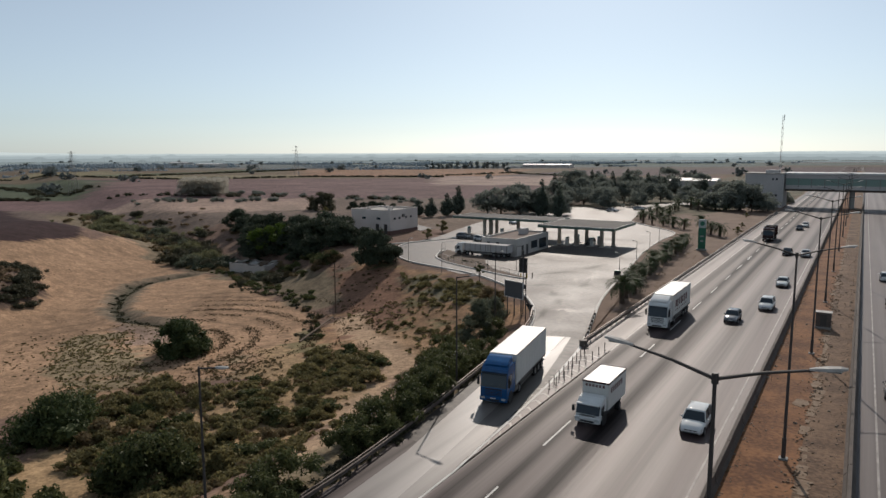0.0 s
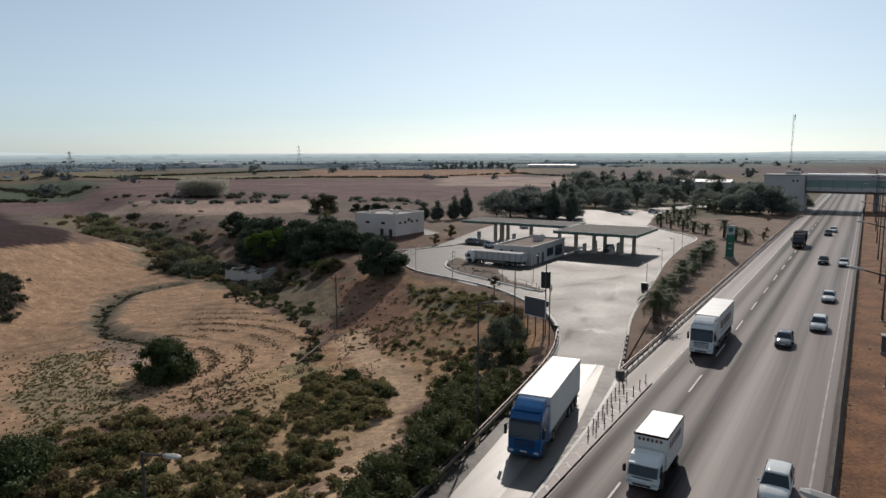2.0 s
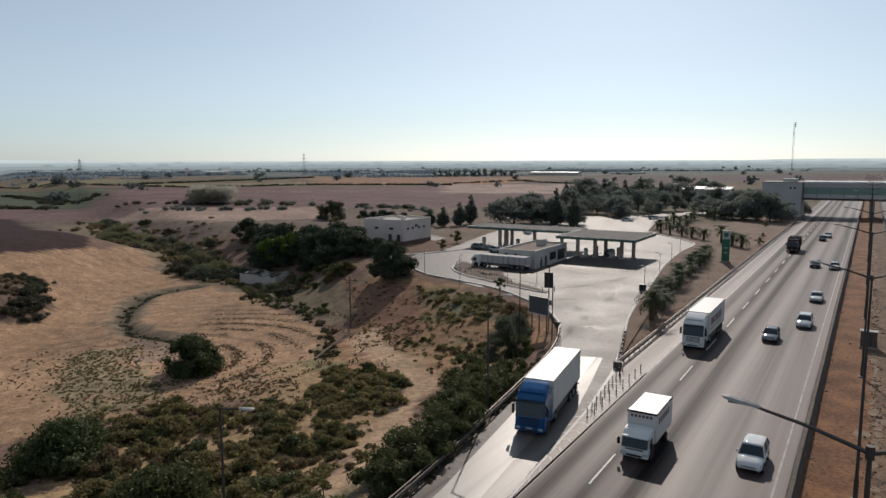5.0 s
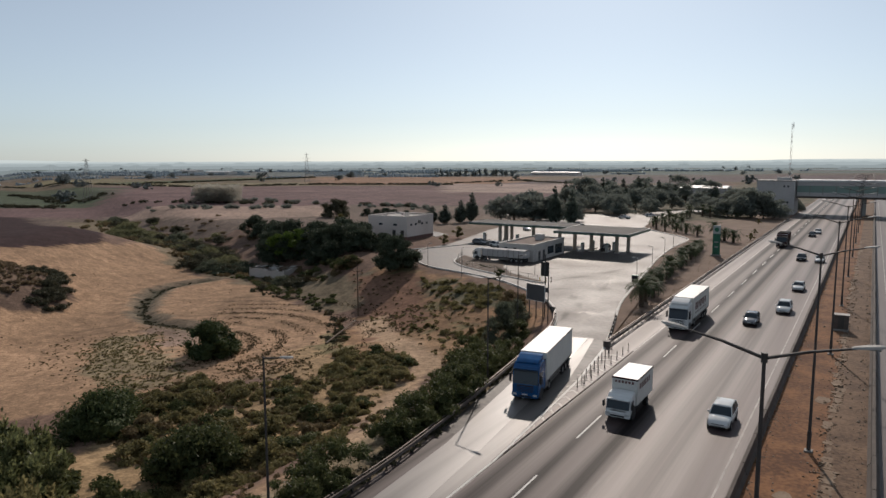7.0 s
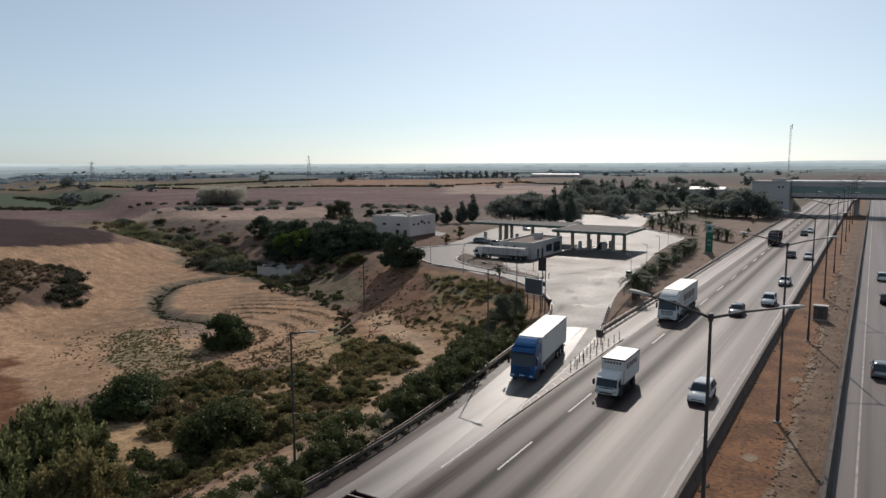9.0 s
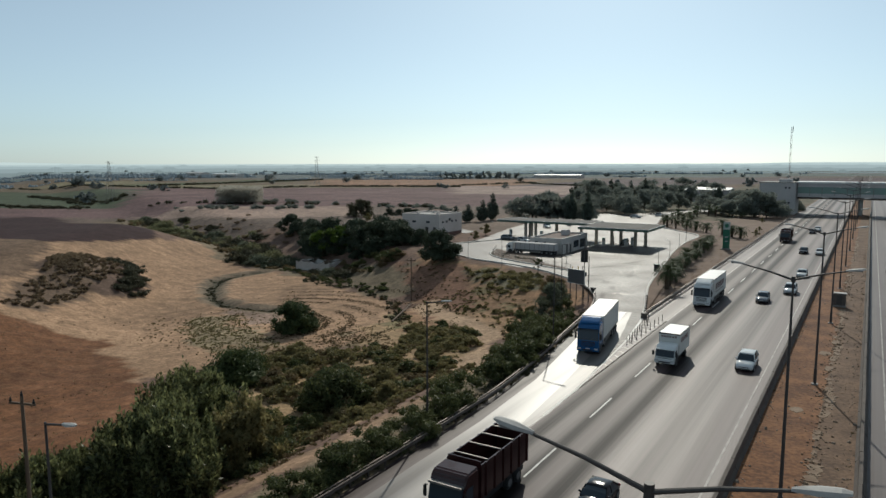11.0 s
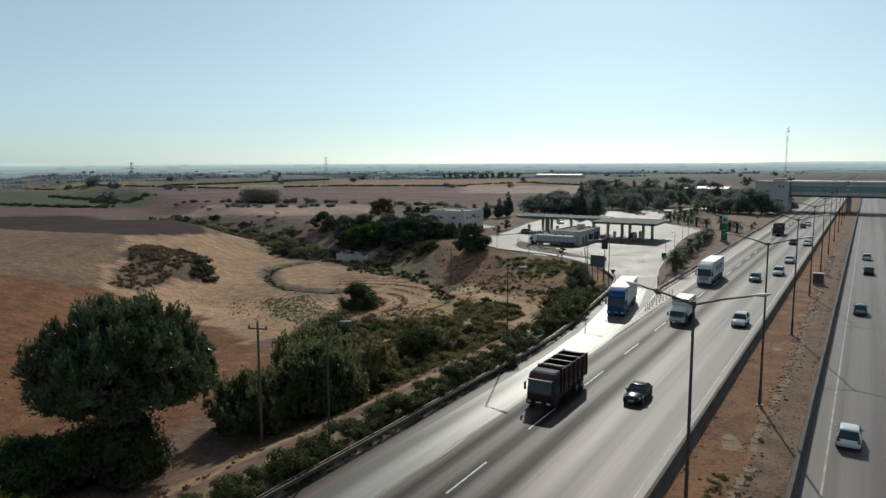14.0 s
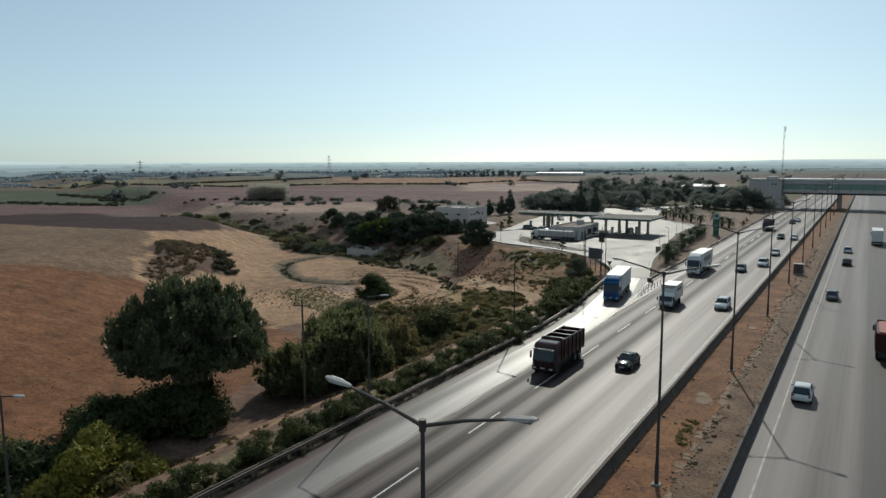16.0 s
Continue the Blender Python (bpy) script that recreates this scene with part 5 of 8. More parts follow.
creek_bushes = []
for s, m, lab in ((0, M_LEAF_HEDGE, "large dark olive bush in the dry creek"), (1, M_LEAF_REED, "pale olive reedy bush in the dry creek"), (2, M_LEAF_TAMARISK, "grey-green bush in the dry creek")):
    creek_bushes.append((tagged(make_shrub(55 + s, 4.2, 3.6, 22, 3600, 0.42, m), lab, "shrub", "creek bushes"), [False]))
for x, y, s, k in ((-252, 141, 1.3, 1), (-240, 143, 1.2, 1), (-160, 103, 1.2, 0), (-152.5, 102.5, 1.0, 2), (-176, 124, 1.1, 0), (-262, 151, 1.5, 1), (-246, 146, 1.3, 1), (-230, 141, 0.9, 0), (-214, 139, 1.1, 2), (-204, 133, 0.9, 0), (-192, 128, 1.2, 0), (-181, 124, 1.0, 2), (-172, 117, 1.1, 1), (-163, 116, 1.2, 0), (-154, 109, 1.0, 1), (-146, 104, 0.8, 0), (-186, 136, 0.8, 0), (-236, 156, 0.8, 0), (-296, 170, 1.2, 0), (-318, 182, 1.1, 2), (-280, 176, 0.8, 0), (-118, 95, 0.6, 2), (-108, 91, 0.5, 0)):
    plant(*creek_bushes[k], x, y, s, 37 * x, 0.2, 0.8 + 0.06 * (int(-x) % 6))

# island bush and the dense grove by the ruin
ob = make_shrub(60, 3.6, 5.2, 70, 11000, 0.32, M_LEAF_DARK)
ob.matrix_basis = pose(-79.5, 41.5, gz(-79.5, 41.5) - 0.1)
tagged(ob, "solitary dark rounded bush in the stubble field", "shrub")
grove = []
for s, mat in ((0, M_LEAF_GROVE), (1, M_LEAF_GROVE), (2, M_LEAF_GROVE)):
    grove.append((tagged(make_tree("tree", 70 + s, 7.2, 4.8, 0.3, 30, 4200, 0.55, mat, r0=0.2, r1=0.38), "dense dark green tree of the grove by the ruin", "tree", "grove trees"), [False]))
r = random.Random(21)
for x, y, s in ((-143, 116, 0.9), (-137, 113, 1.0), (-131, 112, 1.05), (-125, 113, 1.05), (-119, 112, 1.0), (-113, 111, 1.0), (-107, 110, 0.95), (-103, 107, 0.9), (-128, 119, 1.1), (-118, 119, 1.1), (-110, 116, 0.95), (-140, 122, 1.05), (-176, 141, 0.95), (-168, 136, 0.8), (-160, 134, 0.8), (-152, 128, 0.9), (-134, 107, 0.55), (-116, 105, 0.7), (-110, 103.5, 0.75), (-147, 121, 1.0), (-100, 112, 0.7)):
    plant(*grove[r.randrange(3)], x, y, s, r.uniform(0, 360), 0.4, r.uniform(0.85, 1.05))
bright = tagged(make_tree("tree", 75, 7.4, 4.6, 1.0, 22, 3400, 0.6, M_LEAF_BRIGHT), "bright green sunlit tree in the grove", "tree", "grove trees")
bright.matrix_basis = pose(-134.5, 112.0, gz(-134.5, 112.0) + 0.5)
copy_thing(bright, pose(-128.5, 112.5, gz(-128.5, 112.5) + 0.6, 0, 0, 80))
ob = make_tree("tree", 77, 8.0, 4.5, 1.0, 66, 13000, 0.40, M_LEAF_GROVE, r0=0.18, r1=0.32, low=0.8)
ob.matrix_basis = pose(-80.5, 90.5, gz(-80.5, 90.5) - 0.6)
tagged(ob, "round dark evergreen tree at the edge of the forecourt", "tree")
ob = make_tree("tree", 78, 6.8, 4.8, 0.2, 34, 4200, 0.5, M_LEAF_HEDGE, r0=0.2, r1=0.36)
ob.matrix_basis = pose(-190, 200, gz(-190, 200) - 0.3) @ Matrix.Diagonal((1.25, 1.25, 1.2, 1))
tagged(ob, "solitary dark round tree in the fallow field", "tree")
ob = make_tree("tree", 79, 3.0, 1.1, 0.7, 10, 1100, 0.26, M_LEAF_OLEANDER)
ob.matrix_basis = pose(-51.8, 81.2, 0.0)
tagged(ob, "young sapling on the forecourt edge", "tree")
small = tagged(make_tree("tree", 80, 3.4, 2.0, 0.6, 10, 900, 0.4, M_LEAF_SCRUB), "small pale green tree in dry grass", "tree", "small field trees")
small.matrix_basis = pose(-124, 146, gz(-124, 146))
for x, y, s in ((-96, 142, 1.0), (-168, 176, 1.1), (-92, 128, 0.8), (-24.6, 178, 0.6), (-26.0, 196, 0.45), (-29.5, 231, 0.5)):
    copy_thing(small, pose(x, y, max(gz(x, y), 0.08 if x > -30 else -9)) @ Matrix.Diagonal((s, s, s, 1)))

for x, y, s in ((-184, 213, 0.55), (-180, 215, 0.5), (-176, 216, 0.6), (-172, 217, 0.5), (-167, 219, 0.45)):
    plant(*grove[r.randrange(3)], x, y, s, r.uniform(0, 360), 0.3, 0.9)

# trees behind the filling station and by the rest area
def cypress(seed, h, w):
    rng = np.random.default_rng(seed)
    root = new("cypress")
    bm = bmesh.new()
    tube(bm, (0, 0, -0.3), (0, 0, h * 0.8), 0.2, 0.05, 7)
    part("trunk", bm, M_BARK, root)
    heap = []
    for i in range(34):
        z = rng.uniform(0.06, 0.97)
        wr = w * (1 - z) ** 0.6 * min(1.0, 0.45 + z * 2.4)
        a = rng.uniform(0, 6.28)
        rr = max(0.25, wr * 0.5)
        heap.append((wr * 0.55 * math.cos(a), wr * 0.55 * math.sin(a), h * z, rr, rr, rr * 1.8))
    v, f = leaf_cloud(heap, 3200, 0.5, rng)
    leaf_object("crown", v, f, M_LEAF_CYPRESS, root)
    return tagged(root, "dark narrow conifer behind the filling station", "tree", "conifers")


cy = cypress(90, 13.5, 3.0)
cy.matrix_basis = pose(-91.6, 200.8, 0)
for x, y, s in ((-84, 197.7, 0.92), (-130.6, 182, 0.46), (-124.8, 181.5, 0.52), (-121.7, 187.2, 0.62), (-121.5, 195, 0.8), (-127, 336, 0.9), (-121, 338, 1.0), (-117, 334, 0.85), (-111, 342, 0.95), (-104, 346, 1.05), (-99, 340, 0.8), (-93, 345, 0.9), (-140, 332, 0.9), (-84, 342, 0.75), (-66, 352, 0.7), (-60, 356, 0.6), (-52, 350, 0.65)):
    w = s * 1.1 if -100 < x and y < 250 else 0.95 + 0.15 * s
    copy_thing(cy, pose(x, y, gz(x, y), 0, 0, 37 * s) @ Matrix.Diagonal((w, w, s, 1)))
groups = []
for s in range(3):
    groups.append((tagged(make_tree("tree", 95 + s, 10.5, 5.6, 1.0, 30, 3600, 0.75, M_LEAF_HAZED, r0=0.22, r1=0.4, cores=0), "tall dark evergreen tree of the rest area", "tree", "rest area trees"), [False]))
r = random.Random(8)
REST_TREES = [(-114, 204, 1.0), (-108, 203, 1.2), (-101, 204, 1.1), (-104, 209, 1.15), (-95, 206, 1.0), (-88, 210, 0.85), (-97, 210, 0.9), (-82, 248, 0.85), (-75, 262, 0.8), (-88, 256, 0.9), (-98, 262, 0.9), (-92, 272, 0.95), (-86, 280, 1.0), (-80, 290, 1.05), (-104, 258, 0.8), (-74, 296, 0.85), (-110, 268, 0.9), (-100, 290, 1.1), (-90, 306, 1.1), (-112, 300, 1.0), (-122, 290, 1.0), (-128, 330, 1.35), (-135, 338, 1.3), (-120, 345, 1.2), (-105, 350, 1.25)]
FAR_REST_TREES = [(-92, 352, 1.2), (-80, 350, 1.1), (-70, 360, 1.1), (-110, 380, 1.3), (-96, 400, 1.3), (-84, 395, 1.2), (-140, 380, 1.1), (-31, 256, 1.12), (-36, 259, 1.15), (-28, 262, 0.9), (-42, 264, 1.0), (-40, 258, 0.9), (-50, 268, 0.8), (-46, 262, 0.75), (-55, 276, 0.85), (-60, 284, 0.8), (-44, 284, 0.85), (-40, 320, 1.0), (-48, 330, 1.0), (-30, 330, 0.8), (-56, 345, 1.0), (-24.5, 312, 0.5), (-26, 318, 0.55)]
for x, y, s in REST_TREES + FAR_REST_TREES:
    plant(*groups[r.randrange(3)], x, y, s, r.uniform(0, 360), 0.3, r.uniform(0.85, 1.05))


# palms
def palm(seed, trunk_h):
    rng = np.random.default_rng(seed)
    root = new("palm_tree")
    bm = bmesh.new()
    z = -0.3
    while z < trunk_h:
        tube(bm, (0, 0, z), (0, 0, z + 0.26), 0.24, 0.34, 9)
        z += 0.22
    part("trunk", bm, M_PALMBARK, root)
    verts, faces = [], []
    for i in range(34):
        az, el = rng.uniform(0, 6.28), rng.uniform(-0.25, 1.25)
        ln = rng.uniform(1.9, 2.6)
        p = np.array([0.0, 0.0, trunk_h + 0.1])
        for k in range(7):
            e = el - (k / 6.0) ** 1.4 * 1.55
            d = np.array([math.cos(az) * math.cos(e), math.sin(az) * math.cos(e), math.sin(e)])
            s = np.array([-math.sin(az), math.cos(az), 0.0])
            q = p + d * ln / 7
            w = 0.42 * math.sin(math.pi * (0.12 + 0.86 * (k + 0.5) / 7))
            for side in (-1, 1):
                for u in (0.15, 0.6):
                    b0, b1 = p + (q - p) * u, p + (q - p) * (u + 0.3)
                    tip = b1 + side * s * w + d * 0.16 + np.array([0, 0, -0.10])
                    n = len(verts)
                    verts += [tuple(b0), tuple(b1), tuple(tip + d * 0.04), tuple(tip)]
                    faces.append((n, n + 1, n + 2, n + 3))
            p = q
    raw("fronds", verts, faces, M_FROND, root)
    return root


palms = [(tagged(palm(1, 1.7), "short date palm with a bushy crown on the island", "palm tree", "palm row"), [False]), (tagged(palm(2, 2.3), "short date palm with a bushy crown on the island", "palm tree", "palm row"), [False])]
r = random.Random(17)


def plant_palm(x, y, s):
    first, used = palms[r.randrange(2)]
    m = pose(x, y, 0.08, r.uniform(-3, 3), r.uniform(-3, 3), r.uniform(0, 360)) @ Matrix.Diagonal((s, s, s, 1))
    if used[0]:
        copy_thing(first, m).matrix_basis = m
    else:
        first.matrix_basis = m
        used[0] = True


for i in range(21):
    y = 76 + 3.7 * i
    plant_palm(-25.5 - (y - 76) * 0.068 - (1.3 if i > 2 else 0) + r.uniform(-0.4, 0.4), y + r.uniform(-0.5, 0.5), r.uniform(0.88, 1.12) * (1.2 if i == 0 else 1.0))
for x, y in ((-55.3, 198), (-51.4, 193.6), (-47.4, 191), (-43.8, 187.4), (-39.5, 182.6), (-58.9, 207.9), (-57.6, 214), (-57.1, 222), (-56.6, 229), (-56.2, 237), (-56.5, 246), (-57, 254), (-30.5, 173), (-27.7, 169.8), (-34, 178), (-52, 206), (-48, 200), (-44, 258), (-50, 256), (-40, 254), (-54, 262), (-60, 268)):
    plant_palm(x, y, r.uniform(1.0, 1.35))


# far field trees, treelines and the glowing haze rims with hills
far = tagged(make_tree("tree", 130, 10.0, 6.4, 0.6, 16, 1100, 1.5, M_LEAF_FAR_HAZE), "distant dark field tree", "tree", "distant trees")
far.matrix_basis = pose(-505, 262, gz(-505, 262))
r = random.Random(33)
for i in range(96):
    d, a = r.uniform(620, 2100), radians(r.uniform(-3, 66))
    x, y = -d * math.sin(a), d * math.cos(a)
    if d < 620 and r.random() < 0.5 or (abs(x) < 60):
        continue
    s = r.uniform(0.45, 0.95)
    copy_thing(far, pose(x, y, gz(x, y) - 0.5, 0, 0, r.uniform(0, 360)) @ Matrix.Diagonal((s * r.uniform(0.8, 1.4), s, s * r.uniform(0.7, 1.0), 1)))
for i in range(16):
    x, y = -562 + i * 6.4 + r.uniform(-2, 2), 868 + i * 3.9 + r.uniform(-5, 5)
    copy_thing(far, pose(x, y, gz(x, y) - 0.5, 0, 0, r.uniform(0, 360)) @ Matrix.Diagonal((0.55, 0.55, r.uniform(0.9, 1.35), 1)))
for x, y, s in ((-752, 404, 1.15), (-742, 398, 0.9), (-829, 565, 0.8), (-640, 760, 0.9), (-655, 775, 0.7), (-610, 560, 0.5), (-700, 640, 0.55)):
    copy_thing(far, pose(x, y, gz(x, y) - 0.5, 0, 0, 40 * s) @ Matrix.Diagonal((s * 1.1, s, s, 1)))


def plantation():
    """A square stand of tall slim trees, planted close together."""
    rng = np.random.default_rng(60)
    blobs = []
    for i in range(11):
        for j in range(9):
            u, w = i / 10 + rng.uniform(-0.03, 0.03), j / 8 + rng.uniform(-0.03, 0.03)
            x, y = -322 + 19 * u - 18 * w, 233 + 12 * u + 20 * w
            for k in range(3):
                blobs.append((x + rng.normal() * 0.8, y + rng.normal() * 0.8, gz(x, y) + 1.8 + 3.0 * k, 1.9, 1.9, 2.2 if k < 2 else rng.uniform(1.2, 2.6)))
    v, f = leaf_cloud(blobs, 34000, 0.8, rng, inner=0.5, cores=0)
    return tagged(leaf_object("plantation", v, f, M_LEAF_GREY_HAZE, None), "dense square plantation of slim grey-green trees", "plantation", kind="stuff")


plantation()
scrub_mass(420, along([(-893, 401), (-780, 402), (-660, 401), (-527, 401), (-481, 504), (-420, 540), (-354, 567)], 1.6), (1.2, 2.2), M_LEAF_HEDGE, "low dark hedge between far fields", 62, 40, 1.1)
scrub_mass(220, along([(-653, 429), (-662, 530), (-672, 630), (-684, 734)], 1.8), (1.4, 2.6), M_LEAF_HEDGE, "dark hedge along a far field track", 63, 60, 1.1)
scrub_mass(160, along([(-376, 600), (-354, 741), (-330, 700), (-253, 655)], 2.0), (1.0, 2.0), M_LEAF_HEDGE, "low dark growth between far fields", 64, 60, 1.1)
scrub_mass(90, along([(-640, 300), (-560, 285), (-492, 262), (-470, 268)], 5.0), (1.2, 2.8), M_LEAF_HEDGE, "dark bushes round the green field", 65, 90, 0.9)
scrub_mass(60, along([(-560, 205), (-500, 215), (-450, 228)], 4.0), (1.2, 2.6), M_LEAF_HEDGE, "dark bushes at the edge of the green field", 66, 90, 0.9)
scrub_mass(46, along([(-372, 220), (-300, 245), (-245, 266), (-200, 270)], 3.0), (1.0, 2.6), M_LEAF_HEDGE, "dark bushes along the upper edge of the pale strip", 67, 140, 0.6)
scrub_mass(30, along([(-150, 262), (-190, 262), (-240, 268), (-300, 268), (-345, 262)], 5.0), (1.4, 2.8), M_LEAF_HAZED, "hedgerow bushes along the fallow field", 61, 260, 0.5)


def treeline(seed, d, n, h, a0, a1):
    """Far belts of trees, each a run of crowns that touch."""
    rg = np.random.default_rng(seed)
    verts, faces = [], []
    for i in range(n):
        a = radians(rg.uniform(a0, a1))
        dd = d * rg.uniform(0.93, 1.07)
        cx, cy = -dd * math.sin(a), dd * math.cos(a)
        way = a + rg.normal() * 0.35
        run = rg.uniform(8, 70) if rg.random() < 0.7 else rg.uniform(2, 8)
        size = rg.uniform(0.5, 1.0) * h
        u = -run
        while u < run:
            u += size * rg.uniform(0.3, 0.9)
            x, y = cx + math.cos(way) * u + rg.normal() * size * 0.2, cy + math.sin(way) * u + rg.normal() * size * 0.3
            z, q0, up = gz(x, y), size * rg.uniform(0.35, 0.6), size * rg.uniform(0.5, 1.15)
            n0 = len(verts)
            for f, g in ((0.9, 0.0), (1.0, 0.45), (0.62, 0.85)):
                for m in range(6):
                    t = m * 2 * math.pi / 6 + g
                    q = q0 * f * rg.uniform(0.8, 1.2)
                    verts.append((x + q * math.cos(t), y + q * math.sin(t), z - 0.5 + up * g * rg.uniform(0.9, 1.1)))
            verts.append((x, y, z + up))
            for m in range(6):
                k = (m + 1) % 6
                faces += [(n0 + m, n0 + k, n0 + 6 + k, n0 + 6 + m), (n0 + 6 + m, n0 + 6 + k, n0 + 12 + k, n0 + 12 + m), (n0 + 12 + m, n0 + 12 + k, n0 + 18)]
    return tagged(raw("distant_woods", verts, faces, M_FAR_TREE_HAZE), "distant belts of trees on the plain", "woods", kind="stuff")


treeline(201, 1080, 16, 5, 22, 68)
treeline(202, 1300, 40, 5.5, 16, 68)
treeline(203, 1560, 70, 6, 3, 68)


def haze_rim(name, radius, colour, heights, label):
    """A pale glowing rim of the plain, far behind everything; its emission stands in for haze."""
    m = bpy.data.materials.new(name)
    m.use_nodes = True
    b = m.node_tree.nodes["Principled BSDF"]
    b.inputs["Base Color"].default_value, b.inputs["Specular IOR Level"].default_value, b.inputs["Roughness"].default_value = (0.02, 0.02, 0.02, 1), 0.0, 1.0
    # the haze is this glow; the rim is no real light source
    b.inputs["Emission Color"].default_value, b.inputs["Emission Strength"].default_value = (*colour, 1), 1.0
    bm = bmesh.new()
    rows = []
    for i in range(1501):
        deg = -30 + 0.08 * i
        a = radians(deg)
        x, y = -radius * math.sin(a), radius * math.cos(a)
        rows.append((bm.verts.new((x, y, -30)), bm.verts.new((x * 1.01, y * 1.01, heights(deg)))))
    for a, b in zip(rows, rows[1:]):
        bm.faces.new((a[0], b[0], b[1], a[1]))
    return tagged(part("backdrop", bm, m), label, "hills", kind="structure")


def rim_noise(deg, seed):
    return noise.noise((deg * 0.35, seed, 0)) + 0.5 * noise.noise((deg * 1.7, seed, 4))


def clumps(deg, seed):
    """Groups of trees and roofs that stand out of the far plain here and there."""
    here = max(0, noise.noise((deg * 0.9, seed, 2)) - 0.05)
    return min(1, here * 3.2) * (0.45 + 0.55 * abs(noise.noise((deg * 4.5, seed, 6)))) * (0.75 + 0.5 * abs(noise.noise((deg * 13.0, seed, 3))))


def ridge(deg):
    t = min(1, max(0, (9 - deg) / 5))
    return t * t * (3 - 2 * t)


haze_rim("air_farthest", 4300, (0.60, 0.655, 0.675), lambda deg: 22.0 + 0.8 * rim_noise(deg, 3.0) + 7 * ridge(deg) + 10 * max(0, min(1, (deg - 58) / 6)), "glowing haze band for pale distant hills fading into the sky")
haze_rim("air_far", 3500, (0.49, 0.55, 0.585), lambda deg: 18.6 + 1.0 * rim_noise(deg, 1.0) + 4 * ridge(deg) + 5 * clumps(deg, 11.0), "glowing pale blue-grey haze band of the plain along the horizon")
haze_rim("air_mid", 2750, (0.385, 0.44, 0.475), lambda deg: 14.2 + 1.4 * rim_noise(deg, 5.0) + 2 * ridge(deg) + 8 * clumps(deg, 21.0), "glowing blue-grey haze band shaped like woods and villages far on the plain")
haze_rim("air_near", 2150, (0.30, 0.345, 0.375), lambda deg: 9.0 + 1.6 * rim_noise(deg, 9.0) + 9 * clumps(deg, 31.0), "glowing grey-green haze band shaped like tree belts on the plain")
haze_rim("air_nearest", 1700, (0.23, 0.265, 0.285), lambda deg: 3.0 + 1.6 * rim_noise(deg, 13.0) + 10 * clumps(deg, 41.0), "glowing haze band shaped like tree groups on the nearer plain")


scrub_mass(420, along([(-26.0, -95), (-25.9, -40), (-26.0, 6), (-26.8, 20), (-28.6, 36), (-31.2, 53)], 0.35), (0.2, 0.55), M_LEAF_HEDGE, "low dark weeds under the guard rail", 192, 40, 0.22)
M_LEAF_STRAWDARK = leafy("leaf_old_straw", (0.085, 0.062, 0.034), (0.17, 0.125, 0.068))
M_LEAF_DRY2 = leafy("leaf_straw", (0.17, 0.12, 0.065), (0.27, 0.205, 0.115))
# dry tufts and stubble clumps over the near land
def tufts(name, n, pick, height, material, label, seed, blades=5):
    rg = random.Random(seed)
    verts, faces = [], []
    for i in range(n):
        x, y = pick(rg)
        z = gz(x, y)
        if x < -26 and noise.noise((x * 0.13, y * 0.13, seed)) < (0.05 if seed not in (3, 4) else -0.25):
            continue
        if y > 40 and -75 < x < -26 and z > -0.35 and 0.405 * x + 0.914 * y > 36 and material is not M_LEAF_DRY2:
            continue
        s = rg.uniform(0.6, 1.4) * height
        for b in range(blades):
            t = rg.uniform(0, 6.28)
            dx, dy = math.cos(t), math.sin(t)
            w, ln = s * 0.30, s * rg.uniform(0.5, 0.9)
            n0 = len(verts)
            verts += [(x - dy * w, y + dx * w, z - 0.03), (x + dy * w, y - dx * w, z - 0.03), (x + dx * ln + dy * w * 0.5, y + dy * ln - dx * w * 0.5, z + s * rg.uniform(0.5, 1.0))]
            faces.append((n0, n0 + 1, n0 + 2))
    return tagged(raw(name, verts, faces, material), label, "grass", kind="stuff")


SLOPE = [(-56, 43), (-53, 52), (-62, 60), (-72, 70), (-62, 76), (-46, 67), (-41, 57), (-39, 46), (-37, 37), (-36, 26), (-34, 14), (-33, 0), (-36, -10), (-43, -6), (-43, 6), (-45, 18), (-52, 29), (-55, 37)]
scrub_mass(300, off_path(area(SLOPE)), (0.14, 0.42), M_LEAF_SCRUB, "low olive weeds between dry grass on the slope", 70, 46, 0.22)
scrub_mass(260, off_path(area(SLOPE)), (0.12, 0.36), M_LEAF_BROWN, "withered low weeds on the slope", 71, 40, 0.22)
scrub_mass(120, area([(-34, -12), (-30.5, 8), (-33, 10), (-38, -10), (-38, -60), (-32, -60)]), (0.15, 0.4), M_LEAF_BROWN, "dry weeds beside the roadside track", 72, 44, 0.22)
scrub_mass(900, area(WEEDS), (0.07, 0.2), M_LEAF_SCRUB, "greenish weeds over the stubble", 73, 22, 0.18)
scrub_mass(700, area([(-112, 36), (-104, 50), (-92, 54), (-76, 52), (-66, 46), (-60, 38), (-66, 31), (-78, 22), (-96, 22)]), (0.05, 0.17), M_LEAF_BROWN, "small dry weeds scattered over the stubble", 173, 18, 0.18)
scrub_mass(180, area([(-74, 44), (-62, 44), (-54, 36), (-60, 33), (-72, 36)]), (0.10, 0.26), M_LEAF_BROWN, "sparse weeds on the stubble edge", 74, 26, 0.20)
scrub_mass(120, area([(-92, 90), (-74, 70), (-64, 60), (-58, 66), (-68, 82), (-80, 90)]), (0.12, 0.36), M_LEAF_BROWN, "dry weeds on the red bank", 75, 40, 0.22)
LOWER = [(-56, 36), (-46, 36), (-40.5, 30), (-38, 22), (-37, 8), (-39, 0), (-45, 6), (-43, 16), (-50, 24), (-60, 31)]
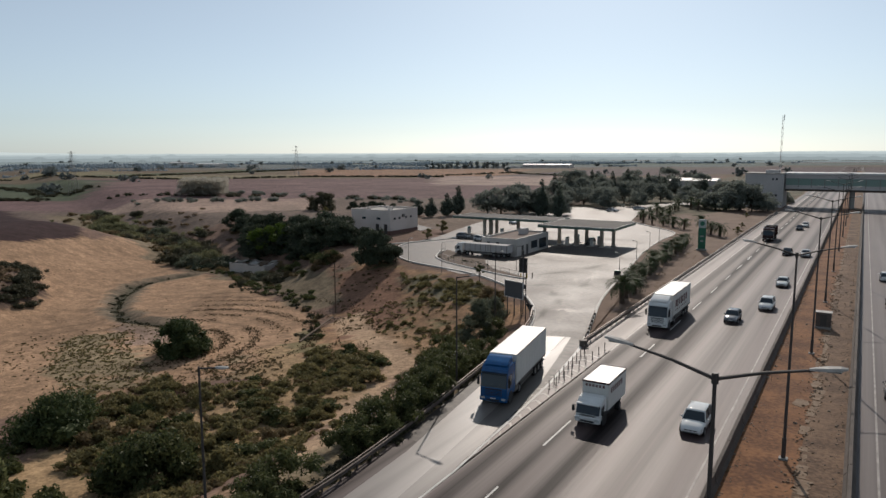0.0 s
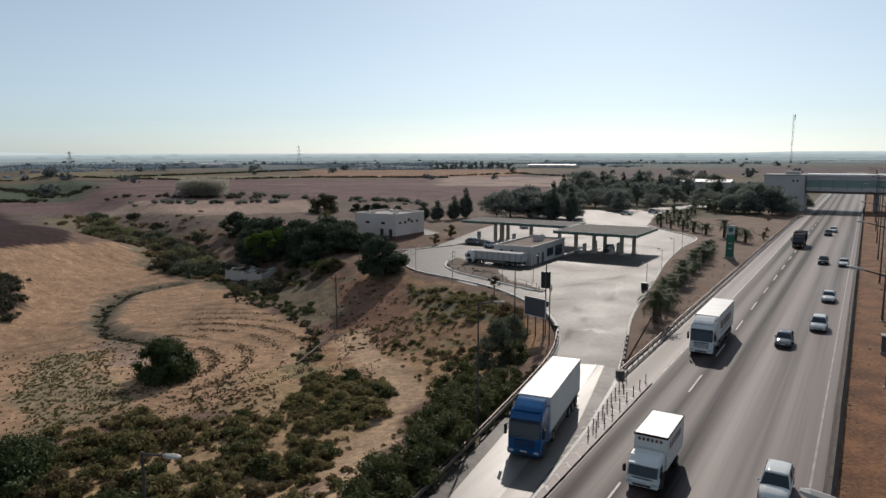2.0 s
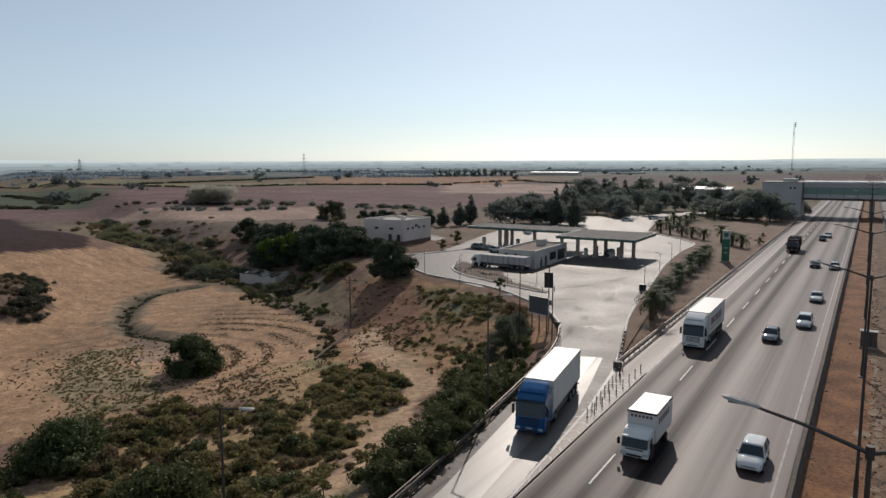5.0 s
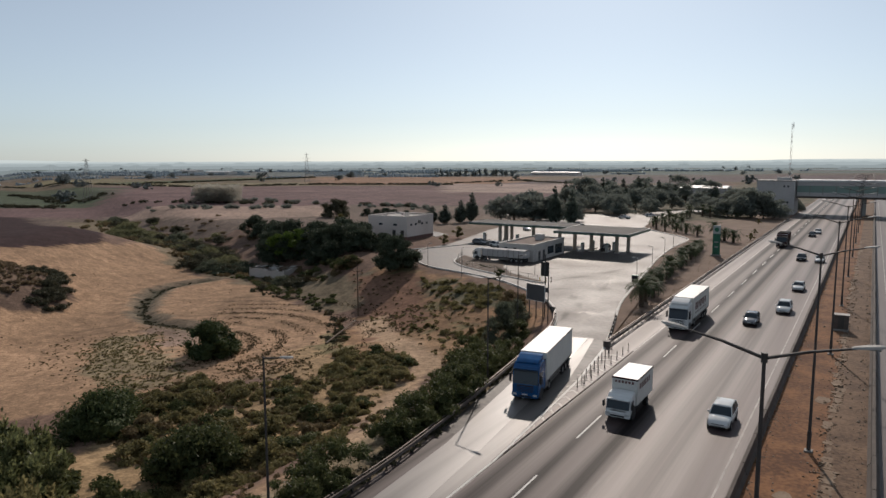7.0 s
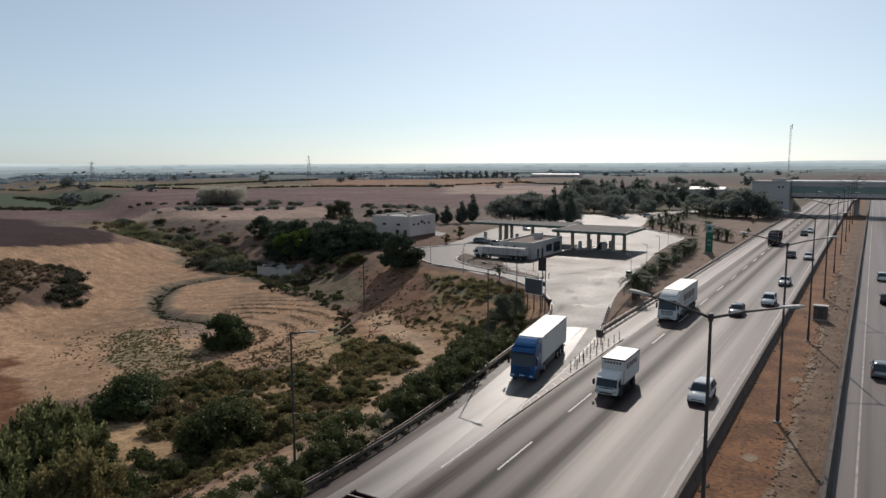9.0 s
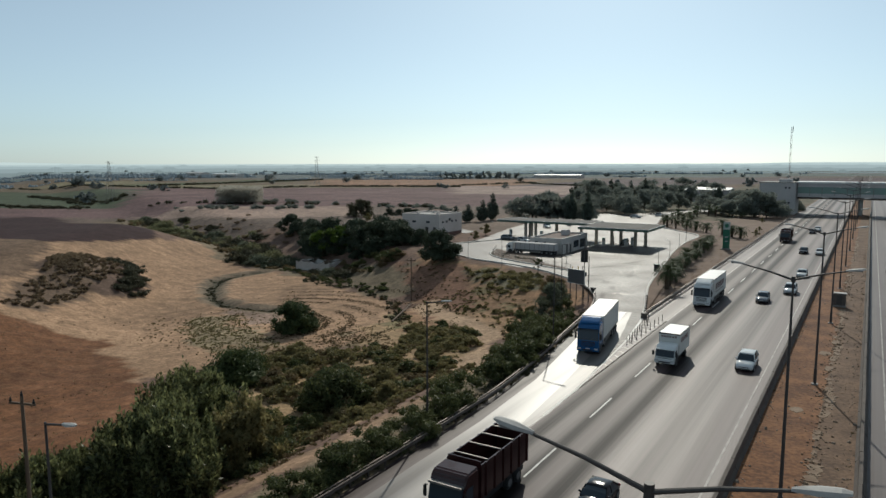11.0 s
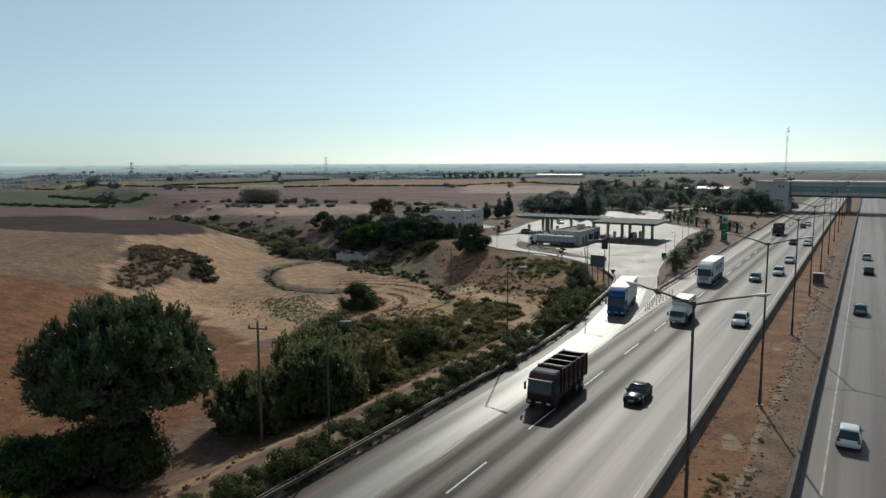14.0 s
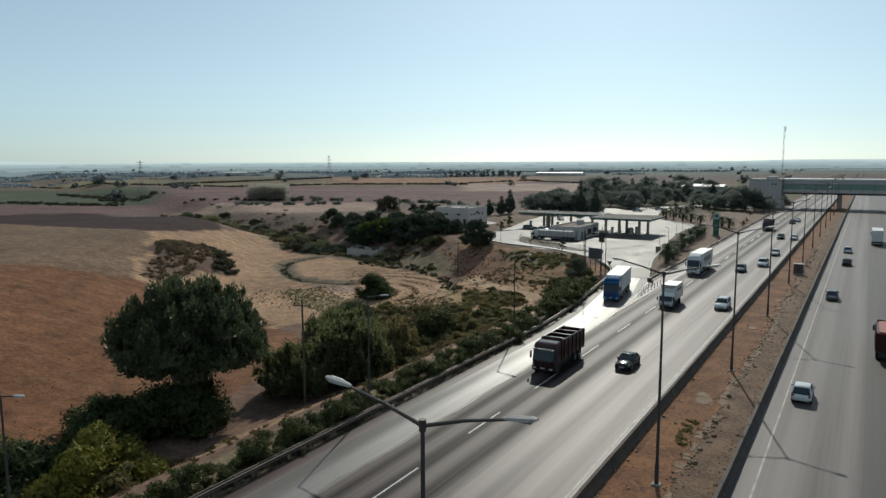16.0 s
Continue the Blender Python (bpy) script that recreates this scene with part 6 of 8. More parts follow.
scrub_mass(80, off_path(area(LOWER)), (0.3, 0.95), M_LEAF_SCRUB, "olive scrub between the track and the field", 77, 150)
scrub_mass(60, off_path(area(LOWER)), (0.25, 0.7), M_LEAF_BROWN, "withered scrub between the track and the field", 177, 110, 0.28)
scatter(18, off_path(area(LOWER)), (0.6, 1.4), (0, 1, 2, 2), 78)
scrub_mass(60, area([(-44, 4), (-38, 2), (-36, -8), (-38, -14), (-46, -8)]), (0.5, 1.1), M_LEAF_OLEANDER, "dark scrub beside the trees", 79, 150)
scatter(16, along([(-116, 101), (-108, 98), (-100, 96), (-93, 93)], 2.0), (0.9, 1.7), (2, 2, 3), 76)
tufts("stubble_clumps", 5200, lambda g: (lambda k, q: (-88 + k * math.cos(q), 42 + k * math.sin(q)))(4.6 * g.randrange(2, 8) + 2.3 + g.gauss(0, 0.6), g.uniform(-0.9, 2.2)), 0.19, M_LEAF_STRAWDARK, "brown stubble clumps in curved rows", 4)
tufts("dry_grass", 700, lambda g: (g.uniform(-3.0, 3.6), g.uniform(-90, 130)), 0.18, M_LEAF_DRY, "sparse dry grass on the median", 6)
tufts("dry_grass", 900, lambda g: (lambda y: (g.uniform(-23.4 - (y - 54) * 0.09, -23.2), y))(g.uniform(56, 200)), 0.30, M_LEAF_DRY2, "dry grass on the palm island", 7)

tufts("dry_grass", 2600, area([(-126, -8), (-119, 10), (-100, 18), (-78, 11), (-64, 3), (-56, -8), (-50, -22), (-52, -60), (-110, -60), (-150, -40)]), 0.16, M_LEAF_DRY2, "straw left over the ploughed red field", 5)
stones(1500, area([(-128, -12), (-119, 8), (-100, 17), (-78, 9), (-64, 2), (-56, -8), (-50, -22), (-52, -60), (-60, -100), (-150, -100), (-190, -40)]), (0.04, 0.11), surface("red_clod", (0.17, 0.08, 0.04), (0.13, 0.06, 0.03), 1.0, 0.95, 0.02), "reddish clods over the bare field", 81)
stones(1200, area([(-168, 56), (-150, 92), (-120, 84), (-98, 74), (-80, 66), (-66, 48), (-62, 38), (-80, 20), (-118, 18), (-126, 40)]), (0.04, 0.11), surface("straw_clod", (0.30, 0.19, 0.11), (0.20, 0.13, 0.08), 1.0, 0.95, 0.02), "loose straw and clods over the stubble", 82)
scrub_mass(26, along([(-0.5, -17.0), (-0.4, -19.5), (-0.2, -22.5)], 0.3), (0.12, 0.4), M_LEAF_SCRUB, "olive green weeds growing on the median", 190, 60, 0.2)
scrub_mass(70, lambda g: (g.choice((g.uniform(-3.0, 3.4), -3.0, 3.5)), g.uniform(-95, 120)), (0.08, 0.26), M_LEAF_BROWN, "small dry weeds on the median", 191, 26, 0.16)
scatter(9, along([(-38.5, -42), (-36.5, -45), (-35.5, -54), (-39, -56)], 1.0), (1.0, 1.7), (0, 1, 1, 2), 141)


# ---- the filling station ----
def window_in(root, x0, x1, z0, z1, y, face="y", sill=True, name="window"):
    """A framed window set on a wall at y (or at x, for face 'x')."""
    d = 0.05

    def bx(a0, a1, h0, h1, o0, o1):
        return (a0, a1, y + o0, y + o1, h0, h1) if face == "y" else (y + o0, y + o1, a0, a1, h0, h1)

    out = -1 if face == "y" else 1
    o = sorted((0.0, out * d))
    fr = part(name, boxes(bx(x0, x1, z1 - 0.06, z1, *o), bx(x0, x1, z0, z0 + 0.06, *o), bx(x0, x0 + 0.06, z0 + 0.06, z1 - 0.06, *o), bx(x1 - 0.06, x1, z0 + 0.06, z1 - 0.06, *o)), M_LAMP_STEEL, root)
    o = sorted((out * 0.004, out * 0.02))
    part("pane", boxes(bx(x0 + 0.06, x1 - 0.06, z0 + 0.06, z1 - 0.06, *o)), M_GLASS, fr)
    return fr


def canopy(x0, x1, y0, y1, z, cols, label):
    root = new("canopy")
    part("roof", boxes((x0 + 0.15, x1 - 0.15, y0 + 0.15, y1 - 0.15, z + 0.42, z + 0.54)), M_ROOF_CANOPY, root)
    part("soffit", boxes((x0 + 0.1, x1 - 0.1, y0 + 0.1, y1 - 0.1, z, z + 0.06)), M_WHITE, root)
    for a in ((x0, x1, y0, y0 + 0.1), (x0, x1, y1 - 0.1, y1), (x0, x0 + 0.1, y0 + 0.1, y1 - 0.1), (x1 - 0.1, x1, y0 + 0.1, y1 - 0.1)):
        part("fascia", boxes((*a, z - 0.05, z + 0.42)), M_GREEN_FASCIA, root, "dull green fascia")
        part("rim", boxes((a[0], a[1], a[2], a[3], z + 0.424, z + 0.60)), M_RIMSTRIP, root, "pale upper rim")
    for x, y in cols:
        c = part("column", boxes((x - 0.35, x + 0.35, y - 0.35, y + 0.35, 0, z), bevel=0.03), M_COLUMN, root)
        part("plinth", boxes((x - 0.5, x + 0.5, y - 0.5, y + 0.5, 0, 0.18)), M_KERB, c)
    return tagged(root, label, "canopy")


M_GREEN_FASCIA = surface("green_fascia", (0.10, 0.17, 0.13), (0.075, 0.13, 0.10), 0.5, 0.5)
M_RIMSTRIP = surface("pale_rim", (0.42, 0.44, 0.42), (0.32, 0.34, 0.325), 0.6, 0.45)
M_COLUMN = surface("tan_column", (0.58, 0.50, 0.40), (0.46, 0.39, 0.31), 0.7, 0.7, 0.003)
canopy(-61.0, -42.7, 127.2, 144.2, 4.75, [(-47.8, 134.2), (-46.3, 138.4), (-54.0, 134.0), (-53.0, 138.6), (-58.6, 135.0)], "large flat petrol station canopy with a green fascia")
canopy(-90.4, -61.4, 138.2, 148.8, 4.7, [(-82.0, 140.6), (-80.9, 142.4), (-83.4, 146.8), (-81.9, 147.6), (-66.0, 143.5), (-73.5, 143.5)], "long flat petrol station canopy over the rear lanes")


def pump():
    root = new("fuel_pump")
    part("island", boxes((-0.7, 0.7, -1.9, 1.9, 0, 0.16), bevel=0.04), M_KERB, root)
    part("cabinet", boxes((-0.32, 0.32, -0.5, 0.5, 0.164, 1.75), bevel=0.04), M_WHITE, root)
    part("display", boxes((0.322, 0.34, -0.35, 0.35, 1.15, 1.55)), M_GLASS, root)
    part("top_box", boxes((-0.30, 0.30, -0.48, 0.48, 1.754, 2.05), bevel=0.03), M_GREEN_SIGN, root, "green top box")
    return tagged(root, "white fuel pump with a green top on its island", "fuel pump", "fuel pumps")


pm = pump()
pm.matrix_basis = pose(-50.6, 135.5, 0)
for x, y in ((-50.0, 139.0), (-56.2, 134.0), (-55.6, 139.6), (-78, 143), (-70, 143), (-88, 143)):
    copy_thing(pm, pose(x, y, 0))


def shop():
    root = new("station_shop")
    x0, x1, y0, y1, h = -67.0, -58.6, 110.6, 128.0, 3.7
    part("wall", boxes((x0, x1, y0, y0 + 0.25, 0, h), (x0, x1, y1 - 0.25, y1, 0, h), (x0, x0 + 0.25, y0 + 0.25, y1 - 0.25, 0, h), (x1 - 0.25, x1, y0 + 0.25, y1 - 0.25, 0, h)), M_WALL_SHOP, root)
    part("roof", boxes((x0 + 0.25, x1 - 0.25, y0 + 0.25, y1 - 0.25, h - 0.45, h - 0.25)), surface("red_gravel", (0.27, 0.20, 0.165), (0.18, 0.135, 0.11), 0.5, 0.95, 0.01), root, "reddish gravelled flat roof")
    for a in ((x0 - 0.06, x1 + 0.06, y0 - 0.06, y0 + 0.3), (x0 - 0.06, x1 + 0.06, y1 - 0.3, y1 + 0.06), (x0 - 0.06, x0 + 0.3, y0 + 0.3, y1 - 0.3), (x1 - 0.3, x1 + 0.06, y0 + 0.3, y1 - 0.3)):
        part("coping", boxes((*a, h, h + 0.10)), M_KERB, root, "pale coping")
    for y in (113.2, 115.6):
        d = part("door", boxes((x1 + 0.002, x1 + 0.06, y, y + 1.0, 0.02, 2.15)), M_LAMP_STEEL, root)
        part("handle", boxes((x1 + 0.062, x1 + 0.1, y + 0.8, y + 0.9, 1.0, 1.1)), M_GALV, d)
    window_in(root, 118.2, 121.6, 0.9, 2.6, x1, "x")
    window_in(root, 122.6, 126.6, 0.5, 2.7, x1, "x")
    for x in (-65.6, -63.4):
        window_in(root, x, x + 0.7, 2.3, 2.9, y0, "y")
    part("water_tank", boxes((-63.5, -61.9, 122, 124.2, h - 0.25, h + 1.1), bevel=0.08), M_WALL_GREY, root, "grey roof tank")
    return tagged(root, "low cream flat-roofed station shop with pale coping", "shop")


shop()


def flat_building():
    root = new("flat_roofed_building")
    root.matrix_basis = pose(-106.4, 131.6, -0.1, 0, 0, 0)
    w, d, h = 13.4, 13.6, 6.5
    part("wall", boxes((-w, 0, 0, 0.3, 0.9, h), (-w, 0, d - 0.3, d, 0.9, h), (-w, -w + 0.3, 0.3, d - 0.3, 0.9, h), (-0.3, 0, 0.3, d - 0.3, 0.9, h)), M_WALL_WHITE, root)
    part("base_course", boxes((-w - 0.02, 0.02, -0.02, d + 0.02, -2.8, 0.9)), surface("red_base", (0.22, 0.12, 0.095), (0.15, 0.085, 0.07), 0.4, 0.85, 0.004), root, "dull red base course")
    part("roof", boxes((-w + 0.3, -0.3, 0.3, d - 0.3, h - 0.5, h - 0.3)), M_ROOF, root)
    for a in ((-w - 0.05, 0.05, -0.05, 0.35), (-w - 0.05, 0.05, d - 0.35, d + 0.05), (-w - 0.05, -w + 0.35, 0.35, d - 0.35), (-0.35, 0.05, 0.35, d - 0.35)):
        part("coping", boxes((*a, h, h + 0.12)), M_WALL_WHITE, root)
    for x in (-9.6, -4.6):
        window_in(root, x, x + 1.3, 3.9, 4.5, -0.0, "y")
    for y in (1.7, 4.0, 7.2, 9.6):
        window_in(root, y, y + 0.9, 3.9, 4.5, 0.0, "x")
    for x in (-4.9, -2.1):
        part("door", boxes((x, x + 1.1, -0.06, -0.022, 0.0, 2.7)), M_LAMP_STEEL, root)
    part("air_unit", boxes((0.02, 0.5, 5.6, 6.5, 4.4, 5.2), bevel=0.04), M_GALV, root)
    for x, y in ((-11, 4), (-6, 8), (-3, 3), (-9, 10)):
        part("roof_vent", boxes((x, x + 0.9, y, y + 0.9, h - 0.3, h + 0.35), bevel=0.05), M_WALL_WHITE, root)
    return tagged(root, "two-storey cream block building with a flat roof and small windows", "building")


flat_building()


def totem():
    root = new("price_totem")
    part("base", boxes((-1.1, 1.1, -0.35, 0.35, 0, 0.4), bevel=0.03), M_CONCRETE, root)
    part("body", boxes((-0.8, 0.8, -0.22, 0.22, 0.4, 5.1), bevel=0.04), M_GREEN_SIGN, root, "green panel body")
    part("head", boxes((-0.8, 0.8, -0.24, 0.24, 5.104, 7.0), bevel=0.05), surface("pale_head", (0.50, 0.55, 0.52), (0.42, 0.47, 0.44), 1.0, 0.4), root, "pale head panel")
    bm = bmesh.new()
    tube(bm, (0, -0.26, 6.1), (0, -0.242, 6.1), 0.5, seg=20)
    part("emblem", bm, M_GREEN_SIGN, root, "round green emblem")
    for z, w in ((3.1, 0.42), (2.0, 0.34)):
        part("price_bar", boxes((-w, w, -0.245, -0.222, z, z + 0.3)), M_RIMSTRIP, root)
    root.matrix_basis = pose(-26.6, 140.0, 0.1, 0, 0, 8)
    return tagged(root, "green petrol price totem with a pale head", "sign")


totem()


def billboard():
    root = new("billboard")
    for x in (-1.35, 0.0, 1.35):
        bm = bmesh.new()
        tube(bm, (x, 0, -0.6), (x, 0, 4.6), 0.09, seg=8)
        part("leg", bm, M_RUST, root)
    part("panel", boxes((-1.75, 1.75, -0.16, -0.10, 2.7, 5.0)), M_GREY_BOARD, root, "blank grey panel")
    part("panel_frame", boxes((-1.82, 1.82, -0.18, -0.06, 5.0, 5.07), (-1.82, 1.82, -0.18, -0.06, 2.63, 2.7), (-1.82, -1.75, -0.18, -0.06, 2.7, 5.0), (1.75, 1.82, -0.18, -0.06, 2.7, 5.0)), M_WHITE, root)
    root.matrix_basis = pose(-38.0, 66.0, gz(-38, 66), 0, 0, -19)
    return tagged(root, "grey billboard on three steel legs beside the slip road", "billboard")


billboard()


def post_sign(x, y, h, board, label, turn=0.0, cat="sign", low=None):
    root = new("pole_sign")
    bm = bmesh.new()
    tube(bm, (0, 0, -0.6), (0, 0, h), 0.085, 0.07, 8)
    part("pole", bm, M_LAMP_STEEL, root)
    w, z0, z1 = board
    part("board", boxes((-w, w, -0.18, -0.086, z0, z1), bevel=0.02), M_BLACK, root)
    part("board_stripe", boxes((-0.05, 0.05, -0.2, -0.184, z0 + 0.1, z1 - 0.1)), M_GREY_BOARD, root)
    if low:
        part("lower_plate", boxes((-0.45, 0.45, -0.14, -0.088, low, low + 0.7)), M_GREY_BOARD, root)
    root.matrix_basis = pose(x, y, gz(x, y), 0, 0, turn)
    return tagged(root, label, cat)


post_sign(-36.9, 66.6, 9.2, (0.62, 6.0, 8.1), "tall pole with a dark double banner board", 5, low=3.6)
post_sign(-34.6, 62.4, 7.6, (0.05, 3.2, 3.6), "slim dark pole beside the slip road", 0)
root = new("give_way_sign")
bm = bmesh.new()
tube(bm, (0, 0, -0.3), (0, 0, 2.6), 0.04, seg=6)
part("pole", bm, M_GALV, root)
bm = bmesh.new()
side_prism(bm, [(-0.55, 2.7), (0.55, 2.7), (0, 1.75)], -0.02, 0.02)
part("plate", bm, M_BLACK, root)
root.matrix_basis = pose(-33.2, 60.6, gz(-33.2, 60.6), 0, 0, 90)
tagged(root, "triangular give way sign seen from behind", "sign")


def fence(pts, label):
    root = new("fence")
    line = smooth_line(pts, 2.4)
    for x, y in line:
        bm = bmesh.new()
        tube(bm, (x, y, -0.1), (x, y, 1.25), 0.035, seg=6)
        part("post", bm, M_GALV, root)
    for h in (0.6, 1.2):
        ribbon(line, [(-0.02, h), (0.02, h), (0.02, h + 0.04), (-0.02, h + 0.04)], M_GALV, "rail", root)
    return tagged(root, label, "fence")


slab("divider_island", [(-76.8, 111.8), (-73.8, 103.2), (-67.9, 97.2), (-58, 92.2), (-47.2, 87.8), (-46.2, 88.6), (-55.5, 94.0), (-60.5, 100.0), (-63.5, 105.8), (-70, 106.6), (-75.6, 111.8)], surface("divider_earth", (0.10, 0.068, 0.05), (0.17, 0.12, 0.085), 0.3, 0.95, 0.04, 9), "bare dark earth of the forecourt divider", 0.12, category="verge")
scrub_mass(60, along([(-72, 104.5), (-66, 100), (-62, 98.5), (-58, 95)], 1.2), (0.15, 0.45), M_LEAF_HEDGE, "dry weeds on the forecourt divider", 180, 40, 0.2)
fence([(-76.5, 111), (-73.5, 103.5), (-68, 97.6), (-58, 92.6), (-47, 88.2)], "thin grey tubular fence on the forecourt divider")
for x, y in ((-46.2, 88.6), (-45.6, 89.6), (-47.2, 88.2)):
    root = new("bollard")
    bm = bmesh.new()
    tube(bm, (0, 0, 0), (0, 0, 0.9), 0.09, seg=8)
    part("shaft", bm, M_YELLOW if x < -46 else M_RUST, root)
    root.matrix_basis = pose(x, y, 0)
    tagged(root, "short painted steel bollard at the kerb end", "bollard", "bollards")


def ruin():
    root = new("ruined_shed")
    r = random.Random(3)
    z0 = gz(-130, 104) - 0.6
    for name, x0, x1, y0, y1, n in (("front_wall", -135.6, -124.0, 100.8, 101.2, 9), ("rear_wall", -135.6, -124.0, 106.6, 107.0, 9), ("side_wall", -136.0, -135.6, 100.8, 107.0, 5), ("side_wall", -124.0, -123.6, 100.8, 107.0, 5)):
        # broken top: an uneven outline drawn out to the wall's thickness
        along_x = x1 - x0 > 1
        a0, a1 = (x0, x1) if along_x else (y0, y1)
        tops = [(a0 + (a1 - a0) * k / n, z0 + 2.5 + r.uniform(-0.55, 0.25)) for k in range(n + 1)]
        ring = [(a0, z0)] + tops + [(a1, z0)]
        bm = bmesh.new()
        front = [bm.verts.new((a, y0, h) if along_x else (x0, a, h)) for a, h in ring]
        back = [bm.verts.new((a, y1, h) if along_x else (x1, a, h)) for a, h in ring]
        bm.faces.new(front)
        bm.faces.new(back[::-1])
        for k in range(len(ring)):
            m = (k + 1) % len(ring)
            bm.faces.new((front[m], front[k], back[k], back[m]))
        part(name, bm, M_WALL_SHOP, root)
    for i in range(8):
        part("roof_beam", boxes((-0.08, 0.08, -3.2, 3.2, -0.08, 0.08)), M_WOOD, root).matrix_basis = pose(-135 + 1.5 * i, 103.9, z0 + 2.55 + r.uniform(-0.3, 0.15), r.uniform(-6, 6), 0, r.uniform(-18, 18))
    for i in range(6):
        part("roof_sheet", boxes((-0.9, 0.9, -1.2, 1.2, -0.02, 0.02)), M_CONCRETE if i % 2 else M_WOOD, root).matrix_basis = pose(-134.5 + 1.9 * i, 103.5 + r.uniform(-1.6, 1.6), z0 + 2.6 + r.uniform(-0.2, 0.25), r.uniform(-16, 16), r.uniform(-16, 16), r.uniform(0, 60))
    part("rubble_heap", tube(bmesh.new(), (-130, 103.9, z0), (-129.6, 104.1, z0 + 1.1), 3.0, 1.0, 9), M_STONE, root)
    root.matrix_basis = pose(1.0, -0.6, 0)
    return tagged(root, "roofless pale shed with broken walls and fallen roof sheets", "ruin")


ruin()


def utility_pole(x, y, h, label, arms=True):
    root = new("utility_pole")
    bm = bmesh.new()
    tube(bm, (0, 0, -0.8), (0, 0, h), 0.15, 0.10, 9)
    part("pole", bm, M_WOOD, root)
    if arms:
        part("crossarm", boxes((-0.95, 0.95, -0.06, 0.06, h - 0.55, h - 0.42)), M_WOOD, root)
        for k, zz in ((-0.85, h - 0.42), (0.85, h - 0.42), (0.0, h)):
            bm = bmesh.new()
            tube(bm, (k, 0, zz), (k, 0, zz + 0.14), 0.07, 0.09, 8)
            tube(bm, (k, 0, zz + 0.14), (k, 0, zz + 0.30), 0.05, 0.03, 8)
            part("insulator", bm, M_BLACK, root)
    root.matrix_basis = pose(x, y, gz(x, y), 0, 0, 18)
    return tagged(root, label, "utility pole")


utility_pole(-39.6, -23.4, 11.4, "wooden utility pole with a crossarm and insulators")
utility_pole(-75.3, 71.0, 8.8, "weathered wooden utility pole on the slope")


def pylon(x, y, h, w, label):
    root = new("pylon")
    for sx, sy in ((-1, -1), (1, -1), (1, 1), (-1, 1)):
        part("leg", tube(bmesh.new(), (sx * w, sy * w, -1), (sx * w * 0.14, sy * w * 0.14, h), 0.13, 0.08, 4), M_GALV, root)
    n = 9
    for i in range(n):
        for face in range(4):
            c, s = math.cos(face * math.pi / 2), math.sin(face * math.pi / 2)
            r0, r1 = w * (1 - 0.86 * i / n), w * (1 - 0.86 * (i + 1) / n)
            a, b = (-r0, -r0, h * i / n), (r1, -r1, h * (i + 1) / n)
            part("brace", tube(bmesh.new(), (a[0] * c - a[1] * s, a[0] * s + a[1] * c, a[2]), (b[0] * c - b[1] * s, b[0] * s + b[1] * c, b[2]), 0.05, seg=3), M_GALV, root)
    for k, wz in ((0.72, 1.7), (0.84, 1.5), (0.96, 1.1)):
        bm = bmesh.new()
        tube(bm, (-w * wz, 0, h * k), (w * wz, 0, h * k), 0.11, seg=4)
        part("crossarm", bm, M_GALV, root)
    root.matrix_basis = pose(x, y, gz(x, y), 0, 0, 30)
    return tagged(root, label, "pylon")


pylon(-471, 261, 30, 2.6, "steel lattice power pylon on the plain")
pylon(-518, 537, 32, 2.6, "steel lattice power pylon far on the plain")


def mast():
    root = new("radio_mast")
    h = 64.0
    red = surface("mast_red", (0.45, 0.24, 0.2), (0.36, 0.2, 0.17), 0.5, 0.6)
    for i in range(8):
        z0, z1 = h * i / 8, h * (i + 1) / 8
        paint = M_WHITE if i % 2 else red
        for k in range(3):
            a, b = k * 2.094, (k + 1) * 2.094
            ca, sa, cb, sb = 0.85 * math.cos(a), 0.85 * math.sin(a), 0.85 * math.cos(b), 0.85 * math.sin(b)
            part("leg", tube(bmesh.new(), (ca, sa, z0), (ca, sa, z1), 0.09, seg=4), paint, root)
            part("brace", tube(bmesh.new(), (ca, sa, z0), (cb, sb, z1), 0.05, seg=3), paint, root)
            part("brace", tube(bmesh.new(), (cb, sb, z0), (ca, sa, z1), 0.05, seg=3), paint, root)
    part("antenna_panel", boxes((0.9, 1.5, -1.2, 1.2, 59, 64.5), bevel=0.05), M_WHITE, root)
    root.matrix_basis = pose(-71.5, 781, gz(-71.5, 781) - 4)
    return tagged(root, "tall red and white lattice radio mast", "mast")


mast()


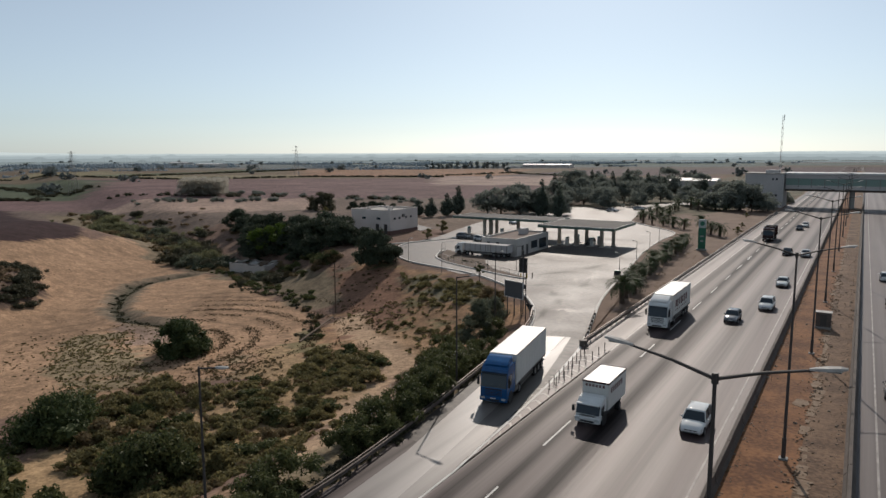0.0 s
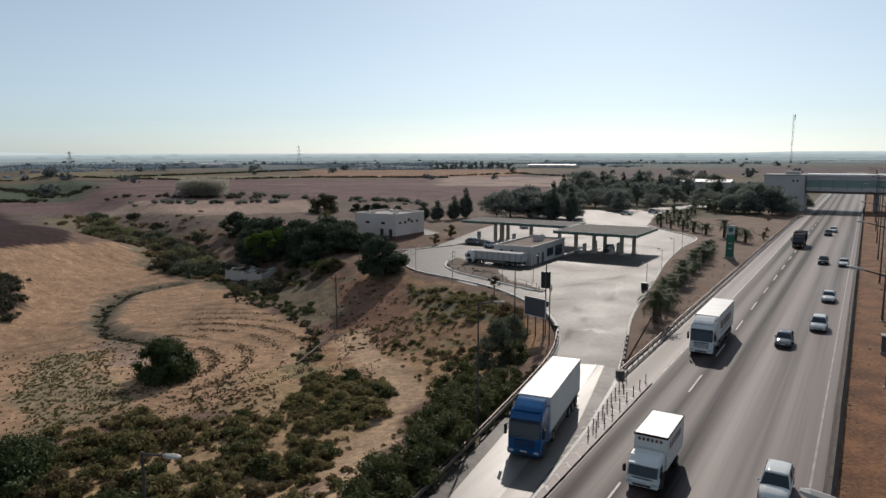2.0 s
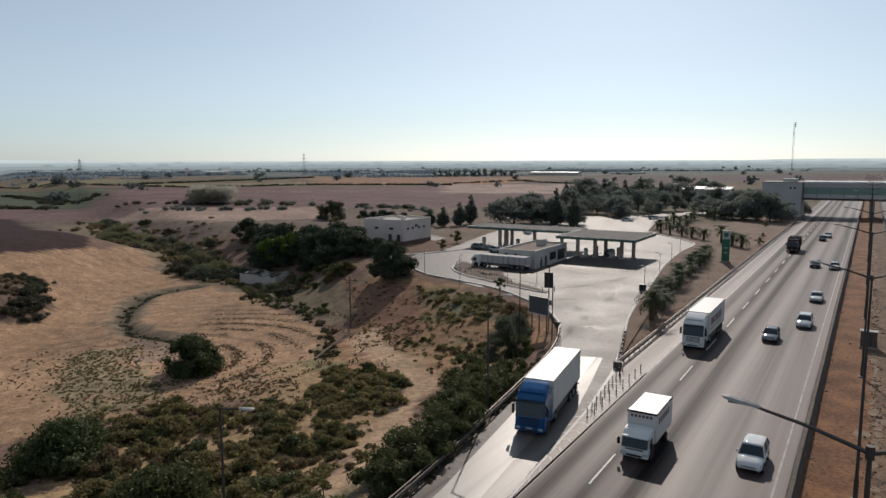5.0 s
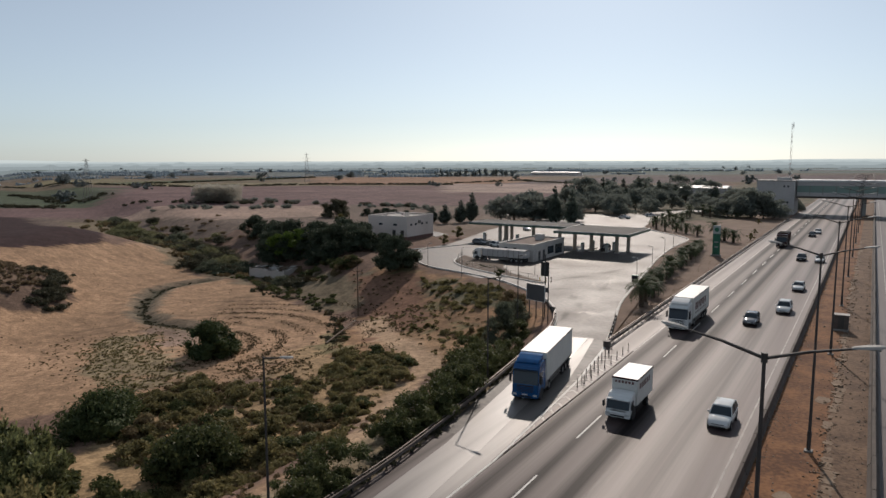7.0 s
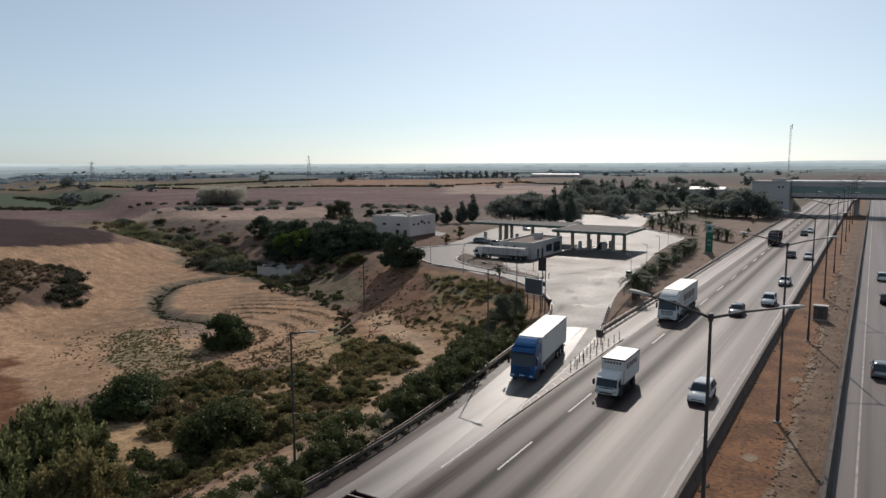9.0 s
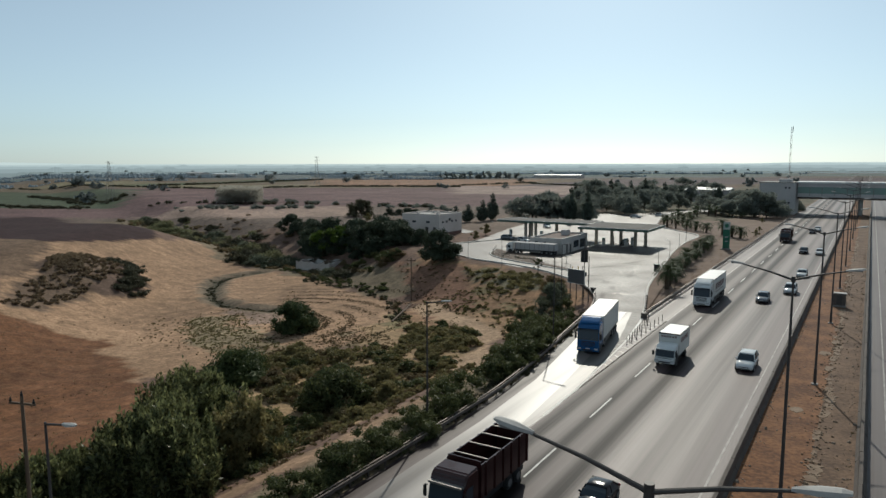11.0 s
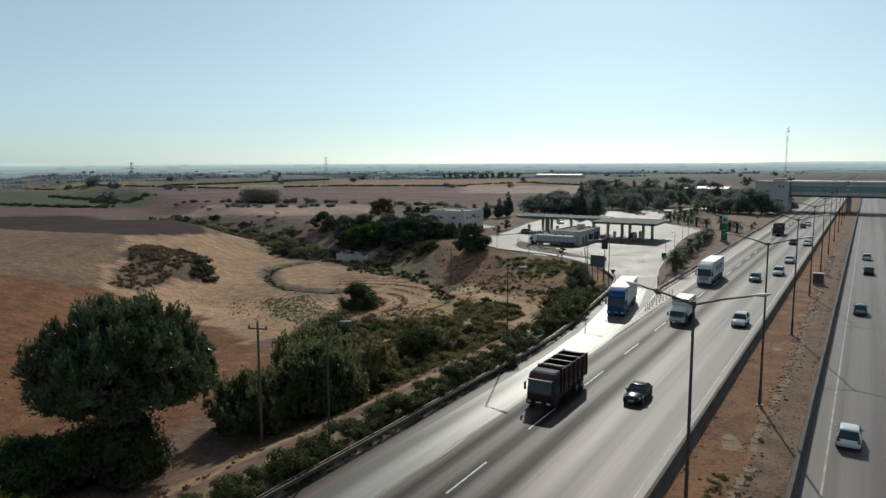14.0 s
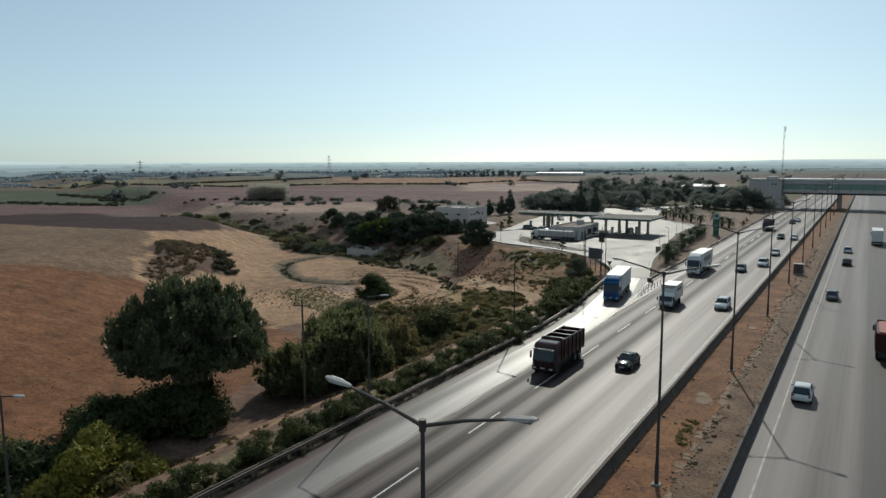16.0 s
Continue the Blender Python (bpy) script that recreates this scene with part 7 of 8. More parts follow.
# ---- the bridge restaurant over the motorway ----
def bridge():
    root = new("bridge_building")
    x0, x1, y0, y1 = -23.0, 46.0, 287.0, 301.0
    part("deck", boxes((x0, x1, y0, y1, 6.9, 8.1)), M_WALL_GREY, root)
    part("lower_band", boxes((x0, x1, y0 - 0.12, y0 - 0.004, 6.7, 7.5)), M_BARRIER, root, "dark lower edge band")
    part("roof", boxes((x0 - 0.3, x1, y0 - 0.5, y1 + 0.5, 13.2, 13.9)), M_WHITE, root, "white roof edge")
    part("upper_fascia", boxes((x0, x1, y0 - 0.06, y0 - 0.002, 11.7, 13.19)), M_WALL_GREY, root, "plain grey upper fascia")
    part("rear_wall", boxes((x0, x1, y1 - 0.3, y1, 8.1, 13.2)), M_WALL_GREY, root)
    step = 4.6
    n = int((x1 - x0) / step)
    first_m = first_p = None
    for i in range(n):
        a = x0 + step * i
        if first_m is None:
            first_m = part("mullion", boxes((-0.12, 0.12, -0.12, 0.12, 8.1, 13.2)), M_GALV, root)
            first_m.matrix_basis = pose(a, y0 + 0.12, 0)
            first_p = part("pane", boxes((0.124, step - 0.124, -0.02, 0.02, 9.0, 13.19)), M_BRIDGE_GLASS, root)
            first_p.matrix_basis = pose(a, y0 + 0.12, 0)
            first_s = part("parapet_panel", boxes((0.124, step - 0.124, -0.1, 0.1, 8.11, 8.99)), M_WALL_GREY, root)
            first_s.matrix_basis = pose(a, y0 + 0.12, 0)
        else:
            again(first_m, pose(a, y0 + 0.12, 0), root)
            again(first_p, pose(a, y0 + 0.12, 0), root)
            again(first_s, pose(a, y0 + 0.12, 0), root)
    for x in (0.3, 28.0):
        part("pier", boxes((x - 0.9, x + 0.9, y0 + 2, y1 - 2, 0, 6.9), bevel=0.1), M_CONCRETE, root)
    return tagged(root, "long glazed bridge building crossing the motorway", "bridge")


bridge()


def tower():
    root = new("stair_tower")
    part("wall", boxes((-37.5, -23.4, 283.0, 300.0, 0, 13.4)), M_WALL_GREY, root)
    part("coping", boxes((-37.7, -23.3, 282.8, 300.2, 13.4, 13.75)), M_CONCRETE, root)
    part("roof_room", boxes((-30.5, -25.5, 287, 293, 13.75, 14.9)), M_WALL_GREY, root)
    for z in (4.6, 11.0):
        for x in (-27.6, -26.2):
            window_in(root, x, x + 0.7, z, z + 0.8, 283.0, "y")
    for x in (-35, -33):
        window_in(root, x, x + 0.7, 8.4, 9.2, 283.0, "y")
    return tagged(root, "blank grey stair tower of the bridge building", "tower")


tower()


def shed(x, y, w, d, h, label, mat, roof):
    root = new("low_building")
    part("wall", boxes((0, w, 0, d, -0.5, h)), mat, root)
    bm = bmesh.new()
    side_prism(bm, [(-0.4, h), (d + 0.4, h), (d * 0.5, h + 1.1)], -0.4, w + 0.4)
    part("roof", bm, roof, root)
    for i in range(max(2, int(w / 5))):
        window_in(root, 1.5 + i * 4.6, 3.5 + i * 4.6, 1.0, 2.2, 0.0, "y")
    root.matrix_basis = pose(x, y, gz(x, y), 0, 0, 0)
    return tagged(root, label, "building")


shed(-88, 372, 24, 16, 7.0, "low rest area hall with a pale sheet roof", M_WALL_GREY, M_WHITE)
shed(-120, 420, 30, 12, 5, "long low building behind the trees", M_WALL_SHOP, M_ROOF)
shed(-470, 1010, 80, 20, 5, "distant white farm shed roofs", M_WALL_WHITE, M_WHITE)
shed(-1000, 800, 60, 18, 6, "distant pale farm building", M_WALL_WHITE, M_WHITE)
shed(-1200, 900, 50, 18, 6, "distant pale farm building", M_WALL_WHITE, M_WHITE)

root = new("control_cabinet")
part("plinth", boxes((-0.9, 0.9, -0.7, 0.7, 0, 0.25), bevel=0.03), M_CONCRETE, root)
part("cabinet", boxes((-0.85, 0.85, -0.6, 0.6, 0.25, 2.0), bevel=0.04), M_RUST, root)
part("lid", boxes((-0.95, 0.95, -0.7, 0.7, 2.0, 2.12), bevel=0.03), M_GALV, root)
part("door", boxes((-0.35, 0.35, -0.64, -0.604, 0.4, 1.85)), M_LAMP_STEEL, root)
root.matrix_basis = pose(0.5, 75.0, 0.05)
tagged(root, "grey steel control cabinet on the median", "cabinet")


# ---- vehicles ----
def wheel(root, x, y, r, w, hub=0.55):
    bm = bmesh.new()
    tube(bm, (x - w / 2, y, r), (x + w / 2, y, r), r, seg=18)
    es = [e for e in bm.edges if len(e.link_faces) == 2 and any(len(f.verts) > 4 for f in e.link_faces)]
    bmesh.ops.bevel(bm, geom=es, offset=r * 0.12, segments=2, affect="EDGES")
    wh = part("wheel", bm, M_TYRE, root)
    bm = bmesh.new()
    tube(bm, (x - w / 2 - 0.01, y, r), (x + w / 2 + 0.01, y, r), r * hub, seg=14)
    part("rim", bm, M_RIM, wh)
    return wh


def cab(root, paint, w=2.5, h=3.6, y0=0.0, length=2.2, spoiler=True, visor=None):
    """A European forward-control cab with its front at y0, facing -y."""
    y1 = y0 + length
    hw = w / 2
    k = h / 3.6
    prof = [(y0 + 0.10, 0.45), (y0, 0.75), (y0 + 0.02, 1.65 * k), (y0 + 0.26, 2.75 * k), (y0 + 0.45, h - 0.35), (y0 + 0.85, h - 0.1), (y1, h - 0.04), (y1, 0.6)]
    bm = bmesh.new()
    side_prism(bm, prof, -hw + 0.02, hw - 0.02)
    bmesh.ops.bevel(bm, geom=bm.edges[:], offset=0.11, segments=3, affect="EDGES", clamp_overlap=True)
    body = part("cab", bm, paint, root)
    # windscreen, wrapped a little round the corners
    z0, z1 = 1.62 * k, 2.74 * k
    bm = bmesh.new()
    side_prism(bm, [(y0 - 0.012, z0), (y0 + 0.245, z1), (y0 + 0.33, z1), (y0 + 0.10, z0)], -hw + 0.1, hw - 0.1)
    screen = part("windscreen", bm, M_GLASS, body)
    for x in (-0.55, 0.2):
        bm = bmesh.new()
        tube(bm, (x, y0 - 0.02, z0 + 0.03), (x + 0.5, y0 + 0.04, z0 + 0.32 * k), 0.018, seg=5)
        part("wiper", bm, M_BLACK, screen)
    grille = part("grille", boxes((-hw * 0.62, hw * 0.62, y0 - 0.02, y0 + 0.06, 0.88, 1.5 * k), bevel=0.02), M_BLACK, body)
    for n in range(4):
        zz = 0.94 + n * (1.5 * k - 0.98) / 4
        part("grille_bar", boxes((-hw * 0.6, hw * 0.6, y0 - 0.045, y0 - 0.022, zz, zz + 0.06)), paint, grille)
    part("bumper", boxes((-hw, hw, y0 - 0.09, y0 + 0.28, 0.36, 0.82), bevel=0.06), paint, body)
    part("air_intake", boxes((-0.6, 0.6, y0 - 0.10, y0 - 0.09, 0.44, 0.58)), M_BLACK, body)
    part("number_plate", boxes((-0.26, 0.26, y0 - 0.112, y0 - 0.102, 0.62, 0.73)), M_WHITE, body)
    for s in (-1, 1):
        part("headlight", boxes((s * hw * 0.76 - 0.2, s * hw * 0.76 + 0.2, y0 - 0.105, y0 - 0.03, 0.54, 0.76), bevel=0.02), M_LIGHTGLASS, body)
        bm = bmesh.new()
        side_prism(bm, [(y0 + 0.32, 1.70 * k), (y0 + 0.62 * length, 1.66 * k), (y0 + 0.62 * length, 2.6 * k), (y0 + 0.52, 2.6 * k)], s * (hw - 0.02) - 0.012, s * (hw - 0.02) + 0.012)
        part("side_window", bm, M_GLASS, body)
        part("door_seam", boxes((s * (hw - 0.018) - 0.006, s * (hw - 0.018) + 0.006, y0 + 0.66 * length, y0 + 0.66 * length + 0.03, 0.9, 2.6 * k)), M_BLACK, body)
        part("step", boxes((s * (hw - 0.1) - 0.08, s * (hw - 0.1) + 0.085, y0 + 0.35, y0 + 0.62, 0.45, 0.52), (s * (hw - 0.1) - 0.08, s * (hw - 0.1) + 0.085, y0 + 0.38, y0 + 0.62, 0.76, 0.82)), M_BLACK, body)
        m = part("mirror", boxes((s * (hw + 0.18) - 0.11, s * (hw + 0.18) + 0.11, y0 + 0.02, y0 + 0.16, 1.72 * k, 2.5 * k), bevel=0.04), M_BLACK, body)
        part("mirror_arm", boxes((min(s * hw, s * (hw + 0.2)), max(s * hw, s * (hw + 0.2)), y0 + 0.1, y0 + 0.16, 2.5 * k, 2.56 * k)), M_BLACK, m)
        bm = bmesh.new()
        tube(bm, (s * (hw - 0.06), y0 + 1.15, 0.52), (s * (hw + 0.004), y0 + 1.15, 0.52), 0.6, seg=18)
        part("wheel_arch", bm, M_BLACK, body)
    part("sun_visor", boxes((-hw + 0.08, hw - 0.08, y0 - 0.04, y0 + 0.34, 2.78 * k, 2.92 * k), bevel=0.03), visor or paint, body)
    if spoiler:
        bm = bmesh.new()
        side_prism(bm, [(y0 + 0.55, h - 0.14), (y1, h - 0.08), (y1, h + 0.42), (y1 - 0.45, h + 0.36), (y0 + 0.95, h + 0.1)], -hw + 0.16, hw - 0.16)
        bmesh.ops.bevel(bm, geom=bm.edges[:], offset=0.06, segments=2, affect="EDGES", clamp_overlap=True)
        part("roof_spoiler", bm, paint, body)
        for s in (-1, 1):
            part("side_fairing", boxes((s * (hw - 0.06) - 0.03, s * (hw - 0.06) + 0.03, y1 + 0.004, y1 + 0.42, 0.7, h - 0.15), bevel=0.02), paint, body)
    return body


def semi(label, paint, box_mat, total=13.6, h=3.95, bars=0):
    root = new("lorry")
    cab(root, paint, visor=M_GLASS)
    # chassis filled out nearly full width, added bulk that closes the shadow underneath
    part("chassis", boxes((-1.0, 1.0, 1.6, total - 0.4, 0.42, 1.08)), M_BLACK, root)
    b = part("trailer_box", boxes((-1.27, 1.27, 2.75, total, 1.12, h), bevel=0.03), box_mat, root)
    part("edge_rail", boxes((-1.285, -1.27, 2.75, total, h - 0.1, h), (1.27, 1.285, 2.75, total, h - 0.1, h), (-1.285, -1.27, 2.75, total, 1.12, 1.24), (1.27, 1.285, 2.75, total, 1.12, 1.24)), M_GALV, b)
    part("front_unit", boxes((-0.95, 0.95, 2.45, 2.75, 2.3, 3.6), bevel=0.05), M_WHITE, b)
    part("rear_door", boxes((-1.2, -0.02, total, total + 0.04, 1.2, h - 0.1), (0.02, 1.2, total, total + 0.04, 1.2, h - 0.1)), box_mat, b)
    part("rear_bumper", boxes((-1.2, 1.2, total - 0.25, total - 0.1, 0.5, 0.68), bevel=0.02), M_WHITE, root)
    for s in (-1, 1):
        part("side_guard", boxes((s * 1.18 - 0.03, s * 1.18 + 0.03, 4.4, total - 4.8, 0.55, 0.68), (s * 1.18 - 0.03, s * 1.18 + 0.03, 4.4, total - 4.8, 0.82, 0.95)), M_GALV, root)
        part("fuel_tank", boxes((s * 0.95 - 0.28, s * 0.95 + 0.28, 2.5, 3.7, 0.5, 1.05), bevel=0.08), M_GALV, root)
        part("tail_light", boxes((s * 1.0 - 0.16, s * 1.0 + 0.16, total + 0.0, total + 0.05, 0.85, 1.0)), M_LAMPRED, root)
        for y in (1.15, 3.95):
            wheel(root, s * 1.08, y, 0.5, 0.32)
        for y in (total - 4.0, total - 2.7, total - 1.4):
            wheel(root, s * 1.08, y, 0.5, 0.34)
    for s in (-1, 1):
        part("landing_leg", boxes((s * 0.85 - 0.07, s * 0.85 + 0.07, 5.2, 5.36, 0.3, 1.12), (s * 0.85 - 0.12, s * 0.85 + 0.12, 5.15, 5.41, 0.26, 0.3)), M_GALV, root)
        part("mudguard", boxes((s * 1.08 - 0.19, s * 1.08 + 0.19, total - 4.6, total - 0.8, 1.03, 1.07)), M_BLACK, root)
    for i in range(11):
        y = 2.75 + (total - 2.75) * (i + 0.5) / 11
        for x in (-1.278, 1.271):
            part("side_post", boxes((x, x + 0.007, y - 0.03, y + 0.03, 1.26, h - 0.12)), box_mat, b)
    for i in range(bars):
        y = 4.0 + i * 0.98
        part("lettering_bar", boxes((1.281, 1.287, y, y + (0.6 if i % 3 else 0.74), 2.25 - 0.1 * (i % 2), 3.15)), M_LETTER, b)
        part("lettering_bar", boxes((1.281, 1.287, y + 0.1, y + 0.6, 1.72, 1.9)), M_LETTER, b)
    return tagged(root, label, "lorry")


blue = semi("blue cab lorry with a long white box trailer", M_BLUE, M_TRAILER, 13.4)
blue.matrix_basis = pose(-22.9, 29.8, 0.012, 0, 0, 8.5)
white = semi("white lorry with a white box trailer and faded lettering", M_CARWHITE, M_TRAILER, 13.0, 4.0, 7)
white.matrix_basis = pose(-17.3, 63.8, 0)


def box_van():
    root = new("box_truck")
    cab(root, M_CARWHITE, 2.1, 2.35, 0.0, 1.7, False)
    # widened dark block, so that no light breaks the truck's shadow
    part("chassis", boxes((-0.78, 0.78, 0.6, 6.5, 0.36, 0.93)), M_BLACK, root)
    b = part("cargo_box", boxes((-1.12, 1.12, 1.85, 6.7, 0.95, 3.25), bevel=0.03), M_TRAILER, root)
    part("box_rim", boxes((-1.14, 1.14, 1.83, 1.9, 3.12, 3.27), (-1.14, 1.14, 6.64, 6.71, 3.12, 3.27), (-1.14, -1.11, 1.9, 6.64, 3.12, 3.27), (1.11, 1.14, 1.9, 6.64, 3.12, 3.27)), M_MAROON, b)
    for i in range(6):
        part("lettering_bar", boxes((1.122, 1.13, 2.5 + 0.55 * i, 2.85 + 0.55 * i, 2.25, 2.75)), M_LETTER, b)
    for i in range(6):
        part("lettering_bar", boxes((-0.85 + 0.29 * i, -0.66 + 0.29 * i, 1.84, 1.848, 2.78, 3.0)), M_LETTER, b)
    for s in (-1, 1):
        wheel(root, s * 0.9, 0.95, 0.38, 0.24)
        wheel(root, s * 0.9, 5.2, 0.38, 0.4)
    return tagged(root, "small white box truck with faded grey lettering bars", "truck")


bv = box_van()
bv.matrix_basis = pose(-14.2, 29.4, 0)


def tipper(label, paint, body, load=None):
    root = new("tipper_truck")
    cab(root, paint, 2.5, 3.35, 0.0, 2.1, False, M_GALV)
    # broader than a frame: shaped to make the ground shadow solid
    part("chassis", boxes((-0.95, 0.95, 0.9, 9.0, 0.42, 1.06)), M_BLACK, root)
    b = part("cargo_body", boxes((-1.25, -1.17, 2.35, 9.2, 1.1, 3.3), (1.17, 1.25, 2.35, 9.2, 1.1, 3.3), (-1.17, 1.17, 2.35, 2.43, 1.1, 3.5), (-1.17, 1.17, 9.12, 9.2, 1.1, 3.2), (-1.17, 1.17, 2.43, 9.12, 1.1, 1.2)), body, root)
    for i in range(6):
        y = 2.9 + i * 1.2
        for s in (-1, 1):
            part("rib", boxes((s * 1.29 - 0.04, s * 1.29 + 0.04, y, y + 0.12, 1.1, 3.3)), body, b)
    for y in (3.2, 5.0, 6.8, 8.4):
        part("hoop", boxes((-1.2, 1.2, y, y + 0.07, 3.3, 3.37)), M_GALV, b)
    if load:
        part("load", boxes((-1.15, 1.15, 2.45, 9.1, 1.2, 3.38), bevel=0.15), load, root)
    for s in (-1, 1):
        for y in (1.1, 6.4, 7.7):
            wheel(root, s * 1.06, y, 0.5, 0.34)
    return tagged(root, label, "lorry")


tp = tipper("dark maroon open-topped lorry with ribbed cargo sides", M_MAROON, M_MAROON)
tp.matrix_basis = pose(-17.0, -11.2, 0)
tr = tipper("dark red lorry with a faded red sheeted load", M_MAROON, M_MAROON, M_REDTARP)
tr.matrix_basis = pose(14.4, 21.5, -0.02, 0, 0, 180)
copy_thing(tp, pose(-15.8, 166.0, 0))
copy_thing(white, pose(14.2, 150, -0.02, 0, 0, 180))


def loft(bm, rings):
    """A closed skin over rings of points, one after the other."""
    rows = [[bm.verts.new(p) for p in ring] for ring in rings]
    n = len(rows[0])
    for a, b in zip(rows, rows[1:]):
        for i in range(n):
            bm.faces.new((a[i], a[(i + 1) % n], b[(i + 1) % n], b[i]))
    bm.faces.new(rows[0][::-1])
    bm.faces.new(rows[-1])
    return bm


# length, half width, belt, roof, windscreen foot, roof front, roof rear, rear window foot
CAR_KINDS = {"suv": (4.4, 0.92, 1.02, 1.66, 1.10, 1.78, 3.78, 4.28), "sedan": (4.5, 0.88, 0.93, 1.44, 1.25, 2.00, 3.20, 3.95), "hatch": (4.1, 0.87, 0.95, 1.50, 1.05, 1.75, 3.30, 3.98)}


def car(label, paint, kind="hatch"):
    """A car with its front at y = 0, facing -y."""
    root = new("car")
    L, hw, belt, top, ws, rf, rr, rw = CAR_KINDS[kind]
    tail = belt + (0.02 if kind != "sedan" else -0.03)
    rings = []
    for y, w, zb, zt, crown in ((0.0, 0.66, 0.40, 0.62, 0.0), (0.06, 0.80, 0.28, 0.72, 0.02), (0.30, 0.93, 0.24, belt - 0.17, 0.05), (ws - 0.1, 0.985, 0.22, belt - 0.02, 0.05), (ws + 0.5, 1.0, 0.22, belt, 0.0), (rr, 1.0, 0.22, belt + 0.02, 0.0), (rw - 0.1, 0.97, 0.24, tail, 0.02), (L - 0.12, 0.90, 0.28, tail - 0.10, 0.02), (L, 0.74, 0.42, tail - 0.26, 0.0)):
        u = hw * w
        half = [(0.88 * u, zb), (0.985 * u, zb + 0.14), (u, (zb + zt) / 2 + 0.05), (0.97 * u, zt - 0.09), (0.88 * u, zt - 0.01), (0.45 * u, zt + crown * 0.8)]
        rings.append([(x, y, z) for x, z in half] + [(-x, y, z) for x, z in half[::-1]])
    body = part("body", loft(bmesh.new(), rings), paint, root, smooth=True)
    # glazed cabin, and the painted roof over it
    rings = []
    for y, zt, inset in ((ws, belt + 0.02, 0.03), ((ws + rf) / 2, (belt + top) / 2 + 0.03, 0.12), (rf, top - 0.05, 0.20), ((rf + rr) / 2, top - 0.015, 0.21), (rr, top - 0.05, 0.21), (rw, tail + 0.01, 0.08)):
        a, b = hw - 0.05, hw - inset
        rings.append([(a, y, belt - 0.06), (b, y, zt - 0.03), (b * 0.8, y, zt), (-b * 0.8, y, zt), (-b, y, zt - 0.03), (-a, y, belt - 0.06)])
    part("cabin_glass", loft(bmesh.new(), rings), M_GLASS, body, "dark glazed cabin")
    rings = []
    for y, zt, w in ((rf - 0.06, top - 0.05, 0.94), (rf + 0.15, top - 0.005, 0.99), ((rf + rr) / 2, top + 0.02, 1.0), (rr - 0.1, top - 0.005, 0.99), (rr + 0.1, top - 0.055, 0.94)):
        b = (hw - 0.19) * w
        rings.append([(b, y, zt - 0.05), (b * 0.96, y, zt - 0.005), (b * 0.55, y, zt + 0.02), (-b * 0.55, y, zt + 0.02), (-b * 0.96, y, zt - 0.005), (-b, y, zt - 0.05)])
    part("roof", loft(bmesh.new(), rings), paint, body, smooth=True)
    mid = (rf + rr) / 2
    for s in (-1, 1):
        for name, p0, p1, q in (("front_pillar", (s * (hw - 0.05), ws + 0.04, belt), (s * (hw - 0.20), rf, top - 0.05), 0.045), ("rear_pillar", (s * (hw - 0.21), rr, top - 0.06), (s * (hw - 0.07), rw - 0.05, tail), 0.06), ("door_pillar", (s * (hw - 0.05), mid, belt - 0.03), (s * (hw - 0.205), mid, top - 0.04), 0.035)):
            bm = bmesh.new()
            tube(bm, p0, p1, q, seg=6)
            part(name, bm, paint if name != "door_pillar" else M_BLACK, body)
        bm = bmesh.new()
        loft(bm, [[(s * hw * 0.86, 0.16, 0.68), (s * hw * 0.48, 0.005, 0.64), (s * hw * 0.48, 0.005, 0.52), (s * hw * 0.86, 0.16, 0.54)], [(s * hw * 0.90, 0.34, 0.80), (s * hw * 0.5, 0.22, 0.76), (s * hw * 0.5, 0.22, 0.52), (s * hw * 0.90, 0.34, 0.54)]])
        part("headlight", bm, M_LIGHTGLASS, body)
        part("tail_light", boxes((s * hw * 0.78 - 0.12, s * hw * 0.78 + 0.12, L - 0.16, L - 0.02, tail - 0.30, tail - 0.12), bevel=0.03), M_LAMPRED, body)
        part("door_mirror", boxes((s * (hw + 0.09) - 0.09, s * (hw + 0.09) + 0.09, ws + 0.32, ws + 0.46, belt - 0.02, belt + 0.13), bevel=0.035), paint, body)
        part("door_seam", boxes((s * hw * 0.995 - 0.008, s * hw * 0.995 + 0.008, mid - 0.012, mid + 0.012, 0.34, belt - 0.12)), M_BLACK, body)
        for y in (0.82, L - 0.85):
            bm = bmesh.new()
            tube(bm, (s * (hw - 0.18), y, 0.36), (s * (hw + 0.004), y, 0.36), 0.385, seg=18)
            part("wheel_arch", bm, M_BLACK, body)
            wheel(root, s * (hw - 0.10), y, 0.32, 0.22, 0.62)
    part("grille", boxes((-0.5, 0.5, -0.015, 0.1, 0.50, 0.60), bevel=0.02), M_BLACK, body)
    part("lower_grille", boxes((-0.6, 0.6, 0.0, 0.12, 0.30, 0.42), bevel=0.02), M_BLACK, body)
    part("number_plate", boxes((-0.26, 0.26, -0.03, -0.016, 0.43, 0.53)), M_WHITE, body)
    return tagged(root, label, "car")


suv = car("white compact SUV on the pale lanes", M_CARWHITE, "suv")
suv.matrix_basis = pose(-6.6, 31.5, 0)
copy_thing(suv, pose(-6.9, 81.5, 0))
sed = car("white saloon car on the pale lanes", M_CARWHITE, "sedan")
sed.matrix_basis = pose(-6.7, 101.5, 0)
copy_thing(sed, pose(-5.8, 140, 0))
copy_thing(sed, pose(-10.2, 206, 0))
dark = car("dark saloon car on the pale lanes", M_CARDARK, "sedan")
dark.matrix_basis = pose(-10.1, -6.0, 0)
copy_thing(dark, pose(-9.4, 141, 0))
copy_thing(dark, pose(-11.0, 196, 0))
silver = car("silver hatchback car on grey asphalt", M_CARSILVER, "hatch")
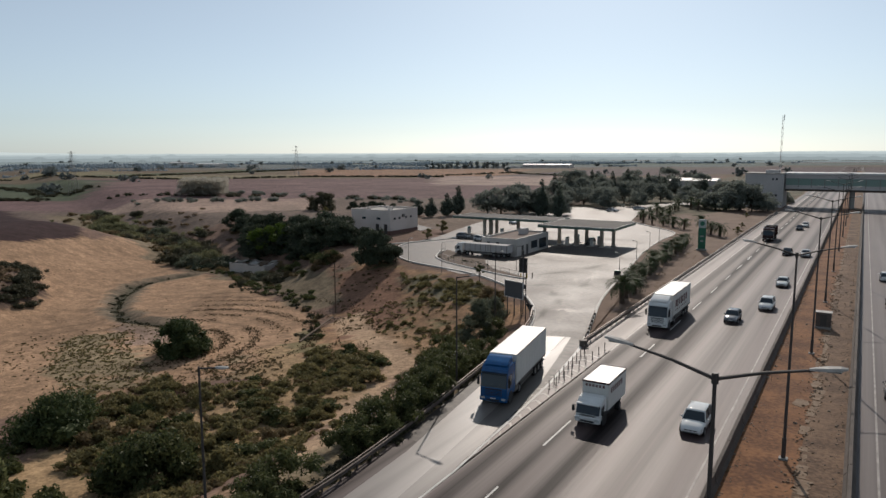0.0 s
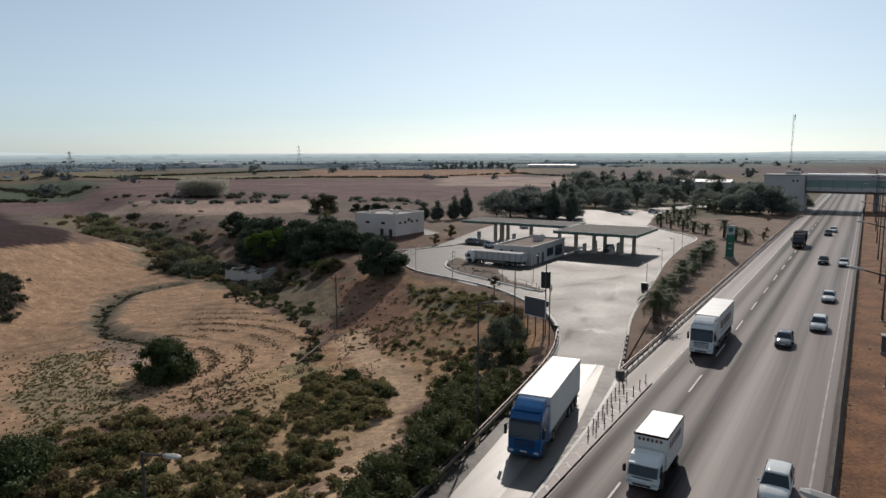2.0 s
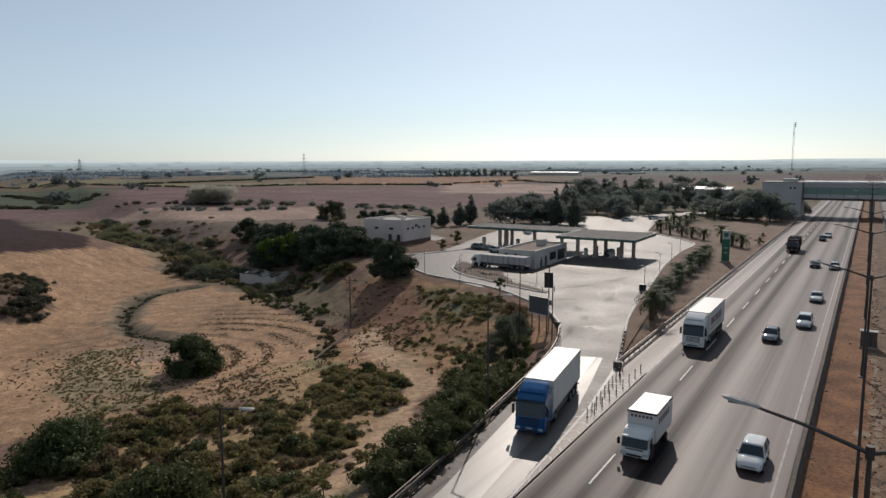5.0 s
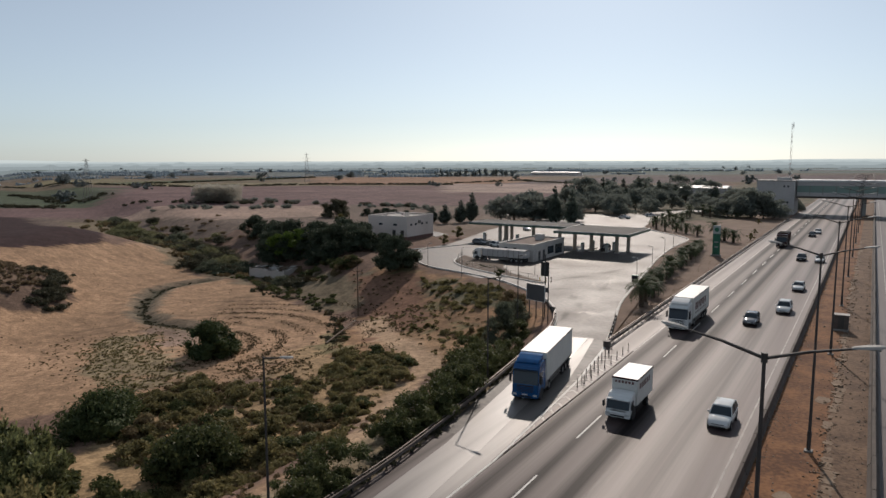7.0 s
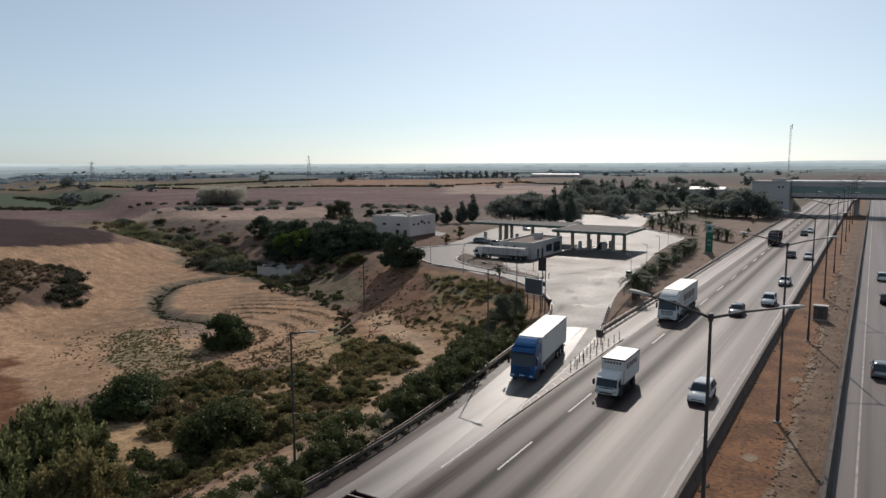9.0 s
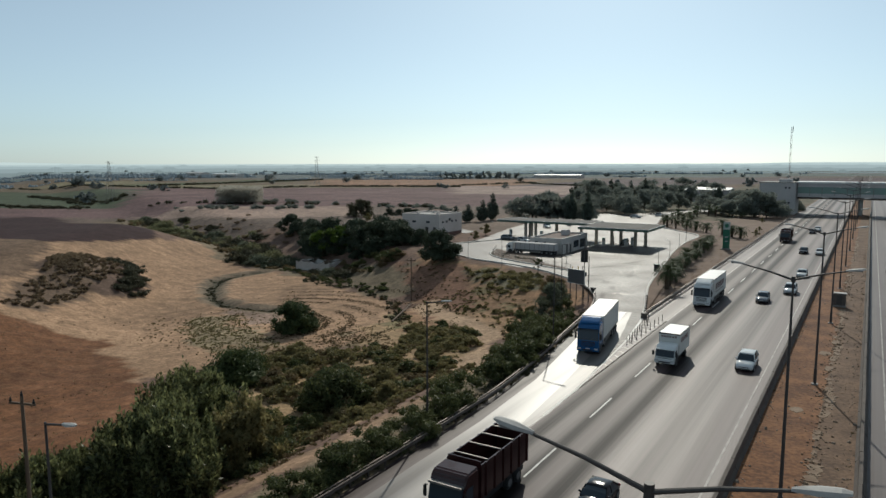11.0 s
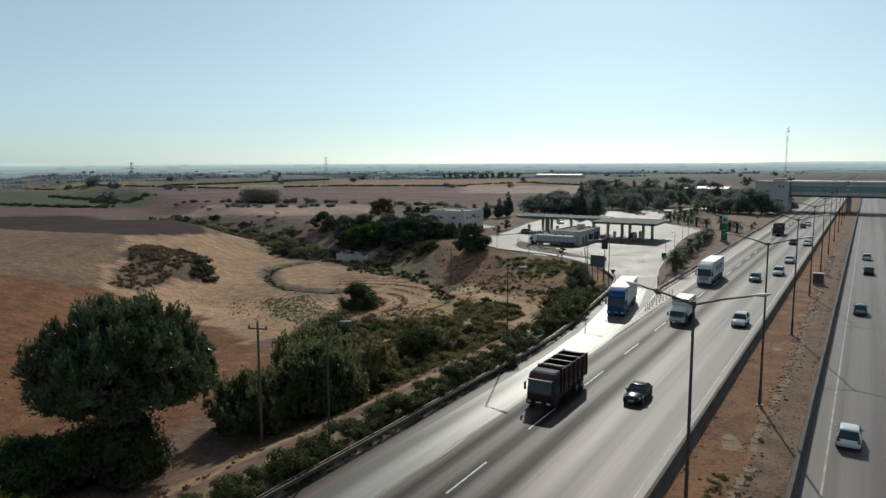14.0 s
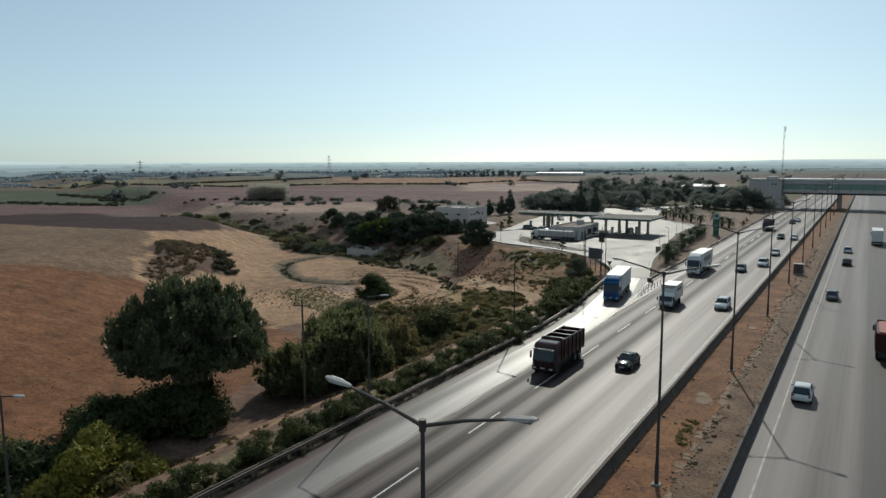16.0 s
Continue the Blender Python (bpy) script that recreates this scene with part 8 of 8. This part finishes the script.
silver.matrix_basis = pose(-9.9, 71.5, 0)
copy_thing(silver, pose(7.4, 52.5, 0, 0, 0, 180))
hatch = car("white hatchback car on grey asphalt", M_CARWHITE, "hatch")
hatch.matrix_basis = pose(7.2, -3.4, 0, 0, 0, 180)
copy_thing(hatch, pose(8.0, 120, 0, 0, 0, 180))
copy_thing(dark, pose(8.4, 96, 0, 0, 0, 180))
# parked by the shop, and under the canopies
for x, y, turn, src in ((-75.8, 129.8, 70, hatch), (-82.3, 133.0, 80, silver), (-70.0, 130.5, 60, silver), (-51.8, 137.0, 8, dark), (-62.8, 131.6, 95, hatch), (-88, 172, 40, hatch), (-74, 232, 80, sed), (-68, 246, 100, hatch)):
    copy_thing(src, pose(x, y, 0.01, 0, 0, turn))


def bulk_lorry():
    root = new("bulk_lorry")
    cab(root, M_CARWHITE, 2.4, 2.9, 0.0, 1.9, False)
    part("chassis", boxes((-0.45, 0.45, 1.5, 13.6, 0.75, 1.05)), M_BLACK, root)
    body = part("cargo_body", boxes((-1.22, 1.22, 2.5, 13.7, 1.12, 2.85), bevel=0.05), M_WALL_GREY, root, "dull pale grey cargo body")
    for side in (-1, 1):
        for k in range(9):
            y = 2.75 + 1.34 * k
            part("rib", boxes((side * 1.222, side * 1.28, y - 0.05, y + 0.05, 1.14, 2.83) if side > 0 else (-1.28, -1.222, y - 0.05, y + 0.05, 1.14, 2.83)), M_GALV, body)
        part("side_guard", boxes((side * 1.1 - 0.03, side * 1.1 + 0.03, 4.6, 9.4, 0.55, 0.95)), M_GALV, root)
        for y in (1.0, 3.3, 10.2, 11.5, 12.8):
            wheel(root, side * 1.02, y, 0.5, 0.34)
    # a sheet drawn over the load, slack between the hoops
    bm = bmesh.new()
    rows = []
    for k in range(33):
        y = 2.45 + 11.3 * k / 32
        lift = 0.13 + 0.05 * abs(math.cos(k * math.pi / 4))
        rows.append([bm.verts.new((x, y, 2.83 + lift * h)) for x, h in ((-1.27, -0.9), (-1.22, 0.2), (-0.6, 0.9), (0, 1.1), (0.6, 0.9), (1.22, 0.2), (1.27, -0.9))])
    for a, b in zip(rows, rows[1:]):
        for i in range(6):
            bm.faces.new((a[i], a[i + 1], b[i + 1], b[i]))
    part("sheet", bm, M_WALL_GREY, root, "pale grey sheet drawn over the load")
    return tagged(root, "white cab lorry with a sheeted pale cargo body beside the shop", "lorry")


tk = bulk_lorry()
tk.matrix_basis = pose(-71.9, 108.7, 0.005, 0, 0, -90) @ Matrix.Diagonal((1, 0.93, 0.93, 1))
root = new("waste_bin")
part("bin_body", boxes((-0.5, 0.5, -0.4, 0.4, 0, 1.1), bevel=0.05), M_BLACK, root)
part("lid", boxes((-0.54, 0.54, -0.44, 0.44, 1.1, 1.2), bevel=0.03), M_GREEN_SIGN, root)
root.matrix_basis = pose(-32.6, 97.2, 0.1)
tagged(root, "dark waste bin by the island kerb", "bin")


# an old pole lying on the edge of the stubble
root = new("fallen_pole")
bm = bmesh.new()
p0, p1 = (-66.9, 52.6), (-73.4, 68.0)
tube(bm, (p0[0], p0[1], gz(*p0) + 0.25), (p1[0], p1[1], gz(*p1) + 0.45), 0.16, 0.11, 9)
part("shaft", bm, M_WOOD, root)
part("crossarm", boxes((-0.9, 0.9, -0.06, 0.06, -0.06, 0.06)), M_WOOD, root).matrix_basis = pose(p1[0] + 0.3, p1[1] - 0.7, gz(*p1) + 0.5, 0, 0, -20)
tagged(root, "old wooden pole lying on the edge of the stubble field", "pole")
